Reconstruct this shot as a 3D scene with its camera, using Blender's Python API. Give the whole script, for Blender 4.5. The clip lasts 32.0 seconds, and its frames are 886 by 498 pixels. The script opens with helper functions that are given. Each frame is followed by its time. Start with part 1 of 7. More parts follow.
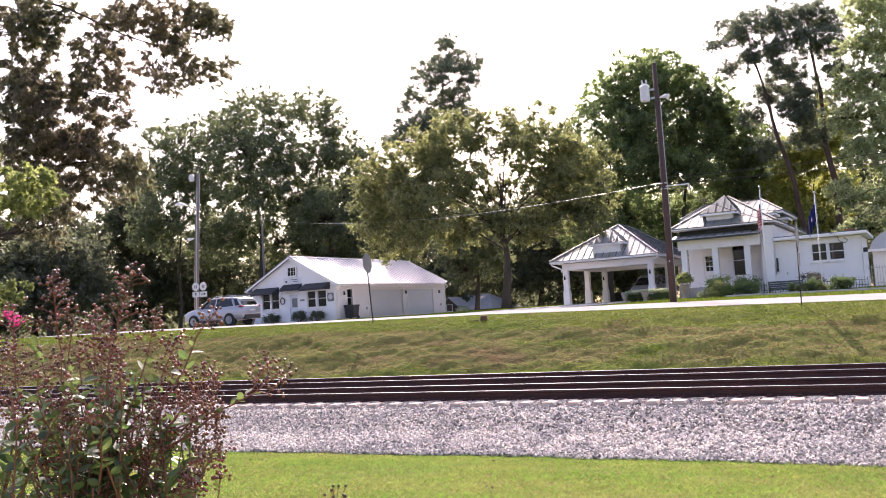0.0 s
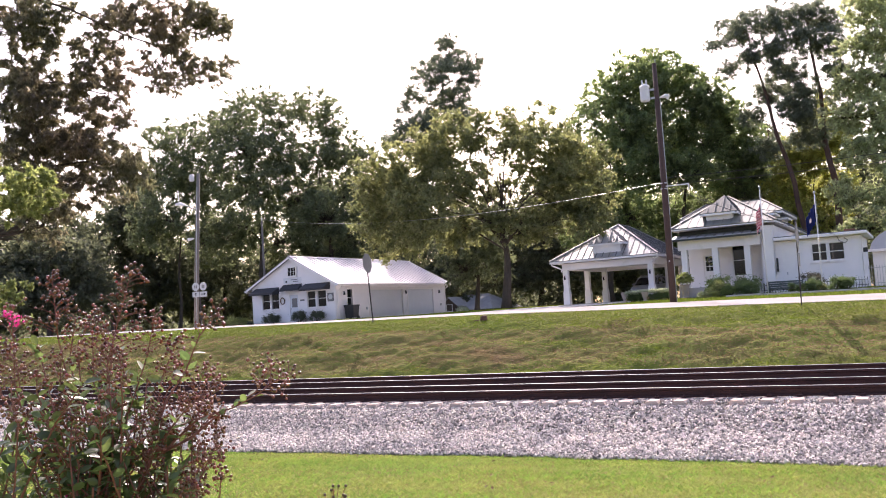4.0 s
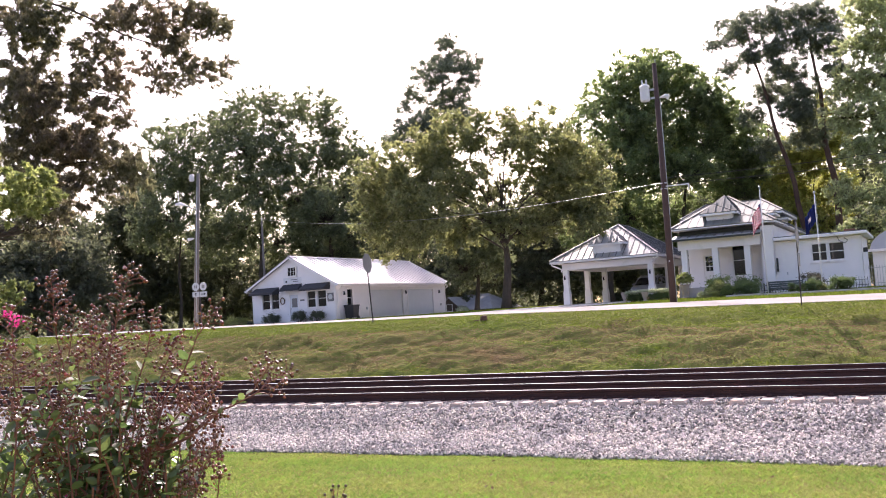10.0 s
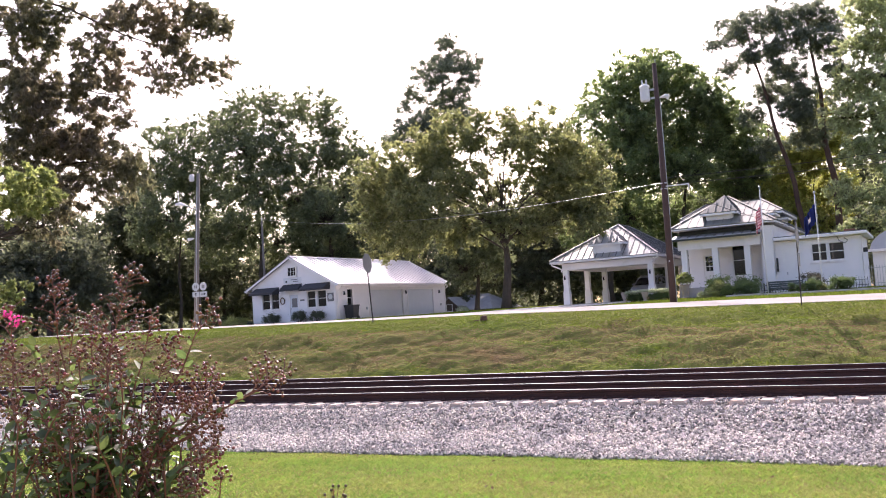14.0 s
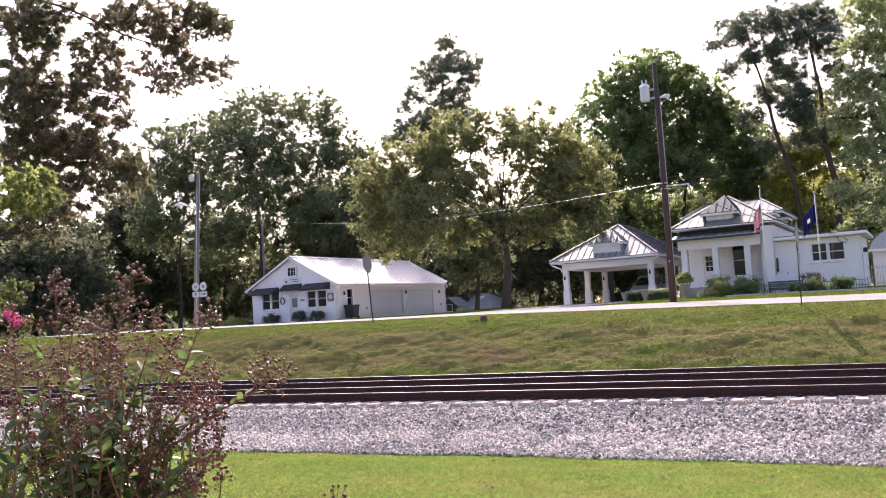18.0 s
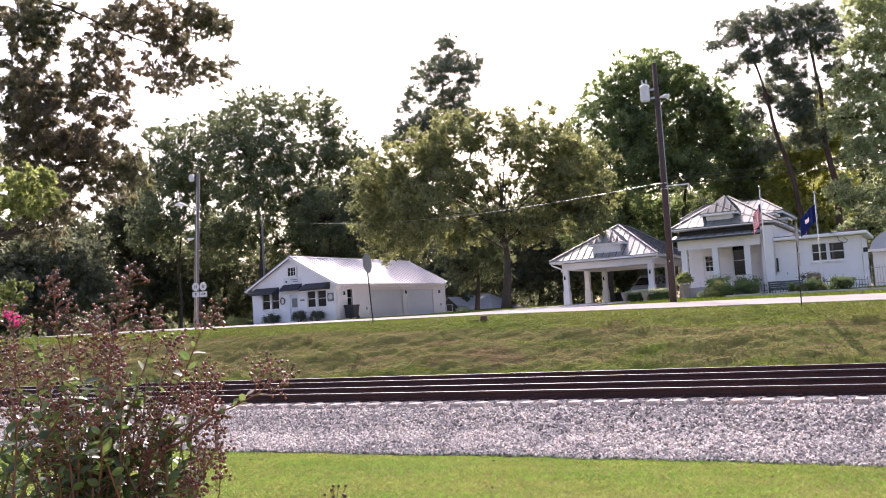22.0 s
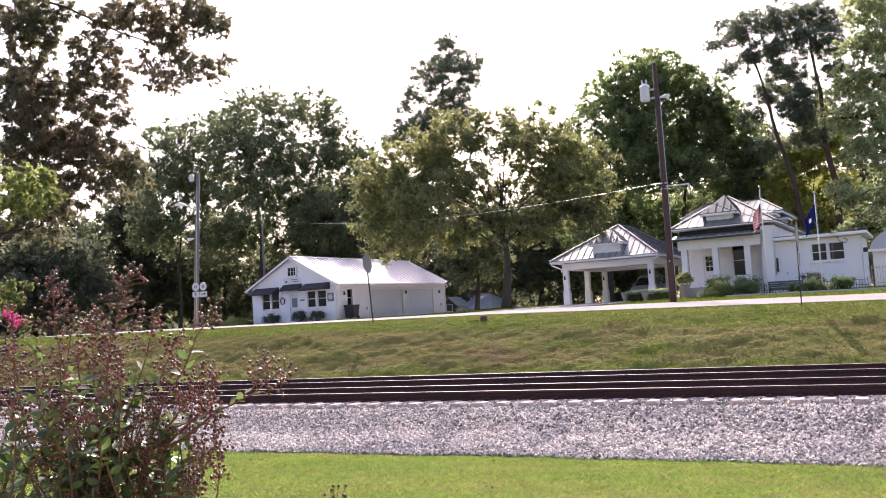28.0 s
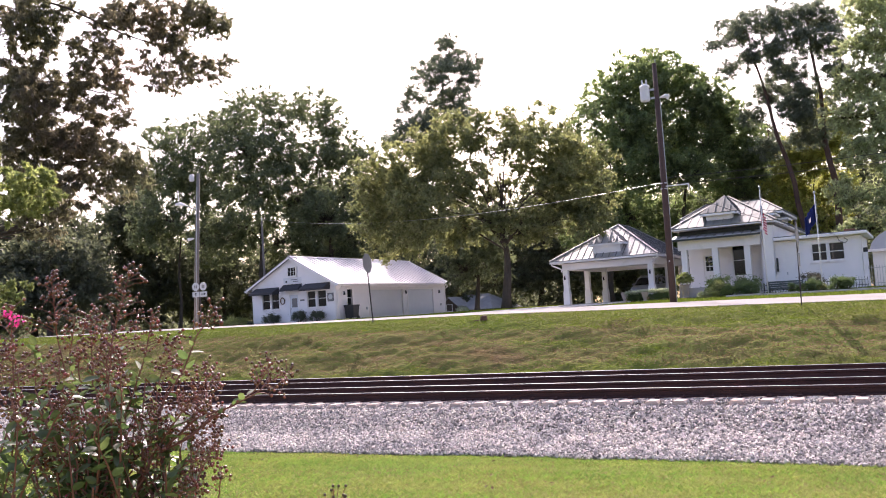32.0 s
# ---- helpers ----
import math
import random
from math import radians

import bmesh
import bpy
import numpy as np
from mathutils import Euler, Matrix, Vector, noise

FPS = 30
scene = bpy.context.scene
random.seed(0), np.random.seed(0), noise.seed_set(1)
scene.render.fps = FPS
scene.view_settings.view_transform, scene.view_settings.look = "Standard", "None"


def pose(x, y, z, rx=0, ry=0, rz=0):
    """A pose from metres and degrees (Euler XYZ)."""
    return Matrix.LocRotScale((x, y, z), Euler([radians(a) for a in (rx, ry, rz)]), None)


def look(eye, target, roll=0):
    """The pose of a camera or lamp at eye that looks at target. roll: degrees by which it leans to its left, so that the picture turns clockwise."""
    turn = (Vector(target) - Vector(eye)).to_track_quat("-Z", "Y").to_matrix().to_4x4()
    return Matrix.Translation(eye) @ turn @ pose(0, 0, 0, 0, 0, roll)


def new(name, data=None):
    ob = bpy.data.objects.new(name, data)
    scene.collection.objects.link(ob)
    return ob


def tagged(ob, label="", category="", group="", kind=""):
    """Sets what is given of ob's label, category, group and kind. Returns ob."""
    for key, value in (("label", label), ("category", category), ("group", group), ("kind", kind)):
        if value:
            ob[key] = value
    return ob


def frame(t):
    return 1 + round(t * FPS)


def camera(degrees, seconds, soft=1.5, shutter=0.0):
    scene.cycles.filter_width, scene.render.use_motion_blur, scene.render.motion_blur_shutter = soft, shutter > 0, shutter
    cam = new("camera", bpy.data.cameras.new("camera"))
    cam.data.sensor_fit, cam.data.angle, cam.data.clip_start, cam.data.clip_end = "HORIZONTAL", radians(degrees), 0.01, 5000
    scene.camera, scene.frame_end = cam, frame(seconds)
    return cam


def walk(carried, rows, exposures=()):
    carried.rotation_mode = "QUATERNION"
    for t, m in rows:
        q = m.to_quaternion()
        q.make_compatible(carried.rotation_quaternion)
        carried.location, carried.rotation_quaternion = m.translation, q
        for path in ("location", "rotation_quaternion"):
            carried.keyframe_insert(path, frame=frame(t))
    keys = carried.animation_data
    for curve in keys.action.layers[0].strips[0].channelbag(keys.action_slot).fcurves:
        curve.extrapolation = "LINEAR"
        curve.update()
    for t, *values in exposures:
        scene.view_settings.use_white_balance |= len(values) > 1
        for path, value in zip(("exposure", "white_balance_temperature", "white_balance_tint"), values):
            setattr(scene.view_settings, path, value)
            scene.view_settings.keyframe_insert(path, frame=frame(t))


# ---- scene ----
cam = camera(51.65, 32.0, soft=1.0)

# ---- camera: a fixed tripod beside the track ----
EYE = Vector((0.0, 0.0, 1.6))
YAW, PITCH, ROLL = radians(27.5), radians(3.98), 3.6
AHEAD = Vector((-math.sin(YAW) * math.cos(PITCH), math.cos(YAW) * math.cos(PITCH), math.sin(PITCH)))
RIGHTWARD = Vector((math.cos(YAW), math.sin(YAW), 0.0))
INWARD = Vector((-math.sin(YAW), math.cos(YAW), 0.0))
VIEW = look(EYE, EYE + AHEAD, -ROLL)
EXPOSURES = ((0, 1.21, 6500, 29), (4.0, 1.13, 6500, 29), (7.0, 1.06, 6450, 29), (10.0, 1.11, 6450, 29), (13.0, 1.13, 6430, 29), (16.0, 1.04, 6380, 29), (32.0, 1.04, 6380, 29))
walk(cam, ((0, VIEW), (32, VIEW)), EXPOSURES)

# ---- world and sun ----
SUN_AZ, SUN_EL = radians(24), radians(39)      # from +y towards -x
world = bpy.data.worlds.new("sky")
scene.world = world
world.use_nodes = True
wn = world.node_tree
sky = wn.nodes.new("ShaderNodeTexSky")
sky.sky_type, sky.sun_disc = "NISHITA", False
sky.sun_elevation, sky.sun_rotation = SUN_EL, -SUN_AZ
sky.air_density, sky.dust_density, sky.ozone_density = 1.0, 4.0, 1.0
bg = wn.nodes["Background"]
bg.inputs["Strength"].default_value = 0.15
wn.links.new(sky.outputs[0], bg.inputs["Color"])
sun_data = bpy.data.lights.new("sun", "SUN")
sun_data.energy, sun_data.angle, sun_data.color = 3.5, radians(1.2), (1.0, 0.94, 0.86)
sun = new("sun", sun_data)
SUN_DIR = Vector((-math.sin(SUN_AZ) * math.cos(SUN_EL), math.cos(SUN_AZ) * math.cos(SUN_EL), math.sin(SUN_EL)))
sun.matrix_world = look(SUN_DIR * 200, (0, 0, 0))


# ---- materials ----
def mat(name, col, rough=0.6, metal=0.0, var=0.2, s1=1.5, s2=30.0, bump=0.15, rnd="", rvar=0.25, col2=None, trans=0.0, spec=0.5, stretch=(1, 1, 1), grime=None, gain=(1.75, 1.8, 1.25)):
    """A surface with colour variation at two scales, fine relief, and, where asked, variation from piece to piece."""
    m = bpy.data.materials.new(name)
    m.use_nodes = True
    t = m.node_tree
    n, l = t.nodes, t.links
    b = n["Principled BSDF"]
    b.inputs["Roughness"].default_value, b.inputs["Metallic"].default_value = rough, metal
    b.inputs["Specular IOR Level"].default_value = spec
    tc = n.new("ShaderNodeTexCoord")
    mp = n.new("ShaderNodeMapping")
    mp.inputs["Scale"].default_value = stretch
    l.new(tc.outputs["Object"], mp.inputs["Vector"])
    big, fine = n.new("ShaderNodeTexNoise"), n.new("ShaderNodeTexNoise")
    big.inputs["Scale"].default_value, fine.inputs["Scale"].default_value = s1, s2
    big.inputs["Detail"].default_value, fine.inputs["Detail"].default_value = 5, 4
    for x in (big, fine):
        l.new(mp.outputs[0], x.inputs["Vector"])
    col2 = col2 or tuple(c * (1 - var) for c in col)
    ramp = n.new("ShaderNodeValToRGB")
    ramp.color_ramp.elements[0].position, ramp.color_ramp.elements[1].position = 0.32, 0.68
    ramp.color_ramp.elements[0].color, ramp.color_ramp.elements[1].color = (*col2, 1), (*col, 1)
    l.new(big.outputs[0], ramp.inputs[0])
    hsv = n.new("ShaderNodeHueSaturation")
    l.new(ramp.outputs[0], hsv.inputs["Color"])
    rng = n.new("ShaderNodeMapRange")
    rng.inputs[3].default_value, rng.inputs[4].default_value = 1 - var, 1 + var
    l.new(fine.outputs[0], rng.inputs[0])
    value = rng.outputs[0]
    if rnd:
        src = n.new("ShaderNodeObjectInfo").outputs["Random"] if rnd == "object" else n.new("ShaderNodeNewGeometry").outputs["Random Per Island"]
        r2 = n.new("ShaderNodeMapRange")
        r2.inputs[3].default_value, r2.inputs[4].default_value = 1 - rvar, 1 + rvar
        l.new(src, r2.inputs[0])
        mul = n.new("ShaderNodeMath")
        mul.operation = "MULTIPLY"
        l.new(value, mul.inputs[0])
        l.new(r2.outputs[0], mul.inputs[1])
        value = mul.outputs[0]
        r3 = n.new("ShaderNodeMapRange")
        r3.inputs[3].default_value, r3.inputs[4].default_value = 0.5 - rvar * 0.05, 0.5 + rvar * 0.05
        frac = n.new("ShaderNodeMath")
        frac.operation = "FRACT"
        m7 = n.new("ShaderNodeMath")
        m7.operation, m7.inputs[1].default_value = "MULTIPLY", 7.31
        l.new(src, m7.inputs[0])
        l.new(m7.outputs[0], frac.inputs[0])
        l.new(frac.outputs[0], r3.inputs[0])
        l.new(r3.outputs[0], hsv.inputs["Hue"])
    l.new(value, hsv.inputs["Value"])
    out_col = hsv.outputs[0]
    if grime:
        gn = n.new("ShaderNodeTexNoise")
        gn.inputs["Scale"].default_value, gn.inputs["Detail"].default_value = grime[1], 6
        l.new(tc.outputs["Object"], gn.inputs["Vector"])
        gr = n.new("ShaderNodeMapRange")
        gr.inputs[1].default_value, gr.inputs[2].default_value = grime[2], grime[3]
        gr.clamp = True
        l.new(gn.outputs[0], gr.inputs[0])
        mx = n.new("ShaderNodeMix")
        mx.data_type = "RGBA"
        l.new(gr.outputs[0], mx.inputs[0])
        l.new(out_col, mx.inputs[6])
        mx.inputs[7].default_value = (*grime[0], 1)
        out_col = mx.outputs[2]
    l.new(out_col, b.inputs["Base Color"])
    if bump:
        bp = n.new("ShaderNodeBump")
        bp.inputs["Strength"].default_value, bp.inputs["Distance"].default_value = min(1, bump * 2), 0.02
        l.new(fine.outputs[0], bp.inputs["Height"])
        l.new(bp.outputs[0], b.inputs["Normal"])
    if trans:
        tr = n.new("ShaderNodeBsdfTranslucent")
        lift = n.new("ShaderNodeMix")
        lift.data_type, lift.blend_type = "RGBA", "MULTIPLY"
        lift.inputs[0].default_value = 1.0
        lift.inputs[7].default_value = (*gain, 1)
        l.new(out_col, lift.inputs[6])
        l.new(lift.outputs[2], tr.inputs["Color"])
        ms = n.new("ShaderNodeMixShader")
        ms.inputs[0].default_value = trans
        l.new(b.outputs[0], ms.inputs[1])
        l.new(tr.outputs[0], ms.inputs[2])
        l.new(ms.outputs[0], n["Material Output"].inputs["Surface"])
    return m


GRASS = mat("lawn", (0.135, 0.165, 0.036), 0.95, 0, 0.25, 0.5, 14, 0.5, col2=(0.165, 0.16, 0.05), spec=0.03, grime=((0.15, 0.105, 0.05), 0.55, 0.56, 0.72))
BLADE = mat("grass blades", (0.13, 0.215, 0.05), 0.6, 0, 0.25, 0.55, 3, 0, rnd="island", rvar=0.4, col2=(0.215, 0.22, 0.08), trans=0.4, spec=0.25)
TUFT = mat("coarse grass blades", (0.15, 0.25, 0.05), 0.6, 0, 0.25, 0.8, 4, 0, rnd="island", rvar=0.35, col2=(0.10, 0.17, 0.04), trans=0.45, spec=0.25)
BANKBLADE = mat("bank grass blades", (0.15, 0.21, 0.028), 0.8, 0, 0.2, 0.3, 5, 0, rnd="island", rvar=0.07, col2=(0.18, 0.21, 0.042), trans=0.2, spec=0.04)
DRYBLADE = mat("dry grass blades", (0.28, 0.195, 0.125), 0.9, 0, 0.2, 0.5, 5, 0, rnd="island", rvar=0.08, col2=(0.19, 0.138, 0.086), trans=0.2, spec=0.04)
# bed far darker than its stones, painting the shade in the gaps between them
BALLAST = mat("ballast bed with gap shade", (0.12, 0.112, 0.105), 0.9, 0, 0.45, 1.2, 26, 0.8, col2=(0.08, 0.075, 0.072))
STONE = mat("crushed granite", (0.61, 0.53, 0.455), 0.75, 0, 0.2, 0.7, 60, 0.2, rnd="island", rvar=0.7, col2=(0.38, 0.335, 0.295))
TIE = mat("concrete tie", (0.58, 0.455, 0.385), 0.85, 0, 0.15, 3, 40, 0.3, rnd="object", rvar=0.12)
RUST = mat("rusted rail steel", (0.055, 0.018, 0.014), 0.8, 0.0, 0.35, 2, 30, 0.3)
RAILTOP = mat("polished rail head", (0.62, 0.60, 0.58), 0.28, 1.0, 0.1, 2, 60, 0.05)
ROAD = mat("pale asphalt", (0.335, 0.31, 0.28), 0.9, 0, 0.14, 0.4, 40, 0.3, spec=0.12)
CONCRETE = mat("concrete", (0.48, 0.45, 0.41), 0.8, 0, 0.15, 1, 30, 0.2)
WHITE = mat("white painted boards", (0.885, 0.845, 0.835), 0.55, 0, 0.05, 1.2, 25, 0.08, grime=((0.60, 0.58, 0.53), 0.9, 0.60, 0.85))
TRIM = mat("white trim paint", (0.885, 0.85, 0.825), 0.45, 0, 0.04, 2, 30, 0.05)
PALE = mat("pale grey door paint", (0.70, 0.71, 0.73), 0.5, 0, 0.04, 2, 30, 0.05)
TIN = mat("galvanised roof sheet", (0.50, 0.50, 0.525), 0.55, 0.35, 0.12, 0.6, 18, 0.1, stretch=(1, 3, 1))
TINRIB = mat("galvanised roof rib", (0.46, 0.46, 0.47), 0.6, 0.3, 0.1, 1, 18, 0.1)
# carport roof, paler than the cottage's to carry its bright reflection in the colour
SEAM = mat("standing seam roof", (0.42, 0.415, 0.40), 0.5, 0.3, 0.18, 0.9, 14, 0.12, grime=((0.28, 0.22, 0.18), 1.2, 0.58, 0.8))
COTTAGEROOF = mat("weathered olive-grey seam roof", (0.185, 0.19, 0.16), 0.7, 0.1, 0.2, 0.9, 14, 0.12, grime=((0.17, 0.15, 0.12), 1.2, 0.58, 0.8))
SEAMRIB = mat("roof seam", (0.13, 0.13, 0.13), 0.55, 0.4, 0.15, 1, 20, 0.1)
# near-black colour that paints in the shade at the porch eave and gutter
EAVESHADE = mat("dark gutter and eave shade", (0.045, 0.05, 0.047), 0.7, 0.0, 0.2, 1, 16, 0.1)
AWNING = mat("charcoal awning canvas", (0.045, 0.045, 0.052), 0.8, 0, 0.15, 1, 60, 0.15)
GLASS = mat("dark window glass", (0.012, 0.014, 0.016), 0.06, 0, 0.05, 1, 4, 0.0, spec=0.6)
BARK = mat("bark", (0.085, 0.065, 0.05), 0.95, 0, 0.35, 2, 16, 0.8, stretch=(1, 1, 0.25))
PINEBARK = mat("pine bark", (0.13, 0.075, 0.06), 0.95, 0, 0.35, 2, 14, 0.8, stretch=(1, 1, 0.3))
POLEWOOD = mat("creosoted pole wood", (0.085, 0.05, 0.042), 0.9, 0, 0.25, 1.5, 40, 0.4, stretch=(1, 1, 0.08))
GREYWOOD = mat("weathered grey pole wood", (0.21, 0.18, 0.16), 0.9, 0, 0.2, 1.5, 40, 0.4, stretch=(1, 1, 0.08))
GALV = mat("galvanised steel", (0.50, 0.51, 0.52), 0.45, 0.8, 0.1, 4, 40, 0.05)
TANK = mat("grey transformer paint", (0.60, 0.62, 0.63), 0.45, 0, 0.06, 3, 30, 0.03)
BLACK = mat("black plastic", (0.025, 0.025, 0.027), 0.5, 0, 0.15, 3, 40, 0.1)
WIRE = mat("cable", (0.06, 0.06, 0.06), 0.6, 0, 0.1, 2, 30, 0)
SIGNBACK = mat("bare aluminium sign back", (0.21, 0.205, 0.205), 0.5, 0.5, 0.12, 5, 40, 0.05)
POSTDARK = mat("rusted sign post", (0.07, 0.055, 0.05), 0.7, 0.3, 0.2, 4, 40, 0.1)
# white greyed down: the shade on the route signs is in this colour
SIGNWHITE = mat("white sign sheeting dimmed for shade", (0.55, 0.55, 0.545), 0.45, 0, 0.04, 4, 40, 0)
CARPAINT = mat("silver car paint", (0.42, 0.415, 0.44), 0.32, 0.4, 0.03, 3, 200, 0, spec=0.6)
# silver paint darkened to hold the carport's shade
SHADEPAINT = mat("silver car paint dimmed for shade", (0.30, 0.305, 0.325), 0.3, 0.4, 0.03, 3, 200, 0, spec=0.6)
RIMGREY = mat("dull alloy rim", (0.30, 0.30, 0.31), 0.45, 0.6, 0.1, 6, 60, 0)
TYRE = mat("tyre rubber", (0.02, 0.02, 0.021), 0.85, 0, 0.1, 4, 60, 0.1)
REDLENS = mat("red lamp lens", (0.30, 0.03, 0.04), 0.2, 0, 0.05, 5, 40, 0)
STUMPWOOD = mat("old stump wood", (0.17, 0.09, 0.06), 0.95, 0, 0.3, 6, 30, 0.5)
CLAY = mat("pale clay pot", (0.45, 0.36, 0.30), 0.8, 0, 0.12, 5, 30, 0.15)
PALEROOF = mat("weathered pale shingle roof", (0.42, 0.40, 0.38), 0.8, 0, 0.2, 1.5, 20, 0.2)
BROWNBOARD = mat("brown stained boards", (0.16, 0.11, 0.085), 0.8, 0, 0.2, 2, 30, 0.2)
REDBRICK = mat("red brick", (0.26, 0.10, 0.075), 0.85, 0, 0.2, 3, 30, 0.3, rnd="object", rvar=0.2)


def leafmat(name, col, col2, trans=0.4, rvar=0.35, spec=0.35, rough=0.5):
    return mat(name, col, rough, 0, 0.2, 0.25, 3, 0, rnd="island", rvar=rvar, col2=col2, trans=trans, spec=spec)


# oak, green and turning leaves have extra blue that paints in the distant haze
LEAF_OAK = leafmat("oak leaves", (0.165, 0.185, 0.12), (0.12, 0.14, 0.095), 0.6)
# darker copy of the oak leaves, with the woodland's shade in the colour
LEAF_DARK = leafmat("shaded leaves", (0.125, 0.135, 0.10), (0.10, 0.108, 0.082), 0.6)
LEAF_GREEN = leafmat("green leaves", (0.225, 0.275, 0.135), (0.125, 0.155, 0.095), 0.62)
LEAF_YELLOW = leafmat("turning leaves", (0.225, 0.225, 0.115), (0.15, 0.165, 0.095), 0.58)
LEAF_GOLD = leafmat("yellow-green leaves", (0.38, 0.37, 0.13), (0.27, 0.28, 0.11), 0.6)
LEAF_LIME = leafmat("sunlit lime leaves", (0.27, 0.29, 0.13), (0.20, 0.23, 0.10), 0.5)
LEAF_NEAR = leafmat("red-brown tinged oak leaves", (0.20, 0.155, 0.135), (0.15, 0.15, 0.105), 0.55)
LEAF_SHRUB = leafmat("bright shrub leaves", (0.20, 0.26, 0.11), (0.14, 0.19, 0.075), 0.45)
WHITEBLOOM = leafmat("white bedding flowers", (0.62, 0.62, 0.58), (0.25, 0.30, 0.16), 0.3)
LEAF_PURPLE = leafmat("purple-brown leaves", (0.13, 0.10, 0.10), (0.10, 0.10, 0.07), 0.4)
LEAF_CLIPPED = leafmat("clipped evergreen leaves", (0.125, 0.17, 0.085), (0.10, 0.14, 0.065), 0.5)
LEAF_PINE = leafmat("pine needles", (0.15, 0.17, 0.145), (0.13, 0.15, 0.12), 0.5)
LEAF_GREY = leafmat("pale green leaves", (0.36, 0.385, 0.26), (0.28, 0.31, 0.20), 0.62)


# ---- mesh helpers ----
class Mesh:
    """Collects vertices and faces, and becomes one mesh object."""

    def __init__(self):
        self.v, self.f = [], []

    def add(self, verts, faces):
        k = len(self.v)
        self.v += [tuple(p) for p in verts]
        self.f += [tuple(i + k for i in f) for f in faces]
        return self

    def box(self, x0, y0, z0, x1, y1, z1, c=0.0):
        """A box, with its edges cut by c."""
        if c <= 0:
            v = [(x, y, z) for z in (z0, z1) for x, y in ((x0, y0), (x1, y0), (x1, y1), (x0, y1))]
            return self.add(v, [(3, 2, 1, 0), (4, 5, 6, 7), (0, 1, 5, 4), (1, 2, 6, 5), (2, 3, 7, 6), (3, 0, 4, 7)])
        c = min(c, (x1 - x0) / 2.1, (y1 - y0) / 2.1, (z1 - z0) / 2.1)
        bm = bmesh.new()
        bmesh.ops.create_cube(bm, size=1)
        for p in bm.verts:
            p.co = Vector(((x0 + x1) / 2 + p.co.x * (x1 - x0), (y0 + y1) / 2 + p.co.y * (y1 - y0), (z0 + z1) / 2 + p.co.z * (z1 - z0)))
        bmesh.ops.bevel(bm, geom=bm.edges[:], offset=c, segments=1, affect="EDGES")
        bm.verts.index_update()
        self.add([p.co for p in bm.verts], [[p.index for p in f.verts] for f in bm.faces])
        bm.free()
        return self

    def tube(self, pts, radii, n=8, cap=True):
        """A tapered round bar through the points."""
        pts = [Vector(p) for p in pts]
        k = len(self.v)
        ref = Vector((0.31, 0.83, 0.47))
        for i, p in enumerate(pts):
            d = (pts[min(i + 1, len(pts) - 1)] - pts[max(i - 1, 0)]).normalized()
            a = d.cross(ref).normalized()
            b = d.cross(a)
            r = radii[i] if not isinstance(radii, (int, float)) else radii
            for j in range(n):
                w = 2 * math.pi * j / n
                self.v.append(tuple(p + (a * math.cos(w) + b * math.sin(w)) * r))
        for i in range(len(pts) - 1):
            for j in range(n):
                self.f.append((k + i * n + j, k + i * n + (j + 1) % n, k + (i + 1) * n + (j + 1) % n, k + (i + 1) * n + j))
        if cap:
            self.f.append(tuple(k + j for j in range(n))[::-1])
            self.f.append(tuple(k + (len(pts) - 1) * n + j for j in range(n)))
        return self

    def lathe(self, prof, n=16, at=(0, 0, 0)):
        """A turned form: (radius, height) pairs about a vertical axis."""
        k = len(self.v)
        for r, z in prof:
            for j in range(n):
                w = 2 * math.pi * j / n
                self.v.append((at[0] + r * math.cos(w), at[1] + r * math.sin(w), at[2] + z))
        for i in range(len(prof) - 1):
            for j in range(n):
                self.f.append((k + i * n + j, k + i * n + (j + 1) % n, k + (i + 1) * n + (j + 1) % n, k + (i + 1) * n + j))
        self.f.append(tuple(k + j for j in range(n))[::-1])
        self.f.append(tuple(k + (len(prof) - 1) * n + j for j in range(n)))
        return self

    def prism(self, poly, a, b, axis="y"):
        """A flat outline of (u, w) pairs, drawn out from a to b along an axis."""
        n = len(poly)
        put = {"x": lambda u, w, s: (s, u, w), "y": lambda u, w, s: (u, s, w), "z": lambda u, w, s: (u, w, s)}[axis]
        v = [put(u, w, a) for u, w in poly] + [put(u, w, b) for u, w in poly]
        return self.add(v, [tuple(range(n))[::-1], tuple(range(n, 2 * n))] + [(i, (i + 1) % n, n + (i + 1) % n, n + i) for i in range(n)])

    def slab(self, quad, thick):
        """A sloping plate: its upper corners, and the thickness below them."""
        q = [Vector(p) for p in quad]
        nrm = (q[1] - q[0]).cross(q[-1] - q[0]).normalized()
        if nrm.z < 0:
            q.reverse()
            nrm = -nrm
        n = len(q)
        v = q + [p - nrm * thick for p in q]
        return self.add(v, [tuple(range(n)), tuple(range(n, 2 * n))[::-1]] + [(i, n + i, n + (i + 1) % n, (i + 1) % n) for i in range(n)])

    def data(self, name, material, smooth=False):
        me = bpy.data.meshes.new(name)
        me.from_pydata(self.v, [], self.f)
        bm = bmesh.new()
        bm.from_mesh(me)
        bmesh.ops.recalc_face_normals(bm, faces=bm.faces[:])
        bm.to_mesh(me)
        bm.free()
        if smooth:
            me.polygons.foreach_set("use_smooth", [True] * len(me.polygons))
        me.materials.append(material)
        return me

    def ob(self, name, material, parent=None, label="", smooth=False):
        o = new(name, self.data(name, material, smooth))
        if parent is not None:
            o.parent = parent
        return tagged(o, label)


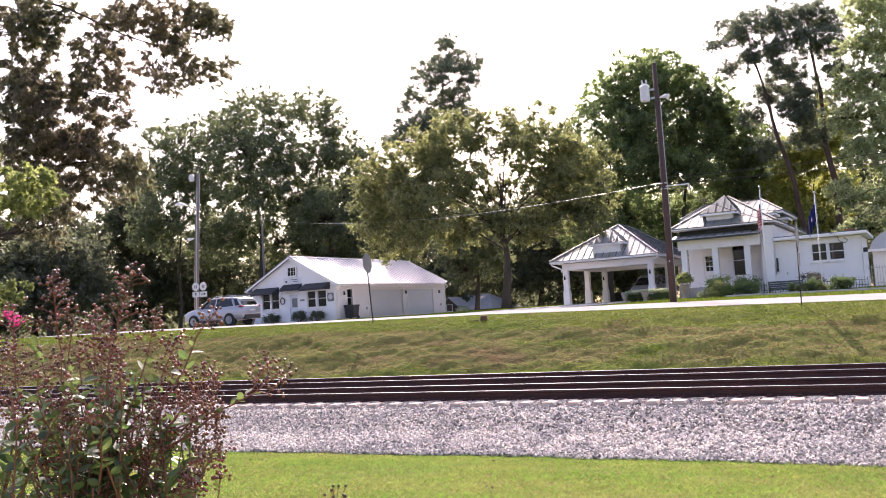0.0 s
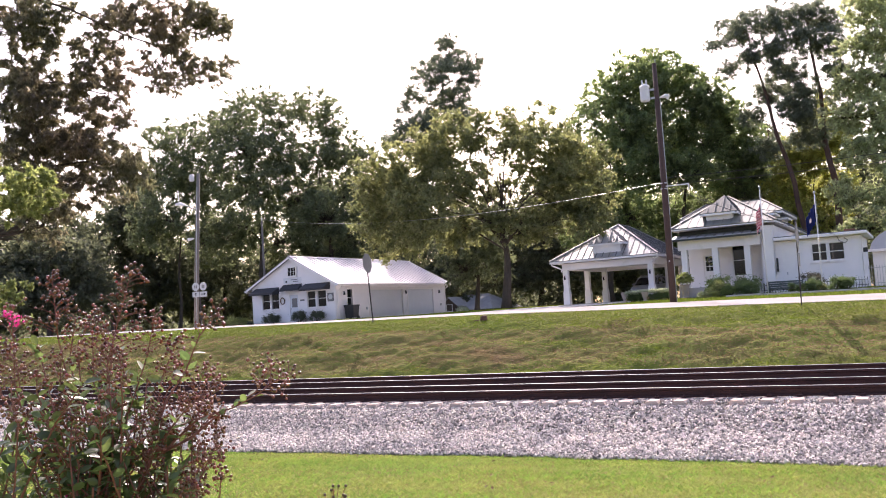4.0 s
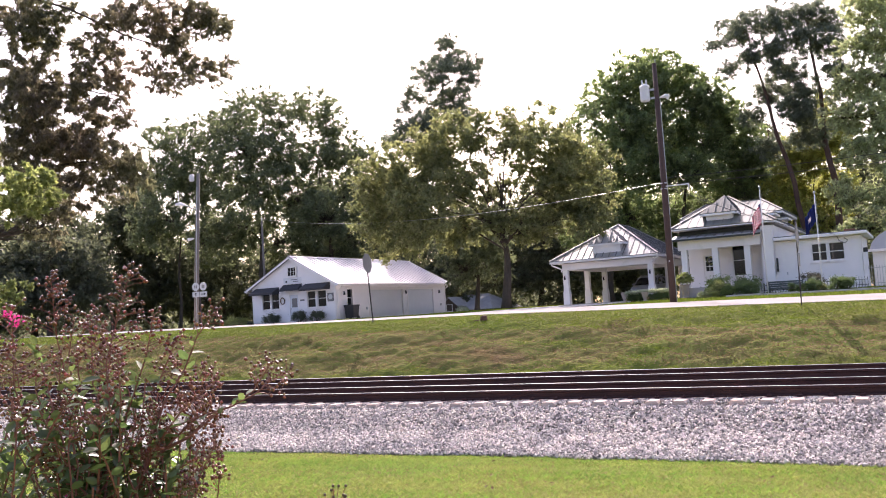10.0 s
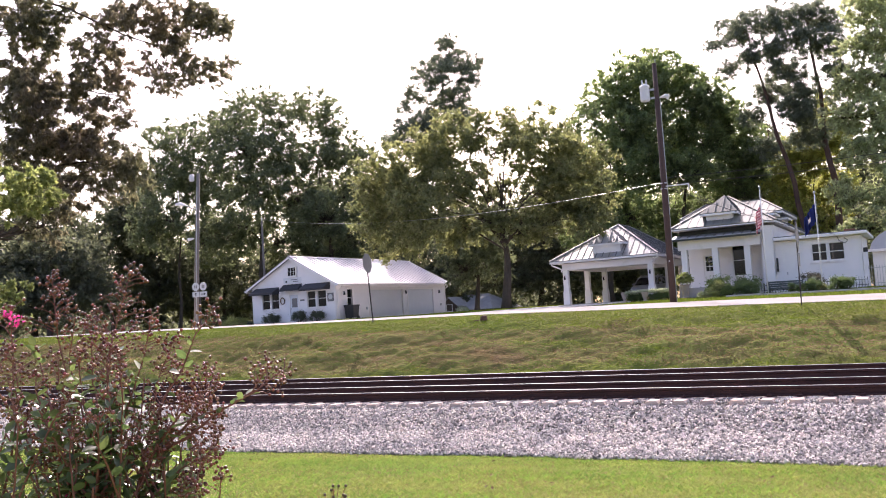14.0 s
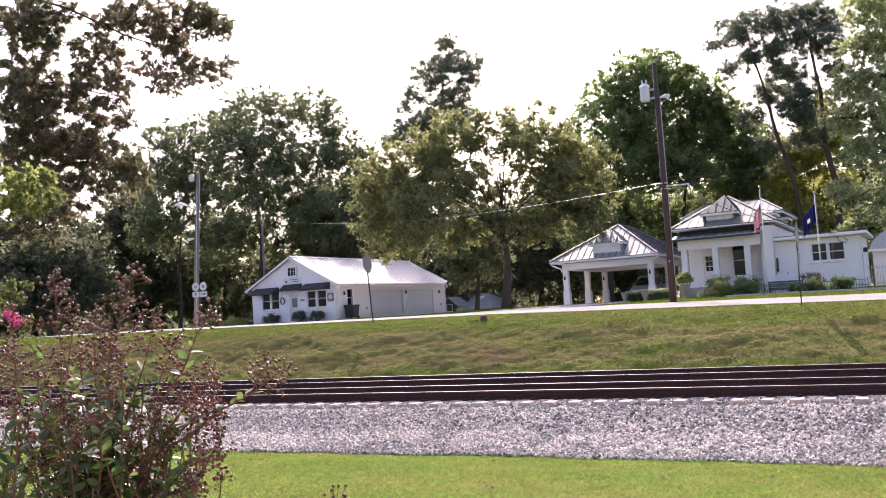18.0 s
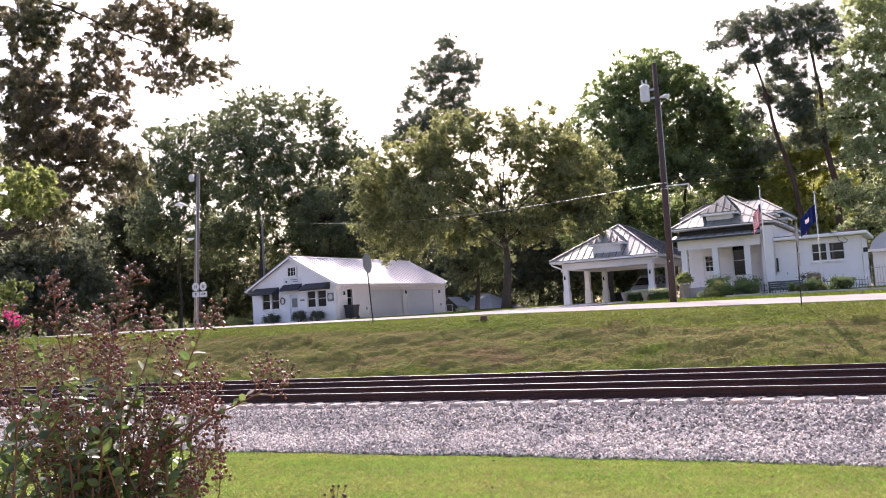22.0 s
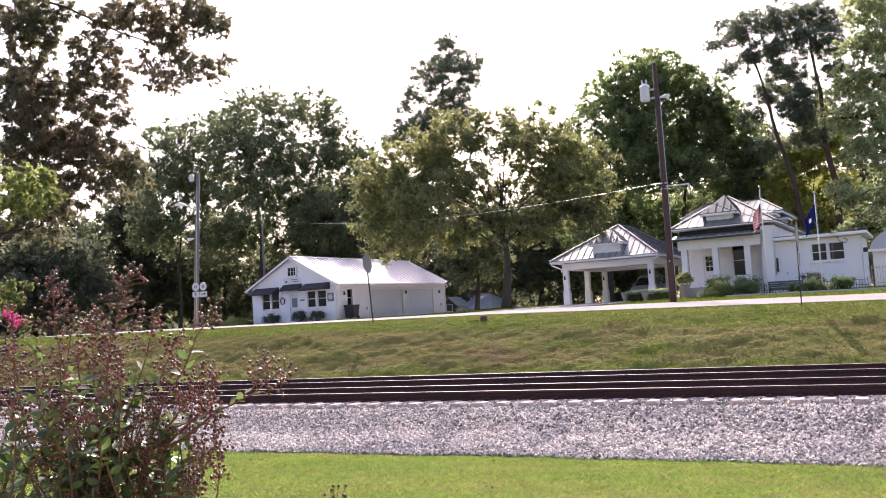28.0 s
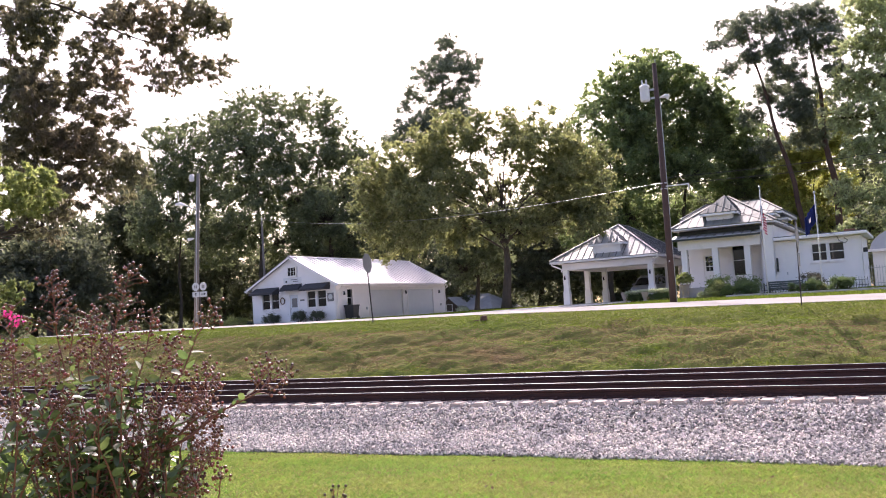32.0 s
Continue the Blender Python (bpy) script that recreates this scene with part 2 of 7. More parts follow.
def thing(name, at, label, category, group="", turn=0):
    """An empty at a thing's base, which carries its parts."""
    e = new(name)
    e.matrix_basis = pose(*at, 0, 0, turn)
    e.empty_display_size = 0.2
    return tagged(e, label, category, group)


def piece(name, me, parent, m):
    o = new(name, me)
    o.parent = parent
    o.matrix_basis = m
    return o


def big_mesh(name, verts, faces, material, smooth=False):
    """A mesh from arrays of vertices and of equal-sided faces."""
    me = bpy.data.meshes.new(name)
    nf, k = faces.shape
    me.vertices.add(len(verts))
    me.vertices.foreach_set("co", np.asarray(verts, dtype=np.float32).ravel())
    me.loops.add(nf * k)
    me.loops.foreach_set("vertex_index", faces.astype(np.int32).ravel())
    me.polygons.add(nf)
    me.polygons.foreach_set("loop_start", np.arange(0, nf * k, k, dtype=np.int32))
    me.polygons.foreach_set("use_smooth", np.full(nf, smooth))
    me.update(calc_edges=True)
    me.materials.append(material)
    return me


# ---- ground ----
def smooth01(t):
    t = np.clip(t, 0, 1)
    return t * t * (3 - 2 * t)


PROFILE_Y = (-3000, 0, 9.75, 14.0, 15.6, 17.2, 23.7, 24.5, 25.2, 26.0, 27.0, 28.0, 28.8, 29.6, 30.3, 38.5, 46, 56, 75, 3000)
PROFILE_Z = (0.05, 0.0, -0.6, -0.85, -0.80, -0.52, -0.52, -0.5, -0.3, 0.02, 0.42, 0.82, 1.10, 1.31, 1.41, 1.44, 1.47, 1.53, 1.58, 1.6)


LATTICE = np.random.default_rng(40).uniform(-1, 1, (256, 256))


def rough(x, y):
    """Smooth random relief, about one bump to the unit."""
    i, j = np.floor(x).astype(int), np.floor(y).astype(int)
    u, v = smooth01(x - i), smooth01(y - j)
    g = lambda a, b: LATTICE[(i + a) % 256, (j + b) % 256]
    return (g(0, 0) * (1 - u) + g(1, 0) * u) * (1 - v) + (g(0, 1) * (1 - u) + g(1, 1) * u) * v


def ground_z(x, y):
    x, y = np.asarray(x, float), np.asarray(y, float)
    z = np.interp(y, PROFILE_Y, PROFILE_Z)
    on_bank = smooth01((y - 24.3) / 1.0) * (1 - smooth01((y - 28.3) / 1.4)) * ((x > -70) & (x < 14))
    z = z + on_bank * 0.8 * (0.035 * np.sin(0.55 * x + 1.3 * y + 1.0) + 0.045 * np.sin(0.9 * x - 2.1 * y + 0.4 * np.sin(0.7 * x)) + 0.03 * np.sin(2.3 * x + 3.7 * y) * np.sin(0.41 * x + 2)
                       + 0.02 * np.sin(5.2 * y + 1.5 * np.sin(0.6 * x) + 0.8 * np.sin(1.9 * x)) + 0.016 * np.sin(6.1 * x - 7.3 * y + 2 * np.sin(1.3 * x)) + 0.016 * np.sin(4.3 * x + 8.1 * y + 1.7 * np.sin(0.9 * x + 2 * y)))
    steep = on_bank * smooth01((y - 24.6) / 0.8) * (1 - smooth01((y - 27.6) / 1.2))
    z = z + steep * (0.022 * rough(x * 0.7, y * 1.9) + 0.03 * rough(x * 1.9 + 9, y * 4.4) + 0.034 * rough(x * 4.6, y * 7.5 + 5))
    z = z - 0.0085 * (np.clip(x, -40, 6) + 15) * smooth01((y - 25) / 4.5) * (1 - smooth01((y - 36) / 14))
    z = z - 0.012 * np.clip(x + 14, 0, 18) * smooth01((y - 26) / 3.5) * (1 - smooth01((y - 49.5) / 6))
    return z


def gz(x, y):
    return float(ground_z(x, y))


def build_ground():
    xs = np.concatenate([[-3000, -1200, -600, -350, -220, -150, -110], np.arange(-90, -45, 0.5), np.arange(-45, 6, 0.15), np.arange(6, 16, 0.5), [20, 30, 45, 80, 160, 400, 1200, 3000]])
    ys = np.concatenate([[-3000, -900, -250, -80, -30, -10, -4], np.arange(0, 13, 0.6), np.arange(13, 24, 0.3), np.arange(24, 30, 0.1), np.arange(30, 31.2, 0.3), np.arange(31.6, 64, 1.4), [68, 75, 85, 100, 130, 200, 400, 1000, 3000]])
    X, Y = np.meshgrid(xs, ys)
    Z = ground_z(X, Y)
    ny, nx = Z.shape
    v = np.stack([X, Y, Z], -1).reshape(-1, 3)
    i, j = np.meshgrid(np.arange(ny - 1), np.arange(nx - 1), indexing="ij")
    a = (i * nx + j).ravel()
    f = np.stack([a, a + 1, a + nx + 1, a + nx], 1)
    return tagged(new("ground", big_mesh("ground", v, f, GRASS, True)), "mown lawn and grassy railway bank with worn patches", "ground", kind="structure")


build_ground()


def sheet(name, x0, x1, y0, y1, lift, material, label, step=1.0, category="road", thick=0.25):
    """A paved slab that follows the ground."""
    xs = np.arange(x0, x1 + 0.01, step)
    ys = np.linspace(y0, y1, max(2, int((y1 - y0) / 1.0) + 1))
    m = Mesh()
    nx, ny = len(xs), len(ys)
    top = [(x, y, gz(x, y) + lift) for y in ys for x in xs]
    m.v = top + [(x, y, z - thick) for x, y, z in top]
    n = nx * ny
    for i in range(ny - 1):
        for j in range(nx - 1):
            a = i * nx + j
            m.f += [(a, a + 1, a + nx + 1, a + nx), (n + a + nx, n + a + nx + 1, n + a + 1, n + a)]
    for j in range(nx - 1):
        a, b = j, (ny - 1) * nx + j
        m.f += [(a, n + a, n + a + 1, a + 1), (b, b + 1, n + b + 1, n + b)]
    for i in range(ny - 1):
        a, b = i * nx, i * nx + nx - 1
        m.f += [(a, a + nx, n + a + nx, n + a), (b, n + b, n + b + nx, b + nx)]
    return tagged(m.ob(name, material), label, category, kind="structure")


sheet("road", -480, 120, 30.4, 42.2, 0.035, ROAD, "pale worn asphalt two-lane road above the bank", 4.0)
sheet("parking_apron", -58, -38.504, 42.204, 57.7, 0.03, CONCRETE, "pale concrete apron before the garage office", 2.0, "pavement")
sheet("side_apron", -38.5, -29.5, 42.204, 76.5, 0.024, CONCRETE, "pale concrete apron before the garage doors", 1.5, "pavement")
sheet("driveway", -24, -16, 42.204, 72, 0.03, CONCRETE, "concrete driveway leading under the carport", 2.0, "pavement")


# ---- railway ----
RAIL_TOP = -0.14
TRACKS = (18.78, 22.12)
GAUGE = 1.50
TIE_STEP = 0.527


def ballast_edge(x):
    """How far the foot of the ballast strays from its line, towards the lawn."""
    x = np.asarray(x, float)
    return -0.045 * np.clip(x + 6, 0, 8) + 0.05 * np.sin(1.7 * x) + 0.035 * np.sin(4.3 * x + 1)


def build_ballast():
    prof = [(13.9, -0.95), (14.05, -0.83), (14.6, -0.80), (15.9, -0.75), (16.5, -0.62), (17.1, -0.48), (17.42, -0.46), (17.6, -0.41), (20.45, -0.37), (23.5, -0.36), (23.8, -0.40), (24.5, -0.62), (24.5, -0.95)]
    xs = np.concatenate([np.arange(-400, -60, 20), np.arange(-60, 10, 0.6), np.arange(10, 120, 20)])
    m = Mesh()
    for x in xs:
        for y, z in prof:
            p = Vector((x * 0.8, y * 1.5, 0.3))
            m.v.append((x, y + (float(ballast_edge(x)) if y < 15 else 0), z + (0.035 * noise.noise(p) if y > 15 else 0.012)))
    n = len(prof)
    for i in range(len(xs) - 1):
        for j in range(n):
            k = (j + 1) % n
            m.f.append((i * n + j, (i + 1) * n + j, (i + 1) * n + k, i * n + k))
    return tagged(m.ob("ballast_bed", BALLAST, smooth=True), "grey crushed stone ballast under two railway tracks", "ballast", kind="structure")


build_ballast()


def ballast_z(y):
    return np.interp(y, [13.9, 14.05, 14.6, 15.9, 16.5, 17.1, 17.42, 17.6, 24], [-0.87, -0.83, -0.79, -0.74, -0.61, -0.47, -0.45, -0.385, -0.36])


def scatter_stones(count, x0, x1, y0, y1, size):
    rg = np.random.default_rng(5)
    shape = np.array([(1, 0.1, 0), (-0.9, 0.2, 0.1), (0.1, 1, -0.1), (-0.1, -1, 0.1), (0.2, 0.1, 0.8), (-0.1, 0.0, -0.8)])
    tris = np.array([(0, 2, 4), (2, 1, 4), (1, 3, 4), (3, 0, 4), (2, 0, 5), (1, 2, 5), (3, 1, 5), (0, 3, 5)])
    x = rg.uniform(x0, x1, count)
    y = rg.uniform(y0, y1, count)
    off = np.abs((x + 72.27 + TIE_STEP / 2) % TIE_STEP - TIE_STEP / 2)
    lip = ballast_edge(x) * np.clip((15.5 - y) / 1.5, 0, 1)
    keep = ((y < 17.45) | (off > 0.14)) & (y > 14.0 + ballast_edge(x))
    lip = lip[keep]
    x, y = x[keep], y[keep]
    count = len(x)
    s = size * rg.uniform(0.6, 1.6, (count, 1, 1))
    v = shape[None] * s * rg.uniform(0.6, 1.3, (count, 6, 3))
    q = rg.normal(size=(count, 3, 3))
    q, _ = np.linalg.qr(q)
    v = np.einsum("nij,nkj->nki", q, v)
    v += np.stack([x, y, ballast_z(y - lip) + 0.01 + 0.02 * rg.random(count)], 1)[:, None]
    f = (tris[None] + 6 * np.arange(count)[:, None, None]).reshape(-1, 3)
    o = new("ballast_stones", big_mesh("ballast_stones", v.reshape(-1, 3), f, STONE))
    return tagged(o, "loose grey and pinkish crushed granite stones", "stones", kind="stuff")


scatter_stones(98000, -27, 1.5, 13.5, 18.0, 0.029)


def build_track(y0, name):
    tr = thing(name, (0, y0, RAIL_TOP), "railway track of rusty steel rails on pale concrete ties", "railway track", "railway tracks")
    prof = [(-0.076, -0.185), (0.076, -0.185), (0.076, -0.173), (0.015, -0.148), (0.010, -0.06), (0.036, -0.045), (0.037, -0.004), (0.033, 0), (-0.033, 0), (-0.037, -0.004), (-0.036, -0.045), (-0.010, -0.06), (-0.015, -0.148), (-0.076, -0.173)]
    for side in (-0.75, 0.75):
        r = Mesh().prism([(side + a, b) for a, b in prof], -420, 130, "x").ob("rail", RUST, tr, "rust-brown steel rail with worn head")
        Mesh().prism([(side - 0.031, 0.0), (side + 0.031, 0.0), (side + 0.027, 0.004), (side - 0.027, 0.004)], -420, 130, "x").ob("running_surface", RAILTOP, r, "bright polished wheel path")
    tie = Mesh()
    tie.prism([(-0.13, -0.40), (0.13, -0.40), (0.13, -0.24), (0.10, -0.195), (-0.10, -0.195), (-0.13, -0.24)], -1.32, 1.32, "y")
    tie_me = tie.data("tie", TIE)
    clip = Mesh()
    clip.box(-0.05, -0.03, -0.195, 0.05, 0.03, -0.15, 0.01)
    clip.tube([(-0.045, 0.0, -0.155), (0, 0.02, -0.125), (0.045, 0.0, -0.155)], 0.011, 5)
    clip_me = clip.data("rail_clip", RUST)
    for i in range(150):
        t = piece("tie", tie_me, tr, pose(-72.27 + i * TIE_STEP, 0, 0))
        if y0 < 20:
            for side in (-0.75, 0.75):
                for k in (-1, 1):
                    piece("rail_clip", clip_me, t, pose(0, side + k * 0.115, 0))
    return tr


for yy in TRACKS:
    build_track(yy, "railway_track")


# ---- buildings ----
def facing(kind, at):
    """Maps along-wall, height and outward depth to the world, for a wall that faces the road, the east or the back."""
    if kind == "front":
        return lambda u, w, d: (u, at - d, w)
    if kind == "back":
        return lambda u, w, d: (u, at + d, w)
    if kind == "east":
        return lambda u, w, d: (at + d, u, w)
    return lambda u, w, d: (at - d, u, w)


def pbox(m, P, u0, u1, w0, w1, d0, d1):
    v = [P(u, w, d) for w in (w0, w1) for u, d in ((u0, d0), (u1, d0), (u1, d1), (u0, d1))]
    return m.add(v, [(3, 2, 1, 0), (4, 5, 6, 7), (0, 1, 5, 4), (1, 2, 6, 5), (2, 3, 7, 6), (3, 0, 4, 7)])


def board_wall(parent, P, u0, u1, w0, w1, openings, material=None, course=0.17, top=None, name="wall", thick=0.16):
    """A wall of lapped boards with real openings (u0, u1, w0, w1). top(w) narrows the courses of a gable."""
    core, boards = Mesh(), Mesh()
    us = sorted({u0, u1, *[o[0] for o in openings], *[o[1] for o in openings]})
    ws = sorted({w0, w1, *[o[2] for o in openings], *[o[3] for o in openings]})
    for a, b in zip(us, us[1:]):
        for c, d in zip(ws, ws[1:]):
            if not any(o[0] < (a + b) / 2 < o[1] and o[2] < (c + d) / 2 < o[3] for o in openings):
                pbox(core, P, a, b, c, d, -thick, 0)

    def lap(a, b, c, d):
        v = [P(a, c, 0), P(a, c, 0.022), P(a, d, 0.004), P(a, d, 0), P(b, c, 0), P(b, c, 0.022), P(b, d, 0.004), P(b, d, 0)]
        boards.add(v, [(0, 1, 2, 3), (7, 6, 5, 4), (1, 5, 6, 2), (0, 4, 5, 1), (3, 2, 6, 7)])

    n = int((w1 - w0) / course)
    for i in range(n + 1):
        c, d = w0 + i * course, min(w1, w0 + (i + 1) * course)
        if d - c < 0.02:
            continue
        cuts = sorted((o[0], o[1]) for o in openings if o[2] < (c + d) / 2 < o[3])
        a = u0
        for s, e in cuts + [(u1, u1)]:
            if s - a > 0.01:
                lap(a, s, c, d)
            a = e
    if top:
        lo, hi, peak = top
        h = peak - w1
        core.add([P(lo, w1, -thick), P(hi, w1, -thick), P((lo + hi) / 2, peak, -thick), P(lo, w1, 0), P(hi, w1, 0), P((lo + hi) / 2, peak, 0)],
                 [(0, 1, 2), (5, 4, 3), (0, 2, 5, 3), (1, 4, 5, 2), (0, 3, 4, 1)])
        c = w1
        while c < peak - 0.2:
            k = (c + course - w1) / h * (hi - lo) / 2
            lap(lo + k, hi - k, c, c + course)
            c += course
    wl = core.ob(name, material or WHITE, parent)
    boards.ob("weatherboarding", material or WHITE, wl, "white lapped weatherboards")
    return wl


def window(parent, P, u0, u1, w0, w1, cols=1, rows=2, casing=0.09, sill=True, glass=None, bar=0.022):
    """A sash window set into its opening."""
    fr = Mesh()
    for a, b, c, d in ((u0 - casing, u0, w0 - casing, w1 + casing), (u1, u1 + casing, w0 - casing, w1 + casing), (u0, u1, w1, w1 + casing), (u0, u1, w0 - casing, w0)):
        pbox(fr, P, a, b, c, d, -0.10, 0.045)
    win = fr.ob("window", TRIM, parent, "white framed window with dark panes")
    du, dw = (u1 - u0) / cols, (w1 - w0) / rows
    for i in range(cols):
        for j in range(rows):
            g = pbox(Mesh(), P, u0 + i * du + bar, u0 + (i + 1) * du - bar, w0 + j * dw + bar, w0 + (j + 1) * dw - bar, -0.075, -0.063)
            g.ob("pane", glass or GLASS, win)
    bars = Mesh()
    for i in range(cols + 1):
        x = u0 + i * du
        pbox(bars, P, max(u0, x - bar), min(u1, x + bar), w0, w1, -0.09, -0.045)
    for j in range(rows + 1):
        y = w0 + j * dw
        pbox(bars, P, u0 + bar + 0.001, u1 - bar - 0.001, max(w0, y - bar), min(w1, y + bar), -0.088, -0.047)
    bars.ob("sash", TRIM, win)
    if sill:
        pbox(Mesh(), P, u0 - casing - 0.05, u1 + casing + 0.05, w0 - casing - 0.05, w0 - casing + 0.0, -0.02, 0.11).ob("sill", TRIM, win)
    return win


def dark_room(parent, x0, x1, y0, y1, z0, z1):
    """The plain inside behind the windows."""
    return Mesh().box(x0, y0, z0, x1, y1, z1).ob("interior_partition", PALE, parent, "plain inner walls")


def roof_plane(parent, e0, e1, t0, t1, material, rib_mat, spacing=0.45, thick=0.05, rib=0.035, name="roof_panel"):
    """A metal roof plane from its eave edge to its top edge, with standing seams."""
    e0, e1, t0, t1 = (Vector(p) for p in (e0, e1, t0, t1))
    quad = [e0, e1, t1, t0] if (t1 - t0).length > 0.02 else [e0, e1, t0]
    pl = Mesh().slab(quad, thick).ob(name, material, parent)
    L = (e1 - e0).length
    ax = (e1 - e0) / L
    a, b = (t0 - e0).dot(ax), (t1 - e0).dot(ax)
    up = (t0 - e0) - ax * a
    H = up.length
    up /= H
    nrm = ax.cross(up)
    if nrm.z < 0:
        nrm = -nrm
    k = int(L / spacing)
    for i in range(1, k):
        s = L * i / k
        h = H if a - 1e-3 <= s <= b + 1e-3 else (H * s / a if s < a else H * (L - s) / (L - b))
        if h < 0.25:
            continue
        p = e0 + ax * s
        r = Mesh()
        w = 0.014
        q = [p - ax * w, p + ax * w, p + ax * w + nrm * rib, p - ax * w + nrm * rib]
        q2 = [x + up * (h - 0.03) for x in q]
        r.add(q + q2, [(0, 1, 2, 3), (7, 6, 5, 4), (0, 4, 5, 1), (1, 5, 6, 2), (2, 6, 7, 3), (3, 7, 4, 0)])
        r.ob("seam", rib_mat, pl)
    return pl


def bar_between(p, q, w, h, material, name, parent, label=""):
    """A straight trim bar from p to q, w wide and h high."""
    p, q = Vector(p), Vector(q)
    d = (q - p).normalized()
    s = d.cross(Vector((0, 0, 1))).normalized() * w / 2
    u = s.cross(d).normalized() * h / 2
    v = [p - s - u, p + s - u, p + s + u, p - s + u, q - s - u, q + s - u, q + s + u, q - s + u]
    return Mesh().add(v, [(0, 1, 2, 3), (7, 6, 5, 4), (0, 4, 5, 1), (1, 5, 6, 2), (2, 6, 7, 3), (3, 7, 4, 0)]).ob(name, material, parent, label)


def garage_office():
    x0, x1, y0, y1, z0, ze, zr = -47.65, -39.65, 58.0, 76.0, 1.5, 4.46, 6.64
    xm = (x0 + x1) / 2
    g = thing("garage_office", (0, 0, 0), "white weatherboard garage office with gable front and bright metal roof", "building")
    F, E, W, B = facing("front", y0), facing("east", x1), facing("west", x0), facing("back", y1)
    fo = [(-46.62, -45.9, 2.72, 4.0), (-45.72, -45.0, 2.72, 4.0), (-43.95, -43.15, 1.62, 3.72), (-42.25, -41.5, 2.66, 3.95), (-41.3, -40.5, 2.66, 3.95)]
    board_wall(g, F, x0, x1, z0, ze, fo, top=(x0, x1, zr))
    eo = [(59.55, 60.25, 2.5, 3.95), (62.75, 68.1, 1.6, 3.82), (69.0, 73.6, 1.6, 3.82)]
    board_wall(g, E, y0 + 0.17, y1, z0, ze, eo)
    board_wall(g, W, y0 + 0.17, y1, z0, ze, [])
    board_wall(g, B, x0 + 0.17, x1 - 0.17, z0, ze, [], top=(x0, x1, zr))
    dark_room(g, x0 + 0.4, x1 - 1.4, y0 + 1.2, y1 - 0.6, z0, 4.2)
    for o in (fo[0], fo[1], fo[3], fo[4]):
        window(g, F, *o, 1, 2, 0.05)
    window(g, E, *eo[0], 1, 2, 0.05)
    window(g, lambda u, w, d: F(u, w, d + 0.13), -43.98, -43.18, 5.22, 5.86, 3, 2, 0.05, bar=0.009)
    # entrance door with a half light
    d = pbox(Mesh(), F, -43.95, -43.15, 1.62, 3.72, -0.10, -0.05).ob("door", PALE, g, "pale panelled door with upper glass")
    for c in ((-43.80, -43.30, 2.75, 3.45), (-43.80, -43.58, 1.85, 2.55), (-43.52, -43.30, 1.85, 2.55)):
        pbox(Mesh(), F, *c, -0.05, -0.035).ob("door_panel", PALE if c[2] < 2.6 else SIGNBACK, d)
    pbox(Mesh(), F, -43.90, -43.84, 2.60, 2.70, -0.05, 0.0).ob("door_handle", GALV, d)
    cas = Mesh()
    for a, b, c, e in ((-44.06, -43.95, 1.6, 3.83), (-43.15, -43.04, 1.6, 3.83), (-43.95, -43.15, 3.72, 3.83)):
        pbox(cas, F, a, b, c, e, 0.0, 0.05)
    cas.ob("door_casing", TRIM, g)
    for o in eo[1:]:
        dr = pbox(Mesh(), E, o[0], o[1], o[2], o[3], -0.14, -0.10).ob("garage_door", PALE, g, "pale sectional garage door")
        for i in range(4):
            h = (o[3] - o[2]) / 4
            pbox(Mesh(), E, o[0] + 0.02, o[1] - 0.02, o[2] + i * h + 0.008, o[2] + (i + 1) * h - 0.008, -0.10, -0.085).ob("door_section", PALE, dr)
        tr = Mesh()
        pbox(tr, E, o[0] - 0.12, o[0], o[2], o[3] + 0.12, 0, 0.04)
        pbox(tr, E, o[1], o[1] + 0.12, o[2], o[3] + 0.12, 0, 0.04)
        pbox(tr, E, o[0], o[1], o[3], o[3] + 0.12, 0, 0.04)
        tr.ob("door_trim", TRIM, g)
    # corner boards
    for P, u in ((F, x0), (F, x1 - 0.12), (E, y0 + 0.02), (E, y1 - 0.12)):
        pbox(Mesh(), P, u, u + 0.12, z0, ze - 0.1, 0.0, 0.045).ob("corner_board", TRIM, g)
    # roof
    ov, k = 0.42, (zr - ze) / (xm - x0)
    zl = ze - ov * k + 0.10
    zt = zr + 0.10
    fy, by = y0 - 0.35, y1 + 0.6
    roof_plane(g, (x1 + ov, fy, zl), (x1 + ov, by, zl), (xm, fy, zt), (xm, by, zt), TIN, TINRIB, 0.58, 0.05, 0.035)
    roof_plane(g, (x0 - ov, by, zl), (x0 - ov, fy, zl), (xm, by, zt), (xm, fy, zt), TIN, TINRIB, 0.58, 0.05, 0.035)
    Mesh().prism([(xm - 0.2, zt - 0.09), (xm, zt + 0.03), (xm + 0.2, zt - 0.09), (xm + 0.2, zt - 0.06), (xm, zt + 0.06), (xm - 0.2, zt - 0.06)], fy, by, "y").ob("ridge_cap", TIN, g)
    for y in (fy, by):
        for a in (x1 + ov, x0 - ov):
            bar_between((a, y, zl - 0.12), (xm, y, zt - 0.12), 0.05, 0.11, TRIM, "barge_board", g)
    for a in (x1 + ov, x0 - ov):
        bar_between((a, fy, zl - 0.11), (a, by, zl - 0.11), 0.04, 0.16, TRIM, "fascia", g)
        s = 1 if a > xm else -1
        gut = Mesh().prism([(a + s * 0.02, zl - 0.15), (a + s * 0.12, zl - 0.12), (a + s * 0.13, zl - 0.04), (a + s * 0.02, zl - 0.04)], fy, by, "y").ob("gutter", TRIM, g)
        e = x1 if s > 0 else x0
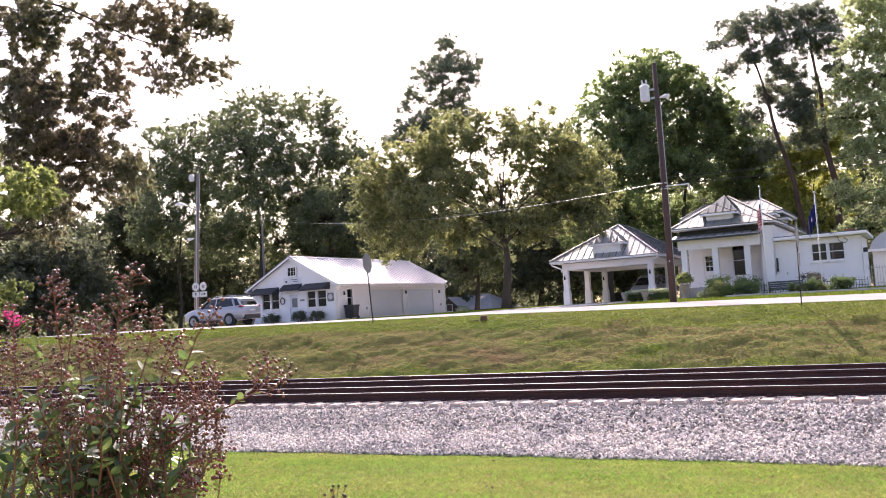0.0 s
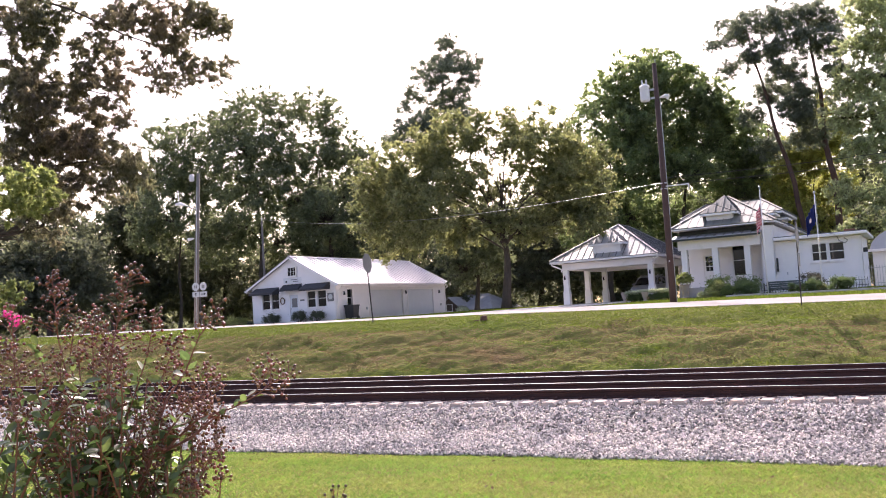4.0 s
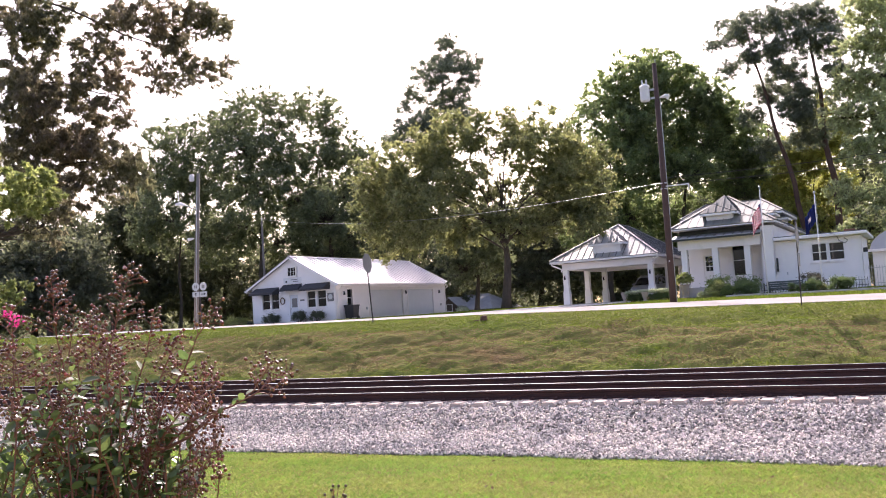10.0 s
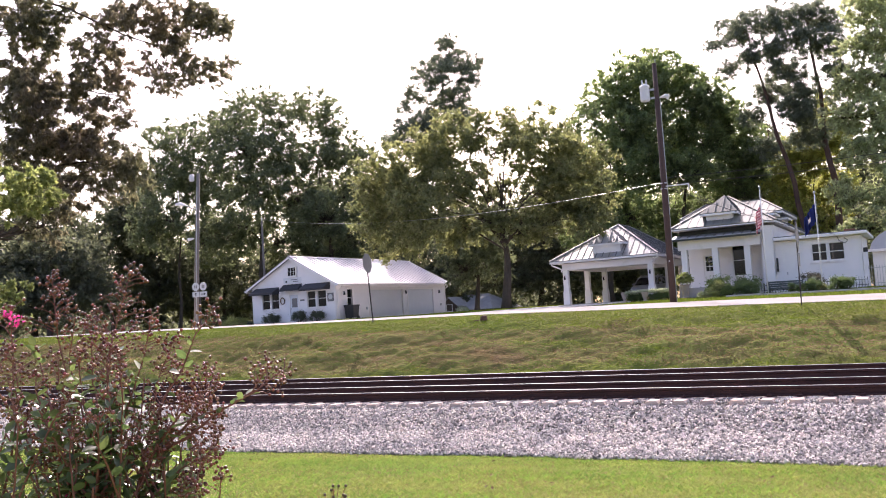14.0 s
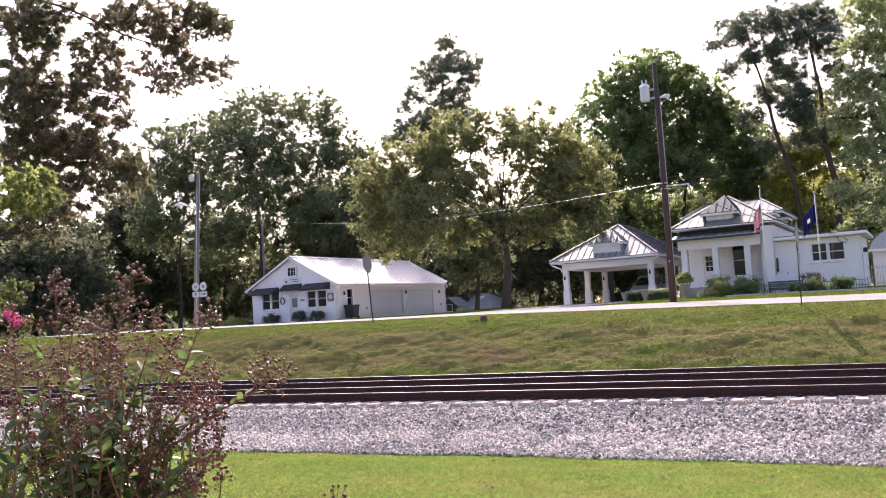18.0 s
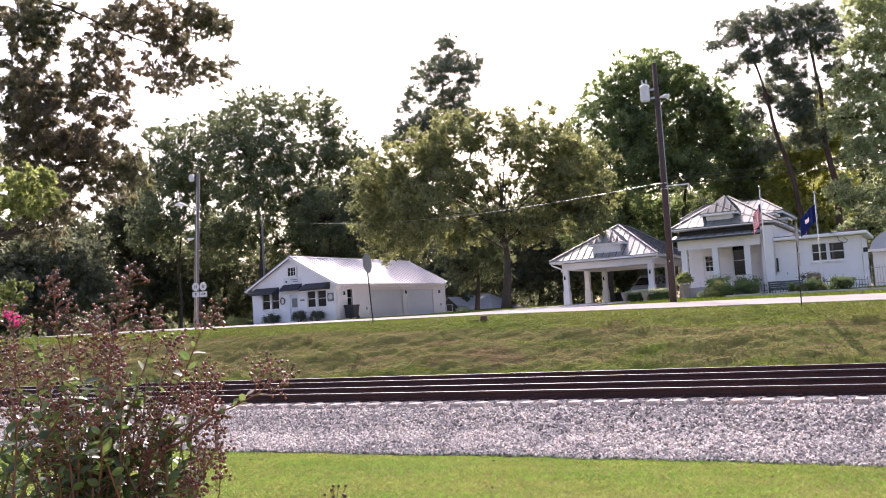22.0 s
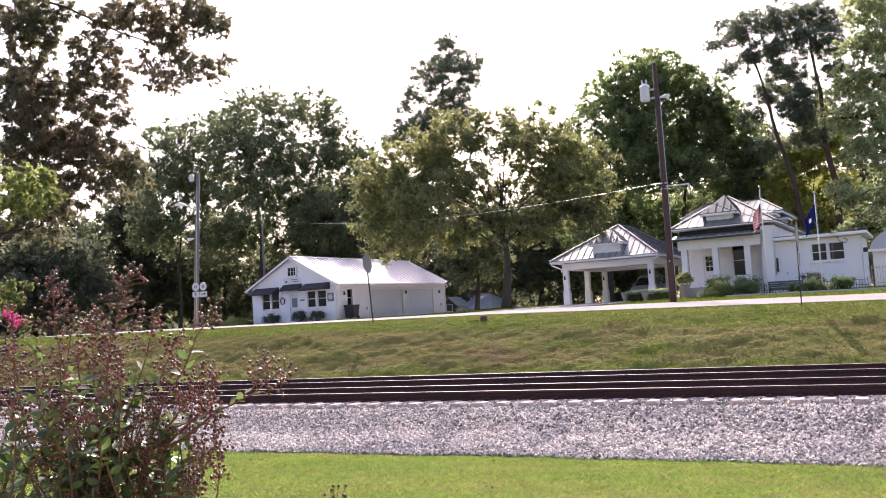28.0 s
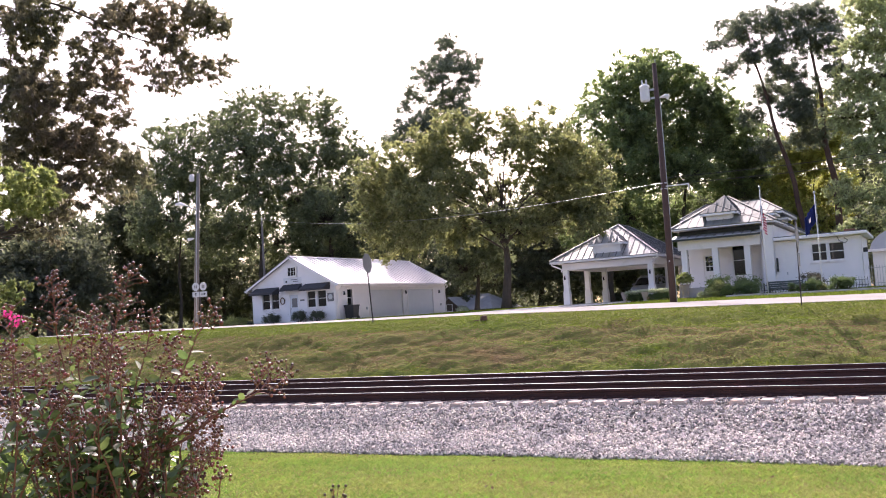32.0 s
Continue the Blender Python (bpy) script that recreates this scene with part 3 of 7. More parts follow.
        for yy in (y0 + 0.25, y1 - 0.2):
            Mesh().tube([(a + s * 0.07, yy, zl - 0.15), (a - s * 0.05, yy, zl - 0.32), (e + s * 0.08, yy, zl - 0.55), (e + s * 0.08, yy, z0 + 0.2)], 0.045, 6).ob("downpipe", TRIM, g)
    sof = Mesh()
    for a, b in ((x1, x1 + ov), (x0 - ov, x0)):
        sof.box(a + 0.005, fy + 0.05, zl - 0.2, b - 0.03, by - 0.05, zl - 0.17)
    sof.ob("soffit", TRIM, g)
    # awnings
    def awning(a, b, zt, zb, out):
        aw = Mesh().add([F(a, zt, 0.03), F(b, zt, 0.03), F(b, zb, out), F(a, zb, out), F(a, zt - 0.04, 0.03), F(b, zt - 0.04, 0.03), F(b, zb - 0.16, out), F(a, zb - 0.16, out), F(a, zb - 0.14, 0.03), F(b, zb - 0.14, 0.03)],
                        [(0, 1, 2, 3), (3, 2, 6, 7), (0, 3, 7, 8), (1, 9, 6, 2), (7, 6, 9, 8)]).ob("awning", AWNING, g, "dark charcoal canvas awning")
        for u in (a + 0.06, b - 0.06):
            bar_between(F(u, zb - 0.10, 0.04), F(u, zb - 0.15, out - 0.03), 0.03, 0.03, GALV, "awning_arm", aw)
    awning(-47.25, -44.95, 4.42, 4.02, 0.95)
    awning(-44.5, -42.72, 4.56, 4.20, 0.6)
    awning(-42.4, -40.1, 4.50, 4.10, 0.95)
    # signs and lamps
    sg = pbox(Mesh(), F, -44.45, -42.75, 4.60, 5.08, 0.03, 0.07).ob("sign_board", PALE, g, "white sign board with illegible dark lettering")
    for a, b, c, d in ((-43.75, -43.1, 4.88, 4.93), (-43.55, -43.0, 4.74, 4.79), (-44.25, -44.1, 4.70, 4.86)):
        pbox(Mesh(), F, a, b, c, d, 0.07, 0.075).ob("lettering_bar", BLACK, sg)
    pq = pbox(Mesh(), F, -40.36, -39.8, 3.02, 3.66, 0.03, 0.08).ob("round_emblem_sign", SIGNBACK, g, "square grey sign with pale round emblem")
    em = Mesh()
    em.add([F(-40.08 + 0.2 * math.cos(i * math.pi / 8), 3.36 + 0.2 * math.sin(i * math.pi / 8), 0.085) for i in range(16)], [tuple(range(16))])
    em.ob("emblem_disc", SIGNWHITE, pq)
    pbox(Mesh(), F, -42.95, -42.55, 3.2, 3.32, 0.025, 0.05).ob("notice_plate", SIGNBACK, g)
    for yy in (59.0, 68.5, 74.6):
        lm = Mesh()
        lm.tube([E(yy, 3.72, 0.02), E(yy, 3.70, 0.14)], 0.02, 6).tube([E(yy, 3.72, 0.14), E(yy, 3.45, 0.14)], [0.05, 0.085], 8)
        lm.ob("wall_lamp", BLACK, g, "small black wall lantern")
    for yy, zz in ((62.2, 2.25), (74.9, 2.3)):
        pbox(Mesh(), E, yy, yy + 0.14, zz, zz + 0.2, 0.02, 0.10).ob("outlet_box", GALV, g)
    wr = Mesh()
    for i in range(14):
        w = i * 2 * math.pi / 14
        wr.tube([F(-44.62 + 0.2 * math.cos(w), 3.3 + 0.26 * math.sin(w), 0.06), F(-44.62 + 0.2 * math.cos(w + 0.6), 3.3 + 0.26 * math.sin(w + 0.6), 0.11)], 0.035, 5)
    wr.ob("wreath", STUMPWOOD, g, "dried wreath on the wall")
    return g


garage_office()


def column(parent, x, y, z0, z1, w=0.42):
    """A square column that flares into a slightly wider foot."""
    c = Mesh().box(x - w / 2, y - w / 2, z0 + 1.02, x + w / 2, y + w / 2, z1, 0.02).ob("column", TRIM, parent, "square white column on a wider plinth")
    p = Mesh()
    rings = [(z0, 0.62), (z0 + 0.80, 0.60), (z0 + 1.02, 0.5)]
    for z, k in rings:
        p.v += [(x - w * k, y - w * k, z), (x + w * k, y - w * k, z), (x + w * k, y + w * k, z), (x - w * k, y + w * k, z)]
    p.f = [(3, 2, 1, 0), (8, 9, 10, 11)] + [(4 * i + j, 4 * i + (j + 1) % 4, 4 * i + 4 + (j + 1) % 4, 4 * i + 4 + j) for i in range(2) for j in range(4)]
    p.ob("plinth", TRIM, c)
    return c


def dormer(parent, x0, x1, yf, zb, zt, roof, rmat, ov=0.25):
    """A small hipped roof dormer with a white face. roof: apex x, y, z."""
    d = Mesh().box(x0, yf, zb, x1, yf + 1.6, zt).ob("dormer", WHITE, parent, "white boarded roof dormer")
    xm, ya, za = roof
    F = facing("front", yf)
    m = Mesh()
    n = 5
    for i in range(n):
        h = (zt - zb - 0.16) / n
        pbox(m, F, x0 + 0.25, x1 - 0.25, zb + 0.1 + i * h, zb + 0.1 + (i + 0.7) * h, 0.004, 0.03)
    m.ob("louvre", TRIM, d)
    e = [(x0 - ov, yf - ov, zt + 0.06), (x1 + ov, yf - ov, zt + 0.06), (x1 + ov, ya, zt + 0.06), (x0 - ov, ya, zt + 0.06)]
    top = (xm, ya - (ya - yf) * 0.45, za)
    back = (xm, ya + 0.4, za)
    roof_plane(d, e[0], e[1], top, top, rmat, SEAMRIB, 0.42)
    roof_plane(d, e[1], e[2], top, back, rmat, SEAMRIB, 0.42)
    roof_plane(d, e[3], e[0], back, top, rmat, SEAMRIB, 0.42)
    fa = Mesh()
    fa.box(x0 - ov, yf - ov, zt - 0.10, x1 + ov, yf - ov + 0.04, zt + 0.02)
    fa.box(x0 - ov, yf - ov + 0.04, zt - 0.10, x0 - ov + 0.04, ya, zt + 0.02)
    fa.box(x1 + ov - 0.04, yf - ov + 0.04, zt - 0.10, x1 + ov, ya, zt + 0.02)
    fa.box(x0 - ov + 0.04, yf - ov + 0.04, zt - 0.05, x1 + ov - 0.04, ya, zt - 0.02)
    fa.ob("fascia", TRIM, d)
    return d


def hip_roof(parent, x0, x1, y0, y1, ze, r0, r1, rmat, spacing=0.45, fascia=0.18):
    """A hipped metal roof over a rectangle with its ridge from r0 to r1 (x, y, z)."""
    a, b, c, d = (x0, y0, ze), (x1, y0, ze), (x1, y1, ze), (x0, y1, ze)
    along_y = abs(r1[1] - r0[1]) >= abs(r1[0] - r0[0])
    if along_y:
        roof_plane(parent, a, b, r0, r0, rmat, SEAMRIB, spacing)
        roof_plane(parent, b, c, r0, r1, rmat, SEAMRIB, spacing)
        roof_plane(parent, c, d, r1, r1, rmat, SEAMRIB, spacing)
        roof_plane(parent, d, a, r1, r0, rmat, SEAMRIB, spacing)
        hips = ((a, r0), (b, r0), (c, r1), (d, r1), (r0, r1))
    else:
        roof_plane(parent, a, b, r0, r1, rmat, SEAMRIB, spacing)
        roof_plane(parent, b, c, r1, r1, rmat, SEAMRIB, spacing)
        roof_plane(parent, c, d, r1, r0, rmat, SEAMRIB, spacing)
        roof_plane(parent, d, a, r0, r0, rmat, SEAMRIB, spacing)
        hips = ((a, r0), (b, r1), (c, r1), (d, r0), (r0, r1))
    for p, q in hips:
        if (Vector(p) - Vector(q)).length > 0.1:
            bar_between((p[0], p[1], p[2] + 0.03), (q[0], q[1], q[2] + 0.03), 0.16, 0.05, rmat, "hip_cap", parent)
    fa = Mesh()
    t = 0.04
    fa.box(x0, y0, ze - fascia, x1, y0 + t, ze - 0.055)
    fa.box(x0, y1 - t, ze - fascia, x1, y1, ze - 0.055)
    fa.box(x0, y0 + t, ze - fascia, x0 + t, y1 - t, ze - 0.055)
    fa.box(x1 - t, y0 + t, ze - fascia, x1, y1 - t, ze - 0.055)
    fa.ob("fascia", TRIM, parent)
    Mesh().box(x0 + t, y0 + t, ze - fascia + 0.02, x1 - t, y1 - t, ze - fascia + 0.06).ob("soffit", TRIM, parent)


def carport():
    c = thing("carport", (0, 0, 0), "open white carport with plinthed columns and hipped metal roof", "carport")
    x0, x1, y0, y1, z0, zb = -22.15, -16.12, 61.0, 69.8, 1.66, 4.02
    Mesh().box(x0 - 0.5, y0 - 0.5, 1.3, x1 + 0.5, y1 + 0.5, 1.62).ob("floor_slab", CONCRETE, c)
    for x in (x0, x1):
        for y in (y0, y0 + 4.6, y1):
            column(c, x, y, 1.62, zb, 0.37)
    for a in ((x0 - 0.2, y0 - 0.2, x1 + 0.2, y0 + 0.2), (x0 - 0.2, y1 - 0.2, x1 + 0.2, y1 + 0.2), (x0 - 0.2, y0 + 0.2, x0 + 0.2, y1 - 0.2), (x1 - 0.2, y0 + 0.2, x1 + 0.2, y1 - 0.2)):
        Mesh().box(a[0], a[1], zb, a[2], a[3], zb + 0.46).ob("beam", WHITE, c)
    Mesh().box(x0 + 0.2, y0 + 0.2, zb + 0.25, x1 - 0.2, y1 - 0.2, zb + 0.3).ob("porch_ceiling", TRIM, c)
    hip_roof(c, x0 - 0.85, x1 + 0.72, y0 - 0.85, y1 + 0.85, 4.68, (-19.0, 63.9, 7.1), (-19.0, 66.6, 7.1), SEAM, 0.45)
    dormer(c, -19.92, -18.0, 60.65, 4.98, 5.60, (-19.0, 62.7, 6.72), SEAM, 0.28)
    for x, s in ((x0 - 0.85, 1), (x1 + 0.8, -1)):
        Mesh().tube([(x + s * 0.1, y0 - 0.8, 4.55), (x + s * 0.12, y0 - 0.75, 4.4), (x + s * 0.62, y0 - 0.3, 4.12), (x + s * 0.64, y0 - 0.26, 3.9)], 0.05, 6).ob("downpipe", TRIM, c)
    for x, y in ((x0, y0), (x1, y0), (x0, y1)):
        Mesh().tube([(x, y - 0.21, 3.62), (x, y - 0.33, 3.6), (x, y - 0.33, 3.35)], [0.02, 0.04, 0.07], 7).ob("lantern", BLACK, c)
    return c


carport()


def house():
    h = thing("house", (0, 0, 0), "white weatherboard cottage with porch and hipped standing-seam roof", "house")
    x0, x1, yp, yw, z0, zf = -12.95, -7.5, 56.0, 58.3, 1.5, 2.15
    FW, FP = facing("front", yw), facing("front", yp)
    Mesh().box(x0, yp - 0.3, z0, x1 - 0.75, yw, zf).ob("porch_floor", CONCRETE, h)
    for i in range(2):
        Mesh().box(-12.4, yp - 0.3 - 0.3 * (i + 1), z0, -11.2, yp - 0.3 - 0.3 * i, zf - 0.18 * (i + 1) - 0.02).ob("step", CONCRETE, h)
    dopen = (-12.05, -11.15, zf, 4.3)
    wopen = (-10.25, -9.35, 2.75, 4.62)
    board_wall(h, FW, x0, -8.1, z0, 5.2, [dopen, wopen])
    window(h, FW, *wopen, 1, 2, 0.1)
    d = pbox(Mesh(), FW, *dopen, -0.10, -0.05).ob("door", TRIM, h, "white front door with small panes and a wreath")
    for i in range(3):
        for j in range(3):
            pbox(Mesh(), FW, -11.93 + i * 0.23, -11.73 + i * 0.23, 3.15 + j * 0.32, 3.42 + j * 0.32, -0.05, -0.042).ob("pane", GLASS, d)
    wr = Mesh()
    for i in range(16):
        w = i * 2 * math.pi / 16
        wr.tube([FW(-11.6 + 0.22 * math.cos(w), 3.8 + 0.22 * math.sin(w), 0.02), FW(-11.6 + 0.22 * math.cos(w + 0.5), 3.8 + 0.22 * math.sin(w + 0.5), 0.06)], 0.05, 5)
    wr.ob("wreath", LEAF_YELLOW, d, "straw-coloured door wreath")
    # right front bay with its corner, sides and back
    board_wall(h, FP, -8.2, x1, z0, 5.5, [])
    Mesh().box(x1 - 0.55, yp - 0.22, z0, x1 - 0.02, yp - 0.03, 5.5, 0.02).ob("corner_pilaster", TRIM, h, "broad white corner pilaster")
    board_wall(h, facing("west", -8.2), yp + 0.17, yw, z0, 5.2, [])
    board_wall(h, facing("west", x0), yw + 0.17, 70, z0, 5.5, [(61, 62, 2.8, 4.5)])
    window(h, facing("west", x0), 61, 62, 2.8, 4.5, 1, 2)
    board_wall(h, facing("east", x1), yp + 0.17, 70, z0, 5.5, [])
    board_wall(h, facing("back", 70), x0 + 0.17, x1 - 0.17, z0, 5.5, [])
    dark_room(h, x0 + 0.4, x1 - 0.4, yw + 1.6, 69, z0, 5.2)
    for x in (-12.68, -10.84, -9.0):
        Mesh().box(x - 0.175, yp - 0.175, zf + 0.02, x + 0.175, yp + 0.2, 4.44, 0.02).ob("porch_column", TRIM, h, "square white porch column")
        Mesh().box(x - 0.25, yp - 0.25, zf, x + 0.25, yp + 0.25, zf + 0.2, 0.02).ob("column_base", TRIM, h)
    Mesh().box(-13.0, yp - 0.22, 4.44, -8.21, yp + 0.22, 5.1).ob("porch_beam", WHITE, h)
    Mesh().box(-13.0, yp + 0.22, 4.85, -8.21, yw - 0.03, 4.9).ob("porch_ceiling", TRIM, h)
    # pale sheet here puts the grazing light on the porch roof into its colour
    roof_plane(h, (-13.35, 55.3, 5.12), (-8.1, 55.3, 5.12), (-13.35, 56.6, 5.38), (-8.1, 56.6, 5.38), TIN, SEAMRIB, 0.5)
    bar_between((-13.35, 55.28, 5.03), (-8.1, 55.28, 5.03), 0.04, 0.11, EAVESHADE, "gutter", h)
    # dark strip in place of the shadowed open recess below the main eave
    pbox(Mesh(), FP, -13.0, -8.21, 5.3, 5.62, -0.5, -0.45).ob("eave_shade_strip", EAVESHADE, h, "dark strip standing in for the shade under the main eave")
    hip_roof(h, -13.3, -7.2, 55.45, 71, 5.76, (-10.6, 60.2, 7.86), (-10.6, 66.5, 7.86), COTTAGEROOF, 0.5, 0.12)
    dormer(h, -11.28, -9.72, 56.3, 6.0, 6.50, (-10.35, 58.6, 7.7), COTTAGEROOF, 0.32)
    # cross gable block behind with its own low hips
    Mesh().box(-13.5, 62.2, 5.6, -8.1, 68.5, 6.75).ob("upper_wall", WHITE, h)
    hip_roof(h, -14.07, -7.55, 61.6, 69.1, 6.80, (-13.0, 65.3, 7.95), (-9.3, 65.3, 7.95), COTTAGEROOF, 0.5)
    # east side dormers
    for y, z in ((56.9, 5.62), (62.6, 5.72)):
        sd = Mesh().box(-8.9, y, z, -7.72, y + 1.5, z + 0.5).ob("side_dormer", WHITE, h, "small white boarded side dormer")
        Mesh().box(-8.9, y - 0.3, z + 0.5, -7.35, y + 1.8, z + 0.62).ob("fascia", TRIM, sd)
        top, far = (-8.5, y + 0.75, z + 1.05), (-9.6, y + 0.75, z + 1.05)
        c = [(-7.35, y - 0.3, z + 0.66), (-7.35, y + 1.8, z + 0.66), (-9.6, y + 1.8, z + 0.66), (-9.6, y - 0.3, z + 0.66)]
        roof_plane(sd, c[0], c[1], top, top, COTTAGEROOF, SEAMRIB, 0.4)
        roof_plane(sd, c[3], c[0], far, top, COTTAGEROOF, SEAMRIB, 0.4)
        roof_plane(sd, c[1], c[2], top, far, COTTAGEROOF, SEAMRIB, 0.4)
    Mesh().box(x1 + 0.06, yp - 0.06, 2.75, x1 + 0.16, yp + 0.08, 3.55, 0.01).ob("meter_box", BLACK, h, "narrow black utility box beside the pilaster")
    # flat-roofed wing
    xa, xb, ya, yb = x1 + 0.01, -2.9, 56.1, 62.5
    F = facing("front", ya)
    E = facing("east", xb)
    w1, w2, dd = (-5.48, -4.72, 3.22, 4.18), (-4.56, -3.80, 3.22, 4.18), (-7.0, -6.3, 2.1, 4.22)
    board_wall(h, F, xa, xb, z0, 4.5, [w1, w2, dd])
    board_wall(h, E, ya + 0.17, yb, z0, 4.5, [])
    board_wall(h, facing("back", yb), xa, xb - 0.17, z0, 4.5, [])
    window(h, F, *w1, 1, 2, 0.07)
    window(h, F, *w2, 1, 2, 0.07)
    wd = pbox(Mesh(), F, *dd, -0.08, 0.01).ob("side_door", TRIM, h, "plain white wing door")
    pbox(Mesh(), F, -6.92, -6.86, 2.55, 2.7, 0.01, 0.06).ob("door_handle", GALV, wd)
    cs = Mesh()
    pbox(cs, F, -7.1, -7.0, 2.0, 4.32, 0, 0.05)
    pbox(cs, F, -6.3, -6.2, 2.0, 4.32, 0, 0.05)
    pbox(cs, F, -7.0, -6.3, 4.22, 4.32, 0, 0.05)
    cs.ob("door_casing", TRIM, h)
    Mesh().box(xa + 0.02, ya - 0.45, 4.52, xb + 0.38, yb + 0.4, 4.70, 0.03).ob("wing_roof", TRIM, h, "flat white overhanging roof slab")
    Mesh().box(xa + 0.03, ya - 0.38, 4.70, xb + 0.3, yb + 0.32, 4.75).ob("roof_covering", COTTAGEROOF, h)
    pbox(Mesh(), F, xb - 0.16, xb + 0.02, z0, 4.5, 0.0, 0.05).ob("corner_board", TRIM, h)
    pbox(Mesh(), facing("east", xb), ya - 0.05, ya + 0.13, z0, 4.5, 0.0, 0.05).ob("corner_board", TRIM, h)
    pbox(Mesh(), E, 57.2, 57.32, 3.55, 3.8, 0.02, 0.25).ob("wall_lamp", BLACK, h, "small black wall lamp")
    Mesh().tube([F(-4.1, 4.5, 0.1), F(-4.0, 4.25, 0.12), F(-3.7, 4.1, 0.12), F(-3.55, 4.25, 0.12), F(-3.75, 4.4, 0.1)], 0.02, 5).ob("service_cable", WIRE, h)
    Mesh().box(-4.0, 60.2, 4.75, -3.4, 60.8, 5.12).ob("chimney_stub", REDBRICK, h, "low red brick chimney")
    return h


house()


def outbuilding():
    o = thing("outbuilding", (0, 0, 0), "low white outbuilding with rounded metal roof", "shed")
    arch = [(-2.9 + 3.0 * (1 - math.cos(math.pi * i / 14)), 4.0 + 1.5 * math.sin(math.pi * i / 14)) for i in range(15)]
    Mesh().prism([(-2.9, 3.9)] + arch + [(3.1, 3.9)], 66, 74, "y").ob("rounded_roof", TIN, o)
    Mesh().box(-2.8, 66.2, 1.5, 3.0, 73.8, 3.9).ob("wall", WHITE, o)
    Mesh().box(-3.05, 65.85, 3.82, 3.25, 66.0, 3.98).ob("fascia", TRIM, o)
    return o


outbuilding()


def far_cottage():
    """A small grey-roofed cottage far behind the trees."""
    o = thing("far_cottage", (0, 0, 0), "distant brown cottage with pale grey roof among trees", "house")
    x0, x1, y0, y1 = -42.9, -38.9, 84.2, 91
    Mesh().box(x0, y0, 1.4, x1, y1, 1.95).ob("wall", BROWNBOARD, o)
    for e0, e1, t0, t1 in (((x0 - 0.3, y0 - 0.6, 1.75), (x1 + 0.5, y0 - 0.6, 1.75), (x0 - 0.3, 87.6, 3.35), (x1 - 1.6, 87.6, 3.35)), ((x1 + 0.5, y1 + 0.5, 1.75), (x0 - 0.3, y1 + 0.5, 1.75), (x1 - 1.6, 87.6, 3.35), (x0 - 0.3, 87.6, 3.35)), ((x1 + 0.5, y0 - 0.6, 1.75), (x1 + 0.5, y1 + 0.5, 1.75), (x1 - 1.6, 87.6, 3.35), (x1 - 1.6, 87.6, 3.35))):
        roof_plane(o, e0, e1, t0, t1, PALEROOF, PALEROOF, 0.9, rib=0.012)
    xa, xb = -43.75, -42.0
    xm = (xa + xb) / 2
    Mesh().prism([(xa, 1.4), (xb, 1.4), (xb, 2.3), (xm, 3.0), (xa, 2.3)], 83.0, 87, "y").ob("gable_wing", BROWNBOARD, o, "brown gabled wing")
    for u in (xa - 0.3, xb + 0.3):
        roof_plane(o, (u, 82.7, 2.14), (u, 87.2, 2.14), (xm, 82.7, 3.15), (xm, 87.2, 3.15), PALEROOF, PALEROOF, 0.9, rib=0.012)
    window(o, facing("front", 83.0), xm - 0.3, xm + 0.3, 1.75, 2.35, 1, 2, 0.06)
    return o


far_cottage()


# ---- trees ----


def leaf_cloud(name, centres, radii, count, size, material, rg, droop=0.0, narrow=0.55, squash=0.8, spread=0.72, folded=True):
    """Many small folded leaves gathered in clumps about the twig ends."""
    w = radii ** 2
    pick = rg.choice(len(centres), count, p=w / w.sum())
    d = rg.normal(size=(count, 3))
    d /= np.linalg.norm(d, axis=1)[:, None]
    rad = np.abs(rg.normal(size=(count, 1))) * spread
    c = centres[pick] + d * rad * radii[pick][:, None] * np.array([1, 1, squash])
    axis = rg.normal(size=(count, 3)) + d * 0.6
    axis[:, 2] -= droop
    axis /= np.linalg.norm(axis, axis=1)[:, None]
    side = np.cross(axis, rg.normal(size=(count, 3)))
    side /= np.linalg.norm(side, axis=1)[:, None] + 1e-9
    nrm = np.cross(axis, side)
    s = size * rg.uniform(0.6, 1.35, (count, 1))
    mid = c + axis * s * 0.45 + nrm * s * 0.08
    v = np.stack([c, mid + side * s * narrow * 0.5 + nrm * s * 0.1, c + axis * s, mid - side * s * narrow * 0.5 + nrm * s * 0.1], 1)
    if not folded:
        v = np.stack([c - side * s * narrow * 0.5, c + side * s * narrow * 0.5, c + axis * s], 1)
        return big_mesh(name, v.reshape(-1, 3), 3 * np.arange(count)[:, None] + np.array([[0, 1, 2]]), material)
    k = 4 * np.arange(count)[:, None]
    f = np.concatenate([k + np.array([[0, 1, 2]]), k + np.array([[0, 2, 3]])], 0)
    return big_mesh(name, v.reshape(-1, 3), f, material)


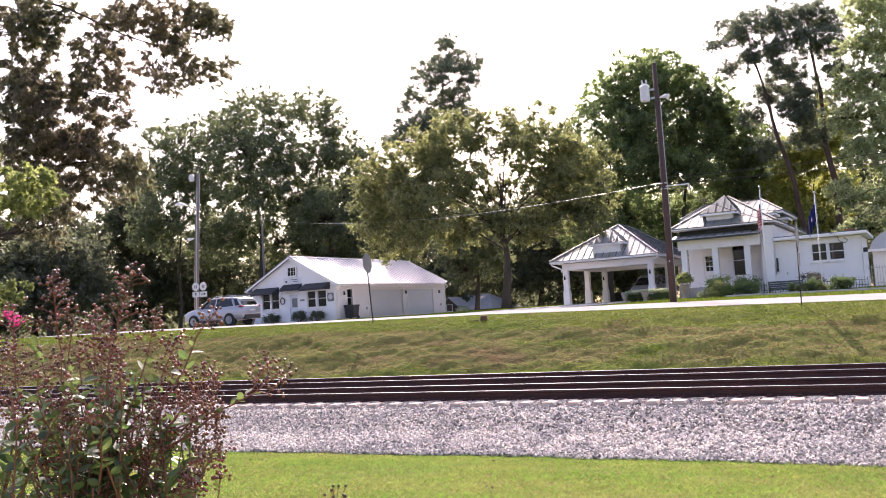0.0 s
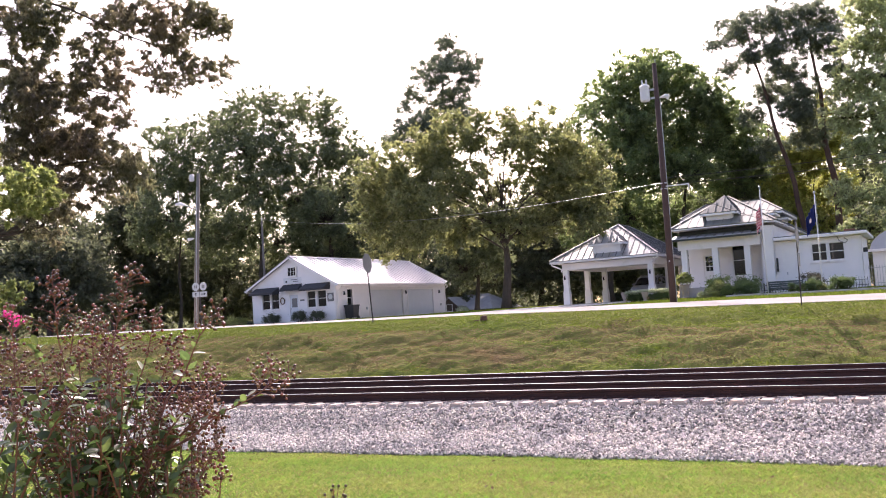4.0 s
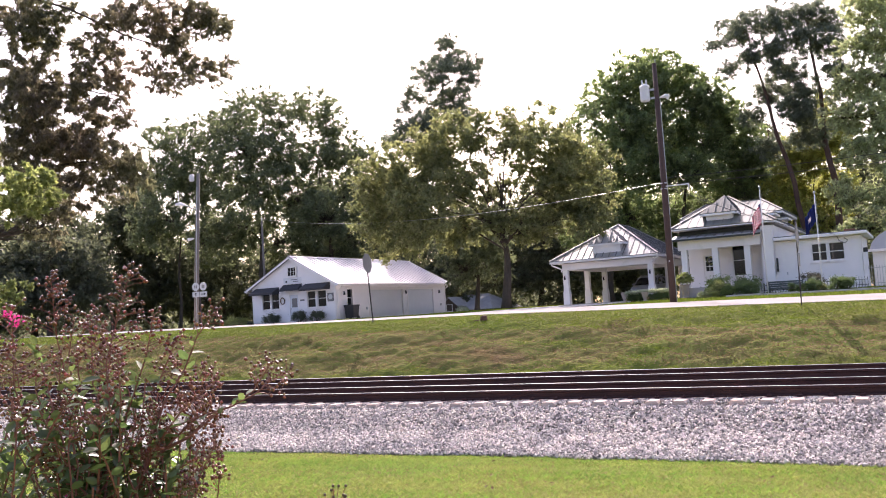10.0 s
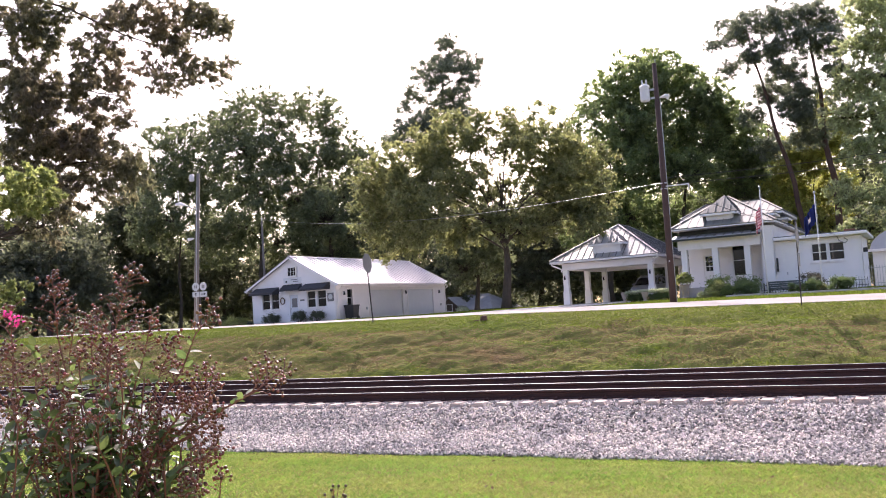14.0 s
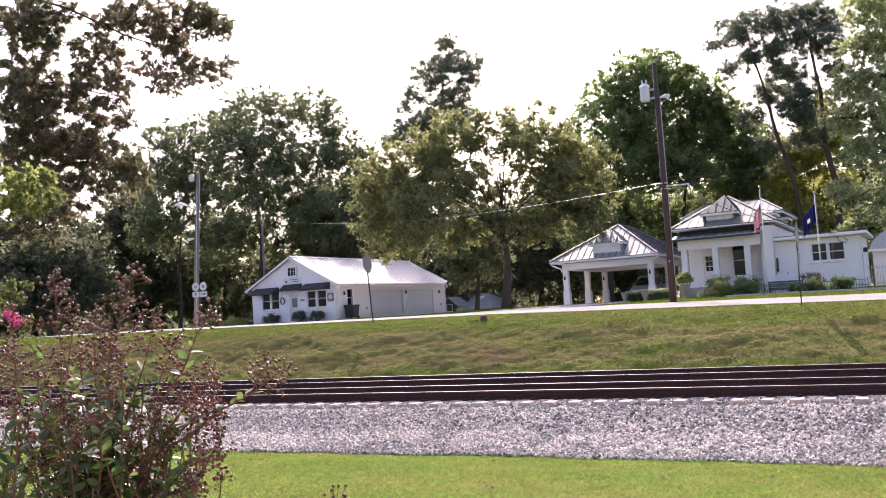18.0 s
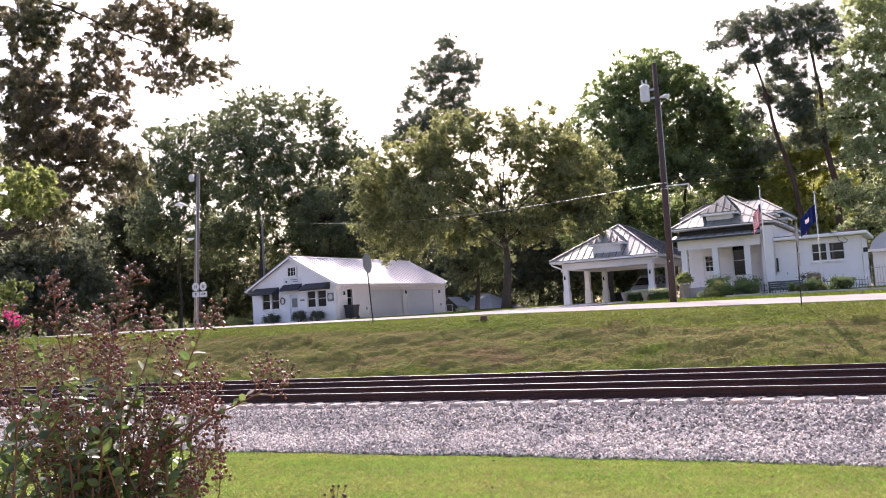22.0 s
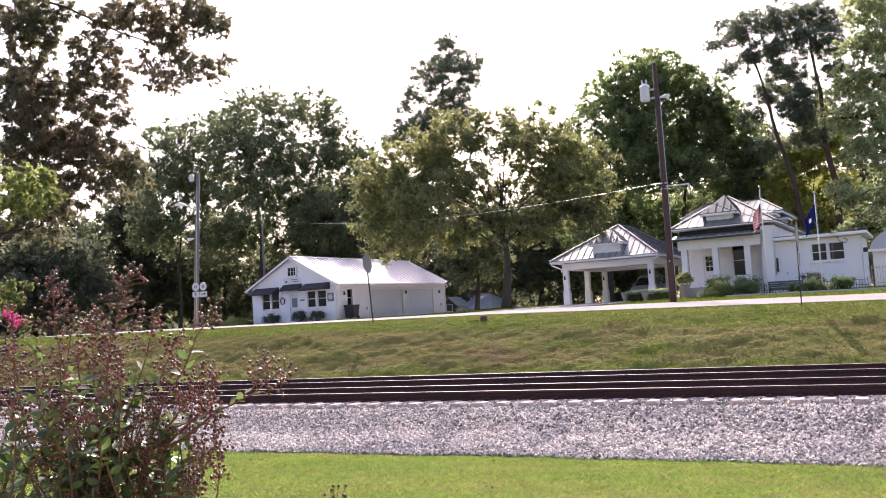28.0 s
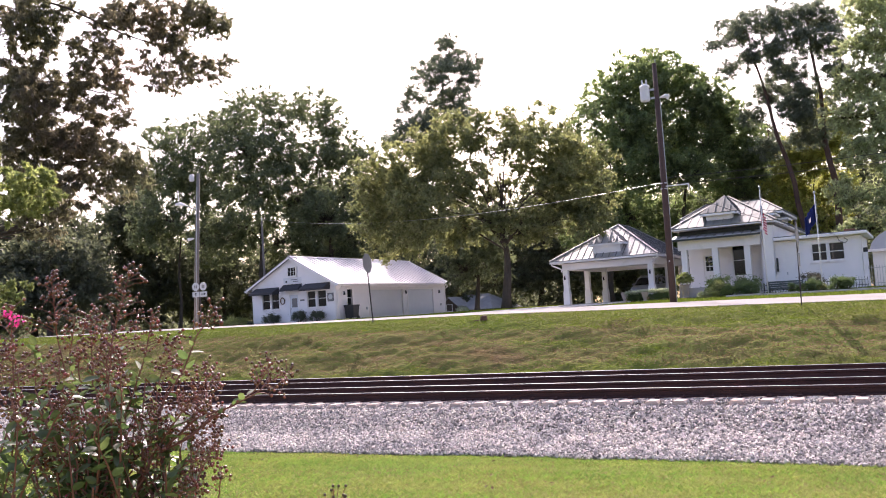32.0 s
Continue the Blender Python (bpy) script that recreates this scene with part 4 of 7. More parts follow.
def tree(name, label, at, material, leaf, count, trunk_r, lobes, seed, bark=None, depth=0.9):
    """A tapered trunk, limbs to each mass of the crown, twigs to its clumps, and the leaves about them."""
    rg = np.random.default_rng(seed)
    base = Vector((at[0], at[1], gz(*at)))
    t = thing(name, base - Vector((0, 0, 0.1)), label, "tree", "trees")
    pine = name == "pine_tree"
    near = name == "left_oak"
    reach, clump, twigs = (1.7, 0.5, 70) if near else ((1.1, 0.8, 60) if pine else (1.22, 0.6, 100))
    if name == "lime_tree":
        reach, clump, twigs = 1.6, 0.6, 60
    bark = bark or (PINEBARK if pine else BARK)
    hs = [l[1] for l in lobes]
    top = max(l[1] + l[2] * 0.3 for l in lobes)
    mean_a = sum(l[0] * l[2] for l in lobes) / sum(l[2] for l in lobes)
    high = [l for l in lobes if l[1] > 0.75 * top] or lobes
    top_a = sum(l[0] for l in high) / len(high)
    fork = max(1.8, min(hs) * 0.9) if not pine else top * 0.9
    fork = min(fork, top * 0.55) if not pine else fork

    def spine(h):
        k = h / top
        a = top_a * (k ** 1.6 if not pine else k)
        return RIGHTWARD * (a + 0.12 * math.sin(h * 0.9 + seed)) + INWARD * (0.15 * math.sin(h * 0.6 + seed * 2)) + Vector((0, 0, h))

    steps = 12
    hh = [top * (0.92 if pine else 0.62) * i / steps for i in range(steps + 1)]
    rr = [trunk_r * (1.25 if i == 0 else 1) * (1 - 0.85 * (h / (top if pine else 0.62 * top)) ** (0.9 if not pine else 1.3)) for i, h in enumerate(hh)]
    tm = Mesh().tube([spine(h) for h in hh], rr, 10)
    tm.ob("trunk", bark, t, smooth=True)
    limbs = Mesh()
    centres, radii = [], []
    joint = spine(fork)
    nodes = []
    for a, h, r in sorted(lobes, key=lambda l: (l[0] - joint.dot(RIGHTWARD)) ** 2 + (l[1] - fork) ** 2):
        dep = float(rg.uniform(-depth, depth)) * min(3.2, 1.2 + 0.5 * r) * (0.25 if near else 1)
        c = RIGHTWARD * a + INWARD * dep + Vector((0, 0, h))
        h0 = max(fork * 0.8, h - (0.5 + 0.35 * abs(a)) * (1.2 if not pine else 0.4))
        h0 = min(h0, top * (0.88 if pine else 0.58))
        s0 = spine(h0)
        r0 = trunk_r * 0.27 * (1 - 0.6 * h0 / top) * (0.6 if pine else 1)
        for q, rq in nodes if not pine else ():
            if (q - c).length < 0.8 * (s0 - c).length and q.z < c.z + 1.0:
                s0, r0 = q, rq * 0.75
        mid = s0.lerp(c, 0.5) + Vector((0, 0, 0.10 * (c - s0).length if not pine else -0.05 * (c - s0).length)) + Vector(rg.normal(size=3)) * 0.05 * (c - s0).length
        limbs.tube([s0, s0.lerp(mid, 0.5) + Vector((0, 0, 0.1)), mid, mid.lerp(c, 0.6), c], [r0, r0 * 0.85, r0 * 0.72, r0 * 0.6, r0 * 0.45], 6, False)
        nodes.append((c, r0 * 0.6))
        n = int(twigs * (0.4 + 0.3 * r))
        for i in range(n):
            d = Vector(rg.normal(size=3)).normalized()
            q = c + Vector((d.x, d.y, d.z * 0.85)) * r * float(rg.uniform(0.3, 1.0)) * reach
            centres.append(q)
            radii.append(r * float(rg.uniform(0.22, 0.46)) * clump)
            st = mid.lerp(c, float(rg.uniform(0.2, 1)))
            m2 = st.lerp(q, 0.55) + Vector((0, 0, 0.08 * r))
            tw = min(r0 * 0.3, 0.02 if near else 0.05)
            limbs.tube([st, m2, q], [tw, tw * 0.65, tw * 0.25], 4, False)
    if near:
        for p, q, r in (((6.2, 13.0), (10.9, 10.9), 0.045), ((6.6, 10.2), (9.6, 9.6), 0.03), ((7.2, 7.6), (9.9, 7.5), 0.035)):
            u, w = RIGHTWARD * p[0] + Vector((0, 0, p[1])), RIGHTWARD * q[0] + Vector((0, 0, q[1]))
            limbs.tube([u, u.lerp(w, 0.35) + Vector((0, 0, 0.12)), u.lerp(w, 0.7) - Vector((0, 0, 0.06)), w], [r, r * 0.8, r * 0.6, r * 0.3], 6, False)
    if name == "broad_tree":
        for i in range(20):
            w = radians(-75 + 150 * (i + float(rg.random())) / 20)
            s0 = spine(float(rg.uniform(4.0, 6.5)))
            d = (RIGHTWARD * math.sin(w) + Vector((0, 0, math.cos(w))) + INWARD * float(rg.normal()) * 0.35).normalized()
            L = float(rg.uniform(3.0, 6.0))
            p1, p2 = s0 + d * L * 0.5 + Vector((0, 0, 0.25)), s0 + d * L
            limbs.tube([s0, p1, p2], [0.075, 0.05, 0.02], 6, False)
            for k in range(5):
                q0 = p1.lerp(p2, k / 5)
                q1 = q0 + (d + Vector(rg.normal(size=3)) * 0.55).normalized() * L * 0.33
                limbs.tube([q0, q0.lerp(q1, 0.5) + Vector((0, 0, 0.08)), q1], [0.03, 0.02, 0.01], 5, False)
    tagged(limbs.ob("branchwork", bark, t), kind="stuff")
    cl = leaf_cloud("crown", np.array([tuple(p) for p in centres]), np.array(radii), int(count * (1.0 if near else 4.6 if pine else 4.2)), leaf * (1.15 if pine else 1.0), material, rg, 1.5 if near else 0.3 if not pine else -0.1, 0.31 if near else 0.7 if not pine else 0.25, 0.8 if not pine else 0.6, 0.75 if near else 0.7 if pine else 0.56, near)
    cr = new("crown", cl)
    cr.parent = t
    tagged(cr, kind="stuff")
    return t


BIG_TREES = []


def plant(name, label, at, material, leaf, count, trunk_r, lobes):
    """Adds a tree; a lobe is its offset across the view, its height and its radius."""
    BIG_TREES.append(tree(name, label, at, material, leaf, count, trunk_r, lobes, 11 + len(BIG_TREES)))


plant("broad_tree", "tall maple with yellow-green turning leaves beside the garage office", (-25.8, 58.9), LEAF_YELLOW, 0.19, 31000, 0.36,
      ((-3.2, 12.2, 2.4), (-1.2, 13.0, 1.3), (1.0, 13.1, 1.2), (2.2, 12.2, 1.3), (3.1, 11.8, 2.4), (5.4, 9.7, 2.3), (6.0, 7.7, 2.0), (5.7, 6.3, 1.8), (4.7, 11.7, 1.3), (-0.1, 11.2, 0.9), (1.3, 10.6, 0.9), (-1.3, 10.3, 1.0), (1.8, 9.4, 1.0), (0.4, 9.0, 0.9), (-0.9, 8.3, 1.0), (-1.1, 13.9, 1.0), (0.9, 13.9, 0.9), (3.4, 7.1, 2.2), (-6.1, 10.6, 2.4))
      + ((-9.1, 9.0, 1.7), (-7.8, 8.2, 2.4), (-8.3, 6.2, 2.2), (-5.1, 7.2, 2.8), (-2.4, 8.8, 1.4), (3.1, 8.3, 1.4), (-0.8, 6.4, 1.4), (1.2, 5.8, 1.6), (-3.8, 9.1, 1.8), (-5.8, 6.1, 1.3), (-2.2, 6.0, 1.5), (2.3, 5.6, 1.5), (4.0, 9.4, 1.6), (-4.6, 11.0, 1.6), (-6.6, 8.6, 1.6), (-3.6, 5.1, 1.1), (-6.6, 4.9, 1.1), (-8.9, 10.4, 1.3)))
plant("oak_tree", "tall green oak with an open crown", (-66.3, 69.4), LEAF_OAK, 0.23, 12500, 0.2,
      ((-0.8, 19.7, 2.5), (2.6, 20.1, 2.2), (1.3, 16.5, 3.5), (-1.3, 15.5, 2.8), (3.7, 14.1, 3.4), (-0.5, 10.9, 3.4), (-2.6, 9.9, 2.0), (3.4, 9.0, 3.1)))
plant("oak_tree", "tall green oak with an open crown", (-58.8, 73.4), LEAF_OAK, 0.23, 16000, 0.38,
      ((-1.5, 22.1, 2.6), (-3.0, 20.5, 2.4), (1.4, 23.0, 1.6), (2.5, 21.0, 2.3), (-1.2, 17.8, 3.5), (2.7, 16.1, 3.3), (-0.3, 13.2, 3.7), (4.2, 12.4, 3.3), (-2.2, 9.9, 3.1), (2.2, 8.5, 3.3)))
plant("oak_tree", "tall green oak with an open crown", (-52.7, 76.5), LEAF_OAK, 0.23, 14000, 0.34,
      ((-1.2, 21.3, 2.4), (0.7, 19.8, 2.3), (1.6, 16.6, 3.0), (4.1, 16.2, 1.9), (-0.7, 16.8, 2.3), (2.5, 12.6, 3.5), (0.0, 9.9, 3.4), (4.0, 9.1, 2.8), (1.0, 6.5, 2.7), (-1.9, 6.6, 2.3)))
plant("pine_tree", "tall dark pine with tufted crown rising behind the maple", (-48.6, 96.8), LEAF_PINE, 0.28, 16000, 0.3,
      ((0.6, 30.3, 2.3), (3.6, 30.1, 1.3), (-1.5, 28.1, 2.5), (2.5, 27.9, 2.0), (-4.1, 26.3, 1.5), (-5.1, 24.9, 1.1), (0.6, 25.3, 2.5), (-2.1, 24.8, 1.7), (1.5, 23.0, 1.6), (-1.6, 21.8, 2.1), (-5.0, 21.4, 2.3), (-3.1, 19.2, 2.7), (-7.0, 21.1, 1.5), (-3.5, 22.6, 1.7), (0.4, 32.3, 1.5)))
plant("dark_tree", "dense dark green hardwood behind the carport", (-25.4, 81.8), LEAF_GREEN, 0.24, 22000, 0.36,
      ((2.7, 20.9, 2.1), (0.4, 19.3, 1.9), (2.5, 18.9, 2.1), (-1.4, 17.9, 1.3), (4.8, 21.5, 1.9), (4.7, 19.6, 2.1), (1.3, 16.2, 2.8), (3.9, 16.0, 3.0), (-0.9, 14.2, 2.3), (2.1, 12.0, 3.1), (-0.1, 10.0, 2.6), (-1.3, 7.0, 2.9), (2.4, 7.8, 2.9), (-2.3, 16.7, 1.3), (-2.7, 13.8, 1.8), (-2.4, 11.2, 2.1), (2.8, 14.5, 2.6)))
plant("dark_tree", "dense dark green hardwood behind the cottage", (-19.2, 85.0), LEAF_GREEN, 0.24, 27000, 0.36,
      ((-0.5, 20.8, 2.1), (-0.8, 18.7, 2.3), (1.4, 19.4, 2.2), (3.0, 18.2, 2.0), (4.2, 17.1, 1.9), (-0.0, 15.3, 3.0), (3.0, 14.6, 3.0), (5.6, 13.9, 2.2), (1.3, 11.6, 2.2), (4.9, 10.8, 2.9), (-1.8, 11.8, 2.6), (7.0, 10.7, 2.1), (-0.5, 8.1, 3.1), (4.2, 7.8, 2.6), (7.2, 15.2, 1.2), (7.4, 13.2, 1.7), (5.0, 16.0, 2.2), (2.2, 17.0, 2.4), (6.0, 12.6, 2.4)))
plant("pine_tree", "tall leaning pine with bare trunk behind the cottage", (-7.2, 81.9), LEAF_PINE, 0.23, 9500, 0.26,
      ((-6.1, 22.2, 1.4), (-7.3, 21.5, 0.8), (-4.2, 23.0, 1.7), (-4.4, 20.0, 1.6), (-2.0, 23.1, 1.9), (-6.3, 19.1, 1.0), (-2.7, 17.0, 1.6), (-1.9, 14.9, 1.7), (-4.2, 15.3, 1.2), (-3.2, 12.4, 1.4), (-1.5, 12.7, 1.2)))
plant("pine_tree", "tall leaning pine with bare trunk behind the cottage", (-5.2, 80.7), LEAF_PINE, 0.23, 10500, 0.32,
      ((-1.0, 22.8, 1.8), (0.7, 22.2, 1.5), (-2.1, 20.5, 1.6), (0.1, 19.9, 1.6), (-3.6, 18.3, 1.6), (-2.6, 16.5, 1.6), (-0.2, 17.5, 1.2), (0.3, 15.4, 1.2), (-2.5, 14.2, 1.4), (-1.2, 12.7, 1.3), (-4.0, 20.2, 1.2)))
# haze over this tree is painted in with the pale leaf colour
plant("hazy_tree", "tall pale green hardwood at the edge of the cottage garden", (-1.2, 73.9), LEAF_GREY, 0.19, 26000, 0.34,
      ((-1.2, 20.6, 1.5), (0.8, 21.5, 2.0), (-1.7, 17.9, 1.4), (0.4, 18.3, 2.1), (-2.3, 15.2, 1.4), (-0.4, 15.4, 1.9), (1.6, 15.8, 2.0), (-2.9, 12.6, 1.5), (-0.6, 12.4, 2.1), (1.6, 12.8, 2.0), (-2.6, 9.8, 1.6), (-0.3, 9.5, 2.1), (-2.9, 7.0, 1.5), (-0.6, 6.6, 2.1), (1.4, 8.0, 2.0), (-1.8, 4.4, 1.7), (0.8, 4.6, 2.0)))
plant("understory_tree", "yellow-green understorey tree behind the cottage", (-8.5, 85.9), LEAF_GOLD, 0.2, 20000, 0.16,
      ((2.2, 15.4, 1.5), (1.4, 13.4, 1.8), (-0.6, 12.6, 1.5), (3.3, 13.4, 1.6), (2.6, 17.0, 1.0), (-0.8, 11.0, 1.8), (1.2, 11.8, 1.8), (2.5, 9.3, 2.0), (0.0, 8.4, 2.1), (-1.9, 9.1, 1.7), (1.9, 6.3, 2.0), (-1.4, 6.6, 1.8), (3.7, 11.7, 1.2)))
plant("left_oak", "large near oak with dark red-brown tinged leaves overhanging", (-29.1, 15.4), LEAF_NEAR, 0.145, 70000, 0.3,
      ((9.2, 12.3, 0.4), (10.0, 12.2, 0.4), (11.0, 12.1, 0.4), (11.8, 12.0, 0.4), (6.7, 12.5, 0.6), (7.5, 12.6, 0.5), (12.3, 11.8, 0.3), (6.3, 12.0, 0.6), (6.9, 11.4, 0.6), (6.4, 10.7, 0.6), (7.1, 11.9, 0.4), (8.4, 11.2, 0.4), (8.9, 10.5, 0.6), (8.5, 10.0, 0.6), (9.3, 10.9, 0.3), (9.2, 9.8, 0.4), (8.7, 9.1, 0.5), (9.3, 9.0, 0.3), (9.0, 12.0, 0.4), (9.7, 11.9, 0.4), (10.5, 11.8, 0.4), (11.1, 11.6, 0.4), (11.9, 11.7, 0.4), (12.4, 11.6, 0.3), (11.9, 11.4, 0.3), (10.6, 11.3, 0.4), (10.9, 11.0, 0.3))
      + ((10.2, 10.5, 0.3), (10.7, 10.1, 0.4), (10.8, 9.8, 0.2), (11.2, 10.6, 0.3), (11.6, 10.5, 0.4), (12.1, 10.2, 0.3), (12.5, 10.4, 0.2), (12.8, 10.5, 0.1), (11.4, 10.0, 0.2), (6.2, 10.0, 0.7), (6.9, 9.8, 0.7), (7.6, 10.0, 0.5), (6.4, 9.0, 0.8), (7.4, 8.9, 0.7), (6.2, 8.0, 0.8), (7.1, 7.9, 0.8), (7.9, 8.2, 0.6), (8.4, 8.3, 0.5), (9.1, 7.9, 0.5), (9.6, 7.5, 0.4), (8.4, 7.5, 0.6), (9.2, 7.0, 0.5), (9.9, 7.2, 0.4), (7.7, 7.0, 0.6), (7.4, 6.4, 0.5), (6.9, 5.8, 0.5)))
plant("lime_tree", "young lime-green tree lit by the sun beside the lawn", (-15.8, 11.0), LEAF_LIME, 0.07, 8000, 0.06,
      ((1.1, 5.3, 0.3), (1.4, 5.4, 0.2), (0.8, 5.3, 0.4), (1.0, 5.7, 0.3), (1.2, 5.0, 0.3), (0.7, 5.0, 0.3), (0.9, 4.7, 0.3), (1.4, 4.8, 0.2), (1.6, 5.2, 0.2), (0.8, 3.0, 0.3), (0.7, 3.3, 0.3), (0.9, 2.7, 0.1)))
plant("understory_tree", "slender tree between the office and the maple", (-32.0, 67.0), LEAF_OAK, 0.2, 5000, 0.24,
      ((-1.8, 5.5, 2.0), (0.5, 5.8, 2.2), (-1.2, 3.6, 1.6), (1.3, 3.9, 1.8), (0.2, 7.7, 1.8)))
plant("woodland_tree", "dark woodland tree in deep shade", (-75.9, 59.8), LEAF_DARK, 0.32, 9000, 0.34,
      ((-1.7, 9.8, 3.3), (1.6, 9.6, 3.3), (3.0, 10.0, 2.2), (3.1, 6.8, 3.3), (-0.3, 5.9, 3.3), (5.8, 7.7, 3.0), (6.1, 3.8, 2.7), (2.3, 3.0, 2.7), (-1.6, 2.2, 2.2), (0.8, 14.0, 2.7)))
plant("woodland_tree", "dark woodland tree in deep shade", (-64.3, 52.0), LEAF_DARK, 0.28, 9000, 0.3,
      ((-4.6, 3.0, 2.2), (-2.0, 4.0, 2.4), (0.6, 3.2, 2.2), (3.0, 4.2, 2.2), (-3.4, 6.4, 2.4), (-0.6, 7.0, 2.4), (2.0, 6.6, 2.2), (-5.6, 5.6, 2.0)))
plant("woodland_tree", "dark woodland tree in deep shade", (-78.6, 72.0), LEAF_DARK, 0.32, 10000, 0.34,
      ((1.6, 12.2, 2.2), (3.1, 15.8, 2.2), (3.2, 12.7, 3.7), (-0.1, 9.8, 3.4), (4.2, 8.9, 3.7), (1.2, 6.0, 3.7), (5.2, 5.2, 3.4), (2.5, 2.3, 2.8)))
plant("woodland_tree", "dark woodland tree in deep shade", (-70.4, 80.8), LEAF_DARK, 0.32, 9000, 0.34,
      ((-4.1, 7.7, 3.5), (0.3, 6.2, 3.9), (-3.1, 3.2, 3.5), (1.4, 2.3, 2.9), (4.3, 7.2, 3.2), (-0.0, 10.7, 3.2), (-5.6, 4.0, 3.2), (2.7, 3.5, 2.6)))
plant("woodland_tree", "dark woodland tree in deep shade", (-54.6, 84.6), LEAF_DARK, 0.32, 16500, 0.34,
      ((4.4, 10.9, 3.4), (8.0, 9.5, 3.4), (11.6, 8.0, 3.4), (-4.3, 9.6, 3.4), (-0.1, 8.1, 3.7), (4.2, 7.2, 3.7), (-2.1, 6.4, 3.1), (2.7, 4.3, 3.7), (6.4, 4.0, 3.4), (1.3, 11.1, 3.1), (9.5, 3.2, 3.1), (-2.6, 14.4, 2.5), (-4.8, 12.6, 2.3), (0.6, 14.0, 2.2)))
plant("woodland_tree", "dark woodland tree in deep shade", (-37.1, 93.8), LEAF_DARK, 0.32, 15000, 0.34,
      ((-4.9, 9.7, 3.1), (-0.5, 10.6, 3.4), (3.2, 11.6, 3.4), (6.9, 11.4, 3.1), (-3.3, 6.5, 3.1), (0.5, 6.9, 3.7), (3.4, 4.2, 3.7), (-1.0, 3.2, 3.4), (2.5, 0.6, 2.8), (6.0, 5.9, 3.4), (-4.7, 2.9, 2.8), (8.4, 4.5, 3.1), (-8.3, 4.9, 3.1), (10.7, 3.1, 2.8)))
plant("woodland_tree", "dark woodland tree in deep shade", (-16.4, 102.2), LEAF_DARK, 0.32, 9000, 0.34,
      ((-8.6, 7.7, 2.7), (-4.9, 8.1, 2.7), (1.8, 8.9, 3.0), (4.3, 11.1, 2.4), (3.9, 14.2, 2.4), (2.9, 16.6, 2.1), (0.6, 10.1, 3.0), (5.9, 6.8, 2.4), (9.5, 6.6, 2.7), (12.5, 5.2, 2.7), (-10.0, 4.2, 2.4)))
OAK = next(t for t in BIG_TREES if t.name.startswith("left_oak"))


def woods():
    """The far woodland that closes the view, as one mass of leaves on many trunks."""
    rg = np.random.default_rng(77)
    cs, rs = [], []
    tr = Mesh()
    for i in range(90):
        x = -190 + 235 * (i + rg.random()) / 90
        y = 128 + 30 * rg.random()
        h = rg.uniform(11, 17)
        tr.tube([(x, y, 1.4), (x + rg.uniform(-0.5, 0.5), y, h * 0.6), (x, y, h)], [0.3, 0.2, 0.06], 6)
        for k in range(16):
            z = 2 + (h - 2) * (k + rg.random()) / 16
            cs.append((x + rg.normal() * 2.0, y + rg.normal() * 1.5, z))
            rs.append(rg.uniform(1.1, 2.0))
    for i in range(480):
        x, y = rg.uniform(-170, 20), rg.uniform(84, 122)
        if -58 < x < -30 and y < 100:
            y += 18
        cs.append((x, y, rg.uniform(1.8, 6.5)))
        rs.append(rg.uniform(1.2, 2.2))
    for i in range(260):
        cs.append((rg.uniform(-34, 6), rg.uniform(88, 120), rg.uniform(3, 13)))
        rs.append(rg.uniform(1.2, 2.0))
    for i in range(30):
        cs.append((rg.uniform(-16.5, -11), rg.uniform(74, 80), rg.uniform(1.8, 5)))
        rs.append(1.3)
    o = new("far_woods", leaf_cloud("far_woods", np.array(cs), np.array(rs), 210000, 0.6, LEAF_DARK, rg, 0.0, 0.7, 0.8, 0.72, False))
    tagged(o, "dark woodland closing the view behind the buildings", "woods", kind="stuff")
    m = tr.ob("woods_trunks", BARK)
    tagged(m, "thin dark trunks of the far woodland", "woods", kind="stuff")


woods()


def shrub(name, label, at, r, h, material, count, leaf, seed, group="garden shrubs", squash=0.9):
    rg = np.random.default_rng(seed)
    base = (at[0], at[1], at[2] if len(at) > 2 else gz(at[0], at[1]))
    s = thing(name, base, label, "shrub", group)
    st = Mesh()
    cs, rs = [], []
    for i in range(int(10 + 8 * r)):
        w = rg.uniform(0, 2 * math.pi)
        k = rg.random() ** 0.6
        p = (r * 0.72 * k * math.cos(w), r * 0.72 * k * math.sin(w), h * rg.uniform(0.18, 0.8) * (1 - 0.25 * k))
        st.tube([(0.1 * p[0], 0.1 * p[1], -0.05), (0.6 * p[0], 0.6 * p[1], p[2] * 0.5), p], [0.02, 0.014, 0.005], 4, False)
        cs.append(p)
        rs.append(rg.uniform(0.22, 0.4) * min(r, h))
    st.ob("stem", BARK, s)
    c = new("foliage", leaf_cloud("foliage", np.array(cs), np.array(rs), count, leaf, material, rg))
    c.parent = s
    tagged(c, kind="stuff")
    return s


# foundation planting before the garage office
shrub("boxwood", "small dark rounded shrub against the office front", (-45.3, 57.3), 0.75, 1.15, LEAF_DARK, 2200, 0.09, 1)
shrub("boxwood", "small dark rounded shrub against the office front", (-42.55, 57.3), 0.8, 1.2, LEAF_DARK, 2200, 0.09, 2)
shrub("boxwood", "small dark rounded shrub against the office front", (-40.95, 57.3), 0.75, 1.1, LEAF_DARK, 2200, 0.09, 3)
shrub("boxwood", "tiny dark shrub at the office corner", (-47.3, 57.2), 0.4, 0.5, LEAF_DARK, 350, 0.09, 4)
# lime leaves make up for the sun this hedge does not get
shrub("hedge", "clipped green hedge beside the office, sunlight put into its bright leaf colour", (-49.0, 57.4), 1.3, 0.95, LEAF_LIME, 16000, 0.07, 5)
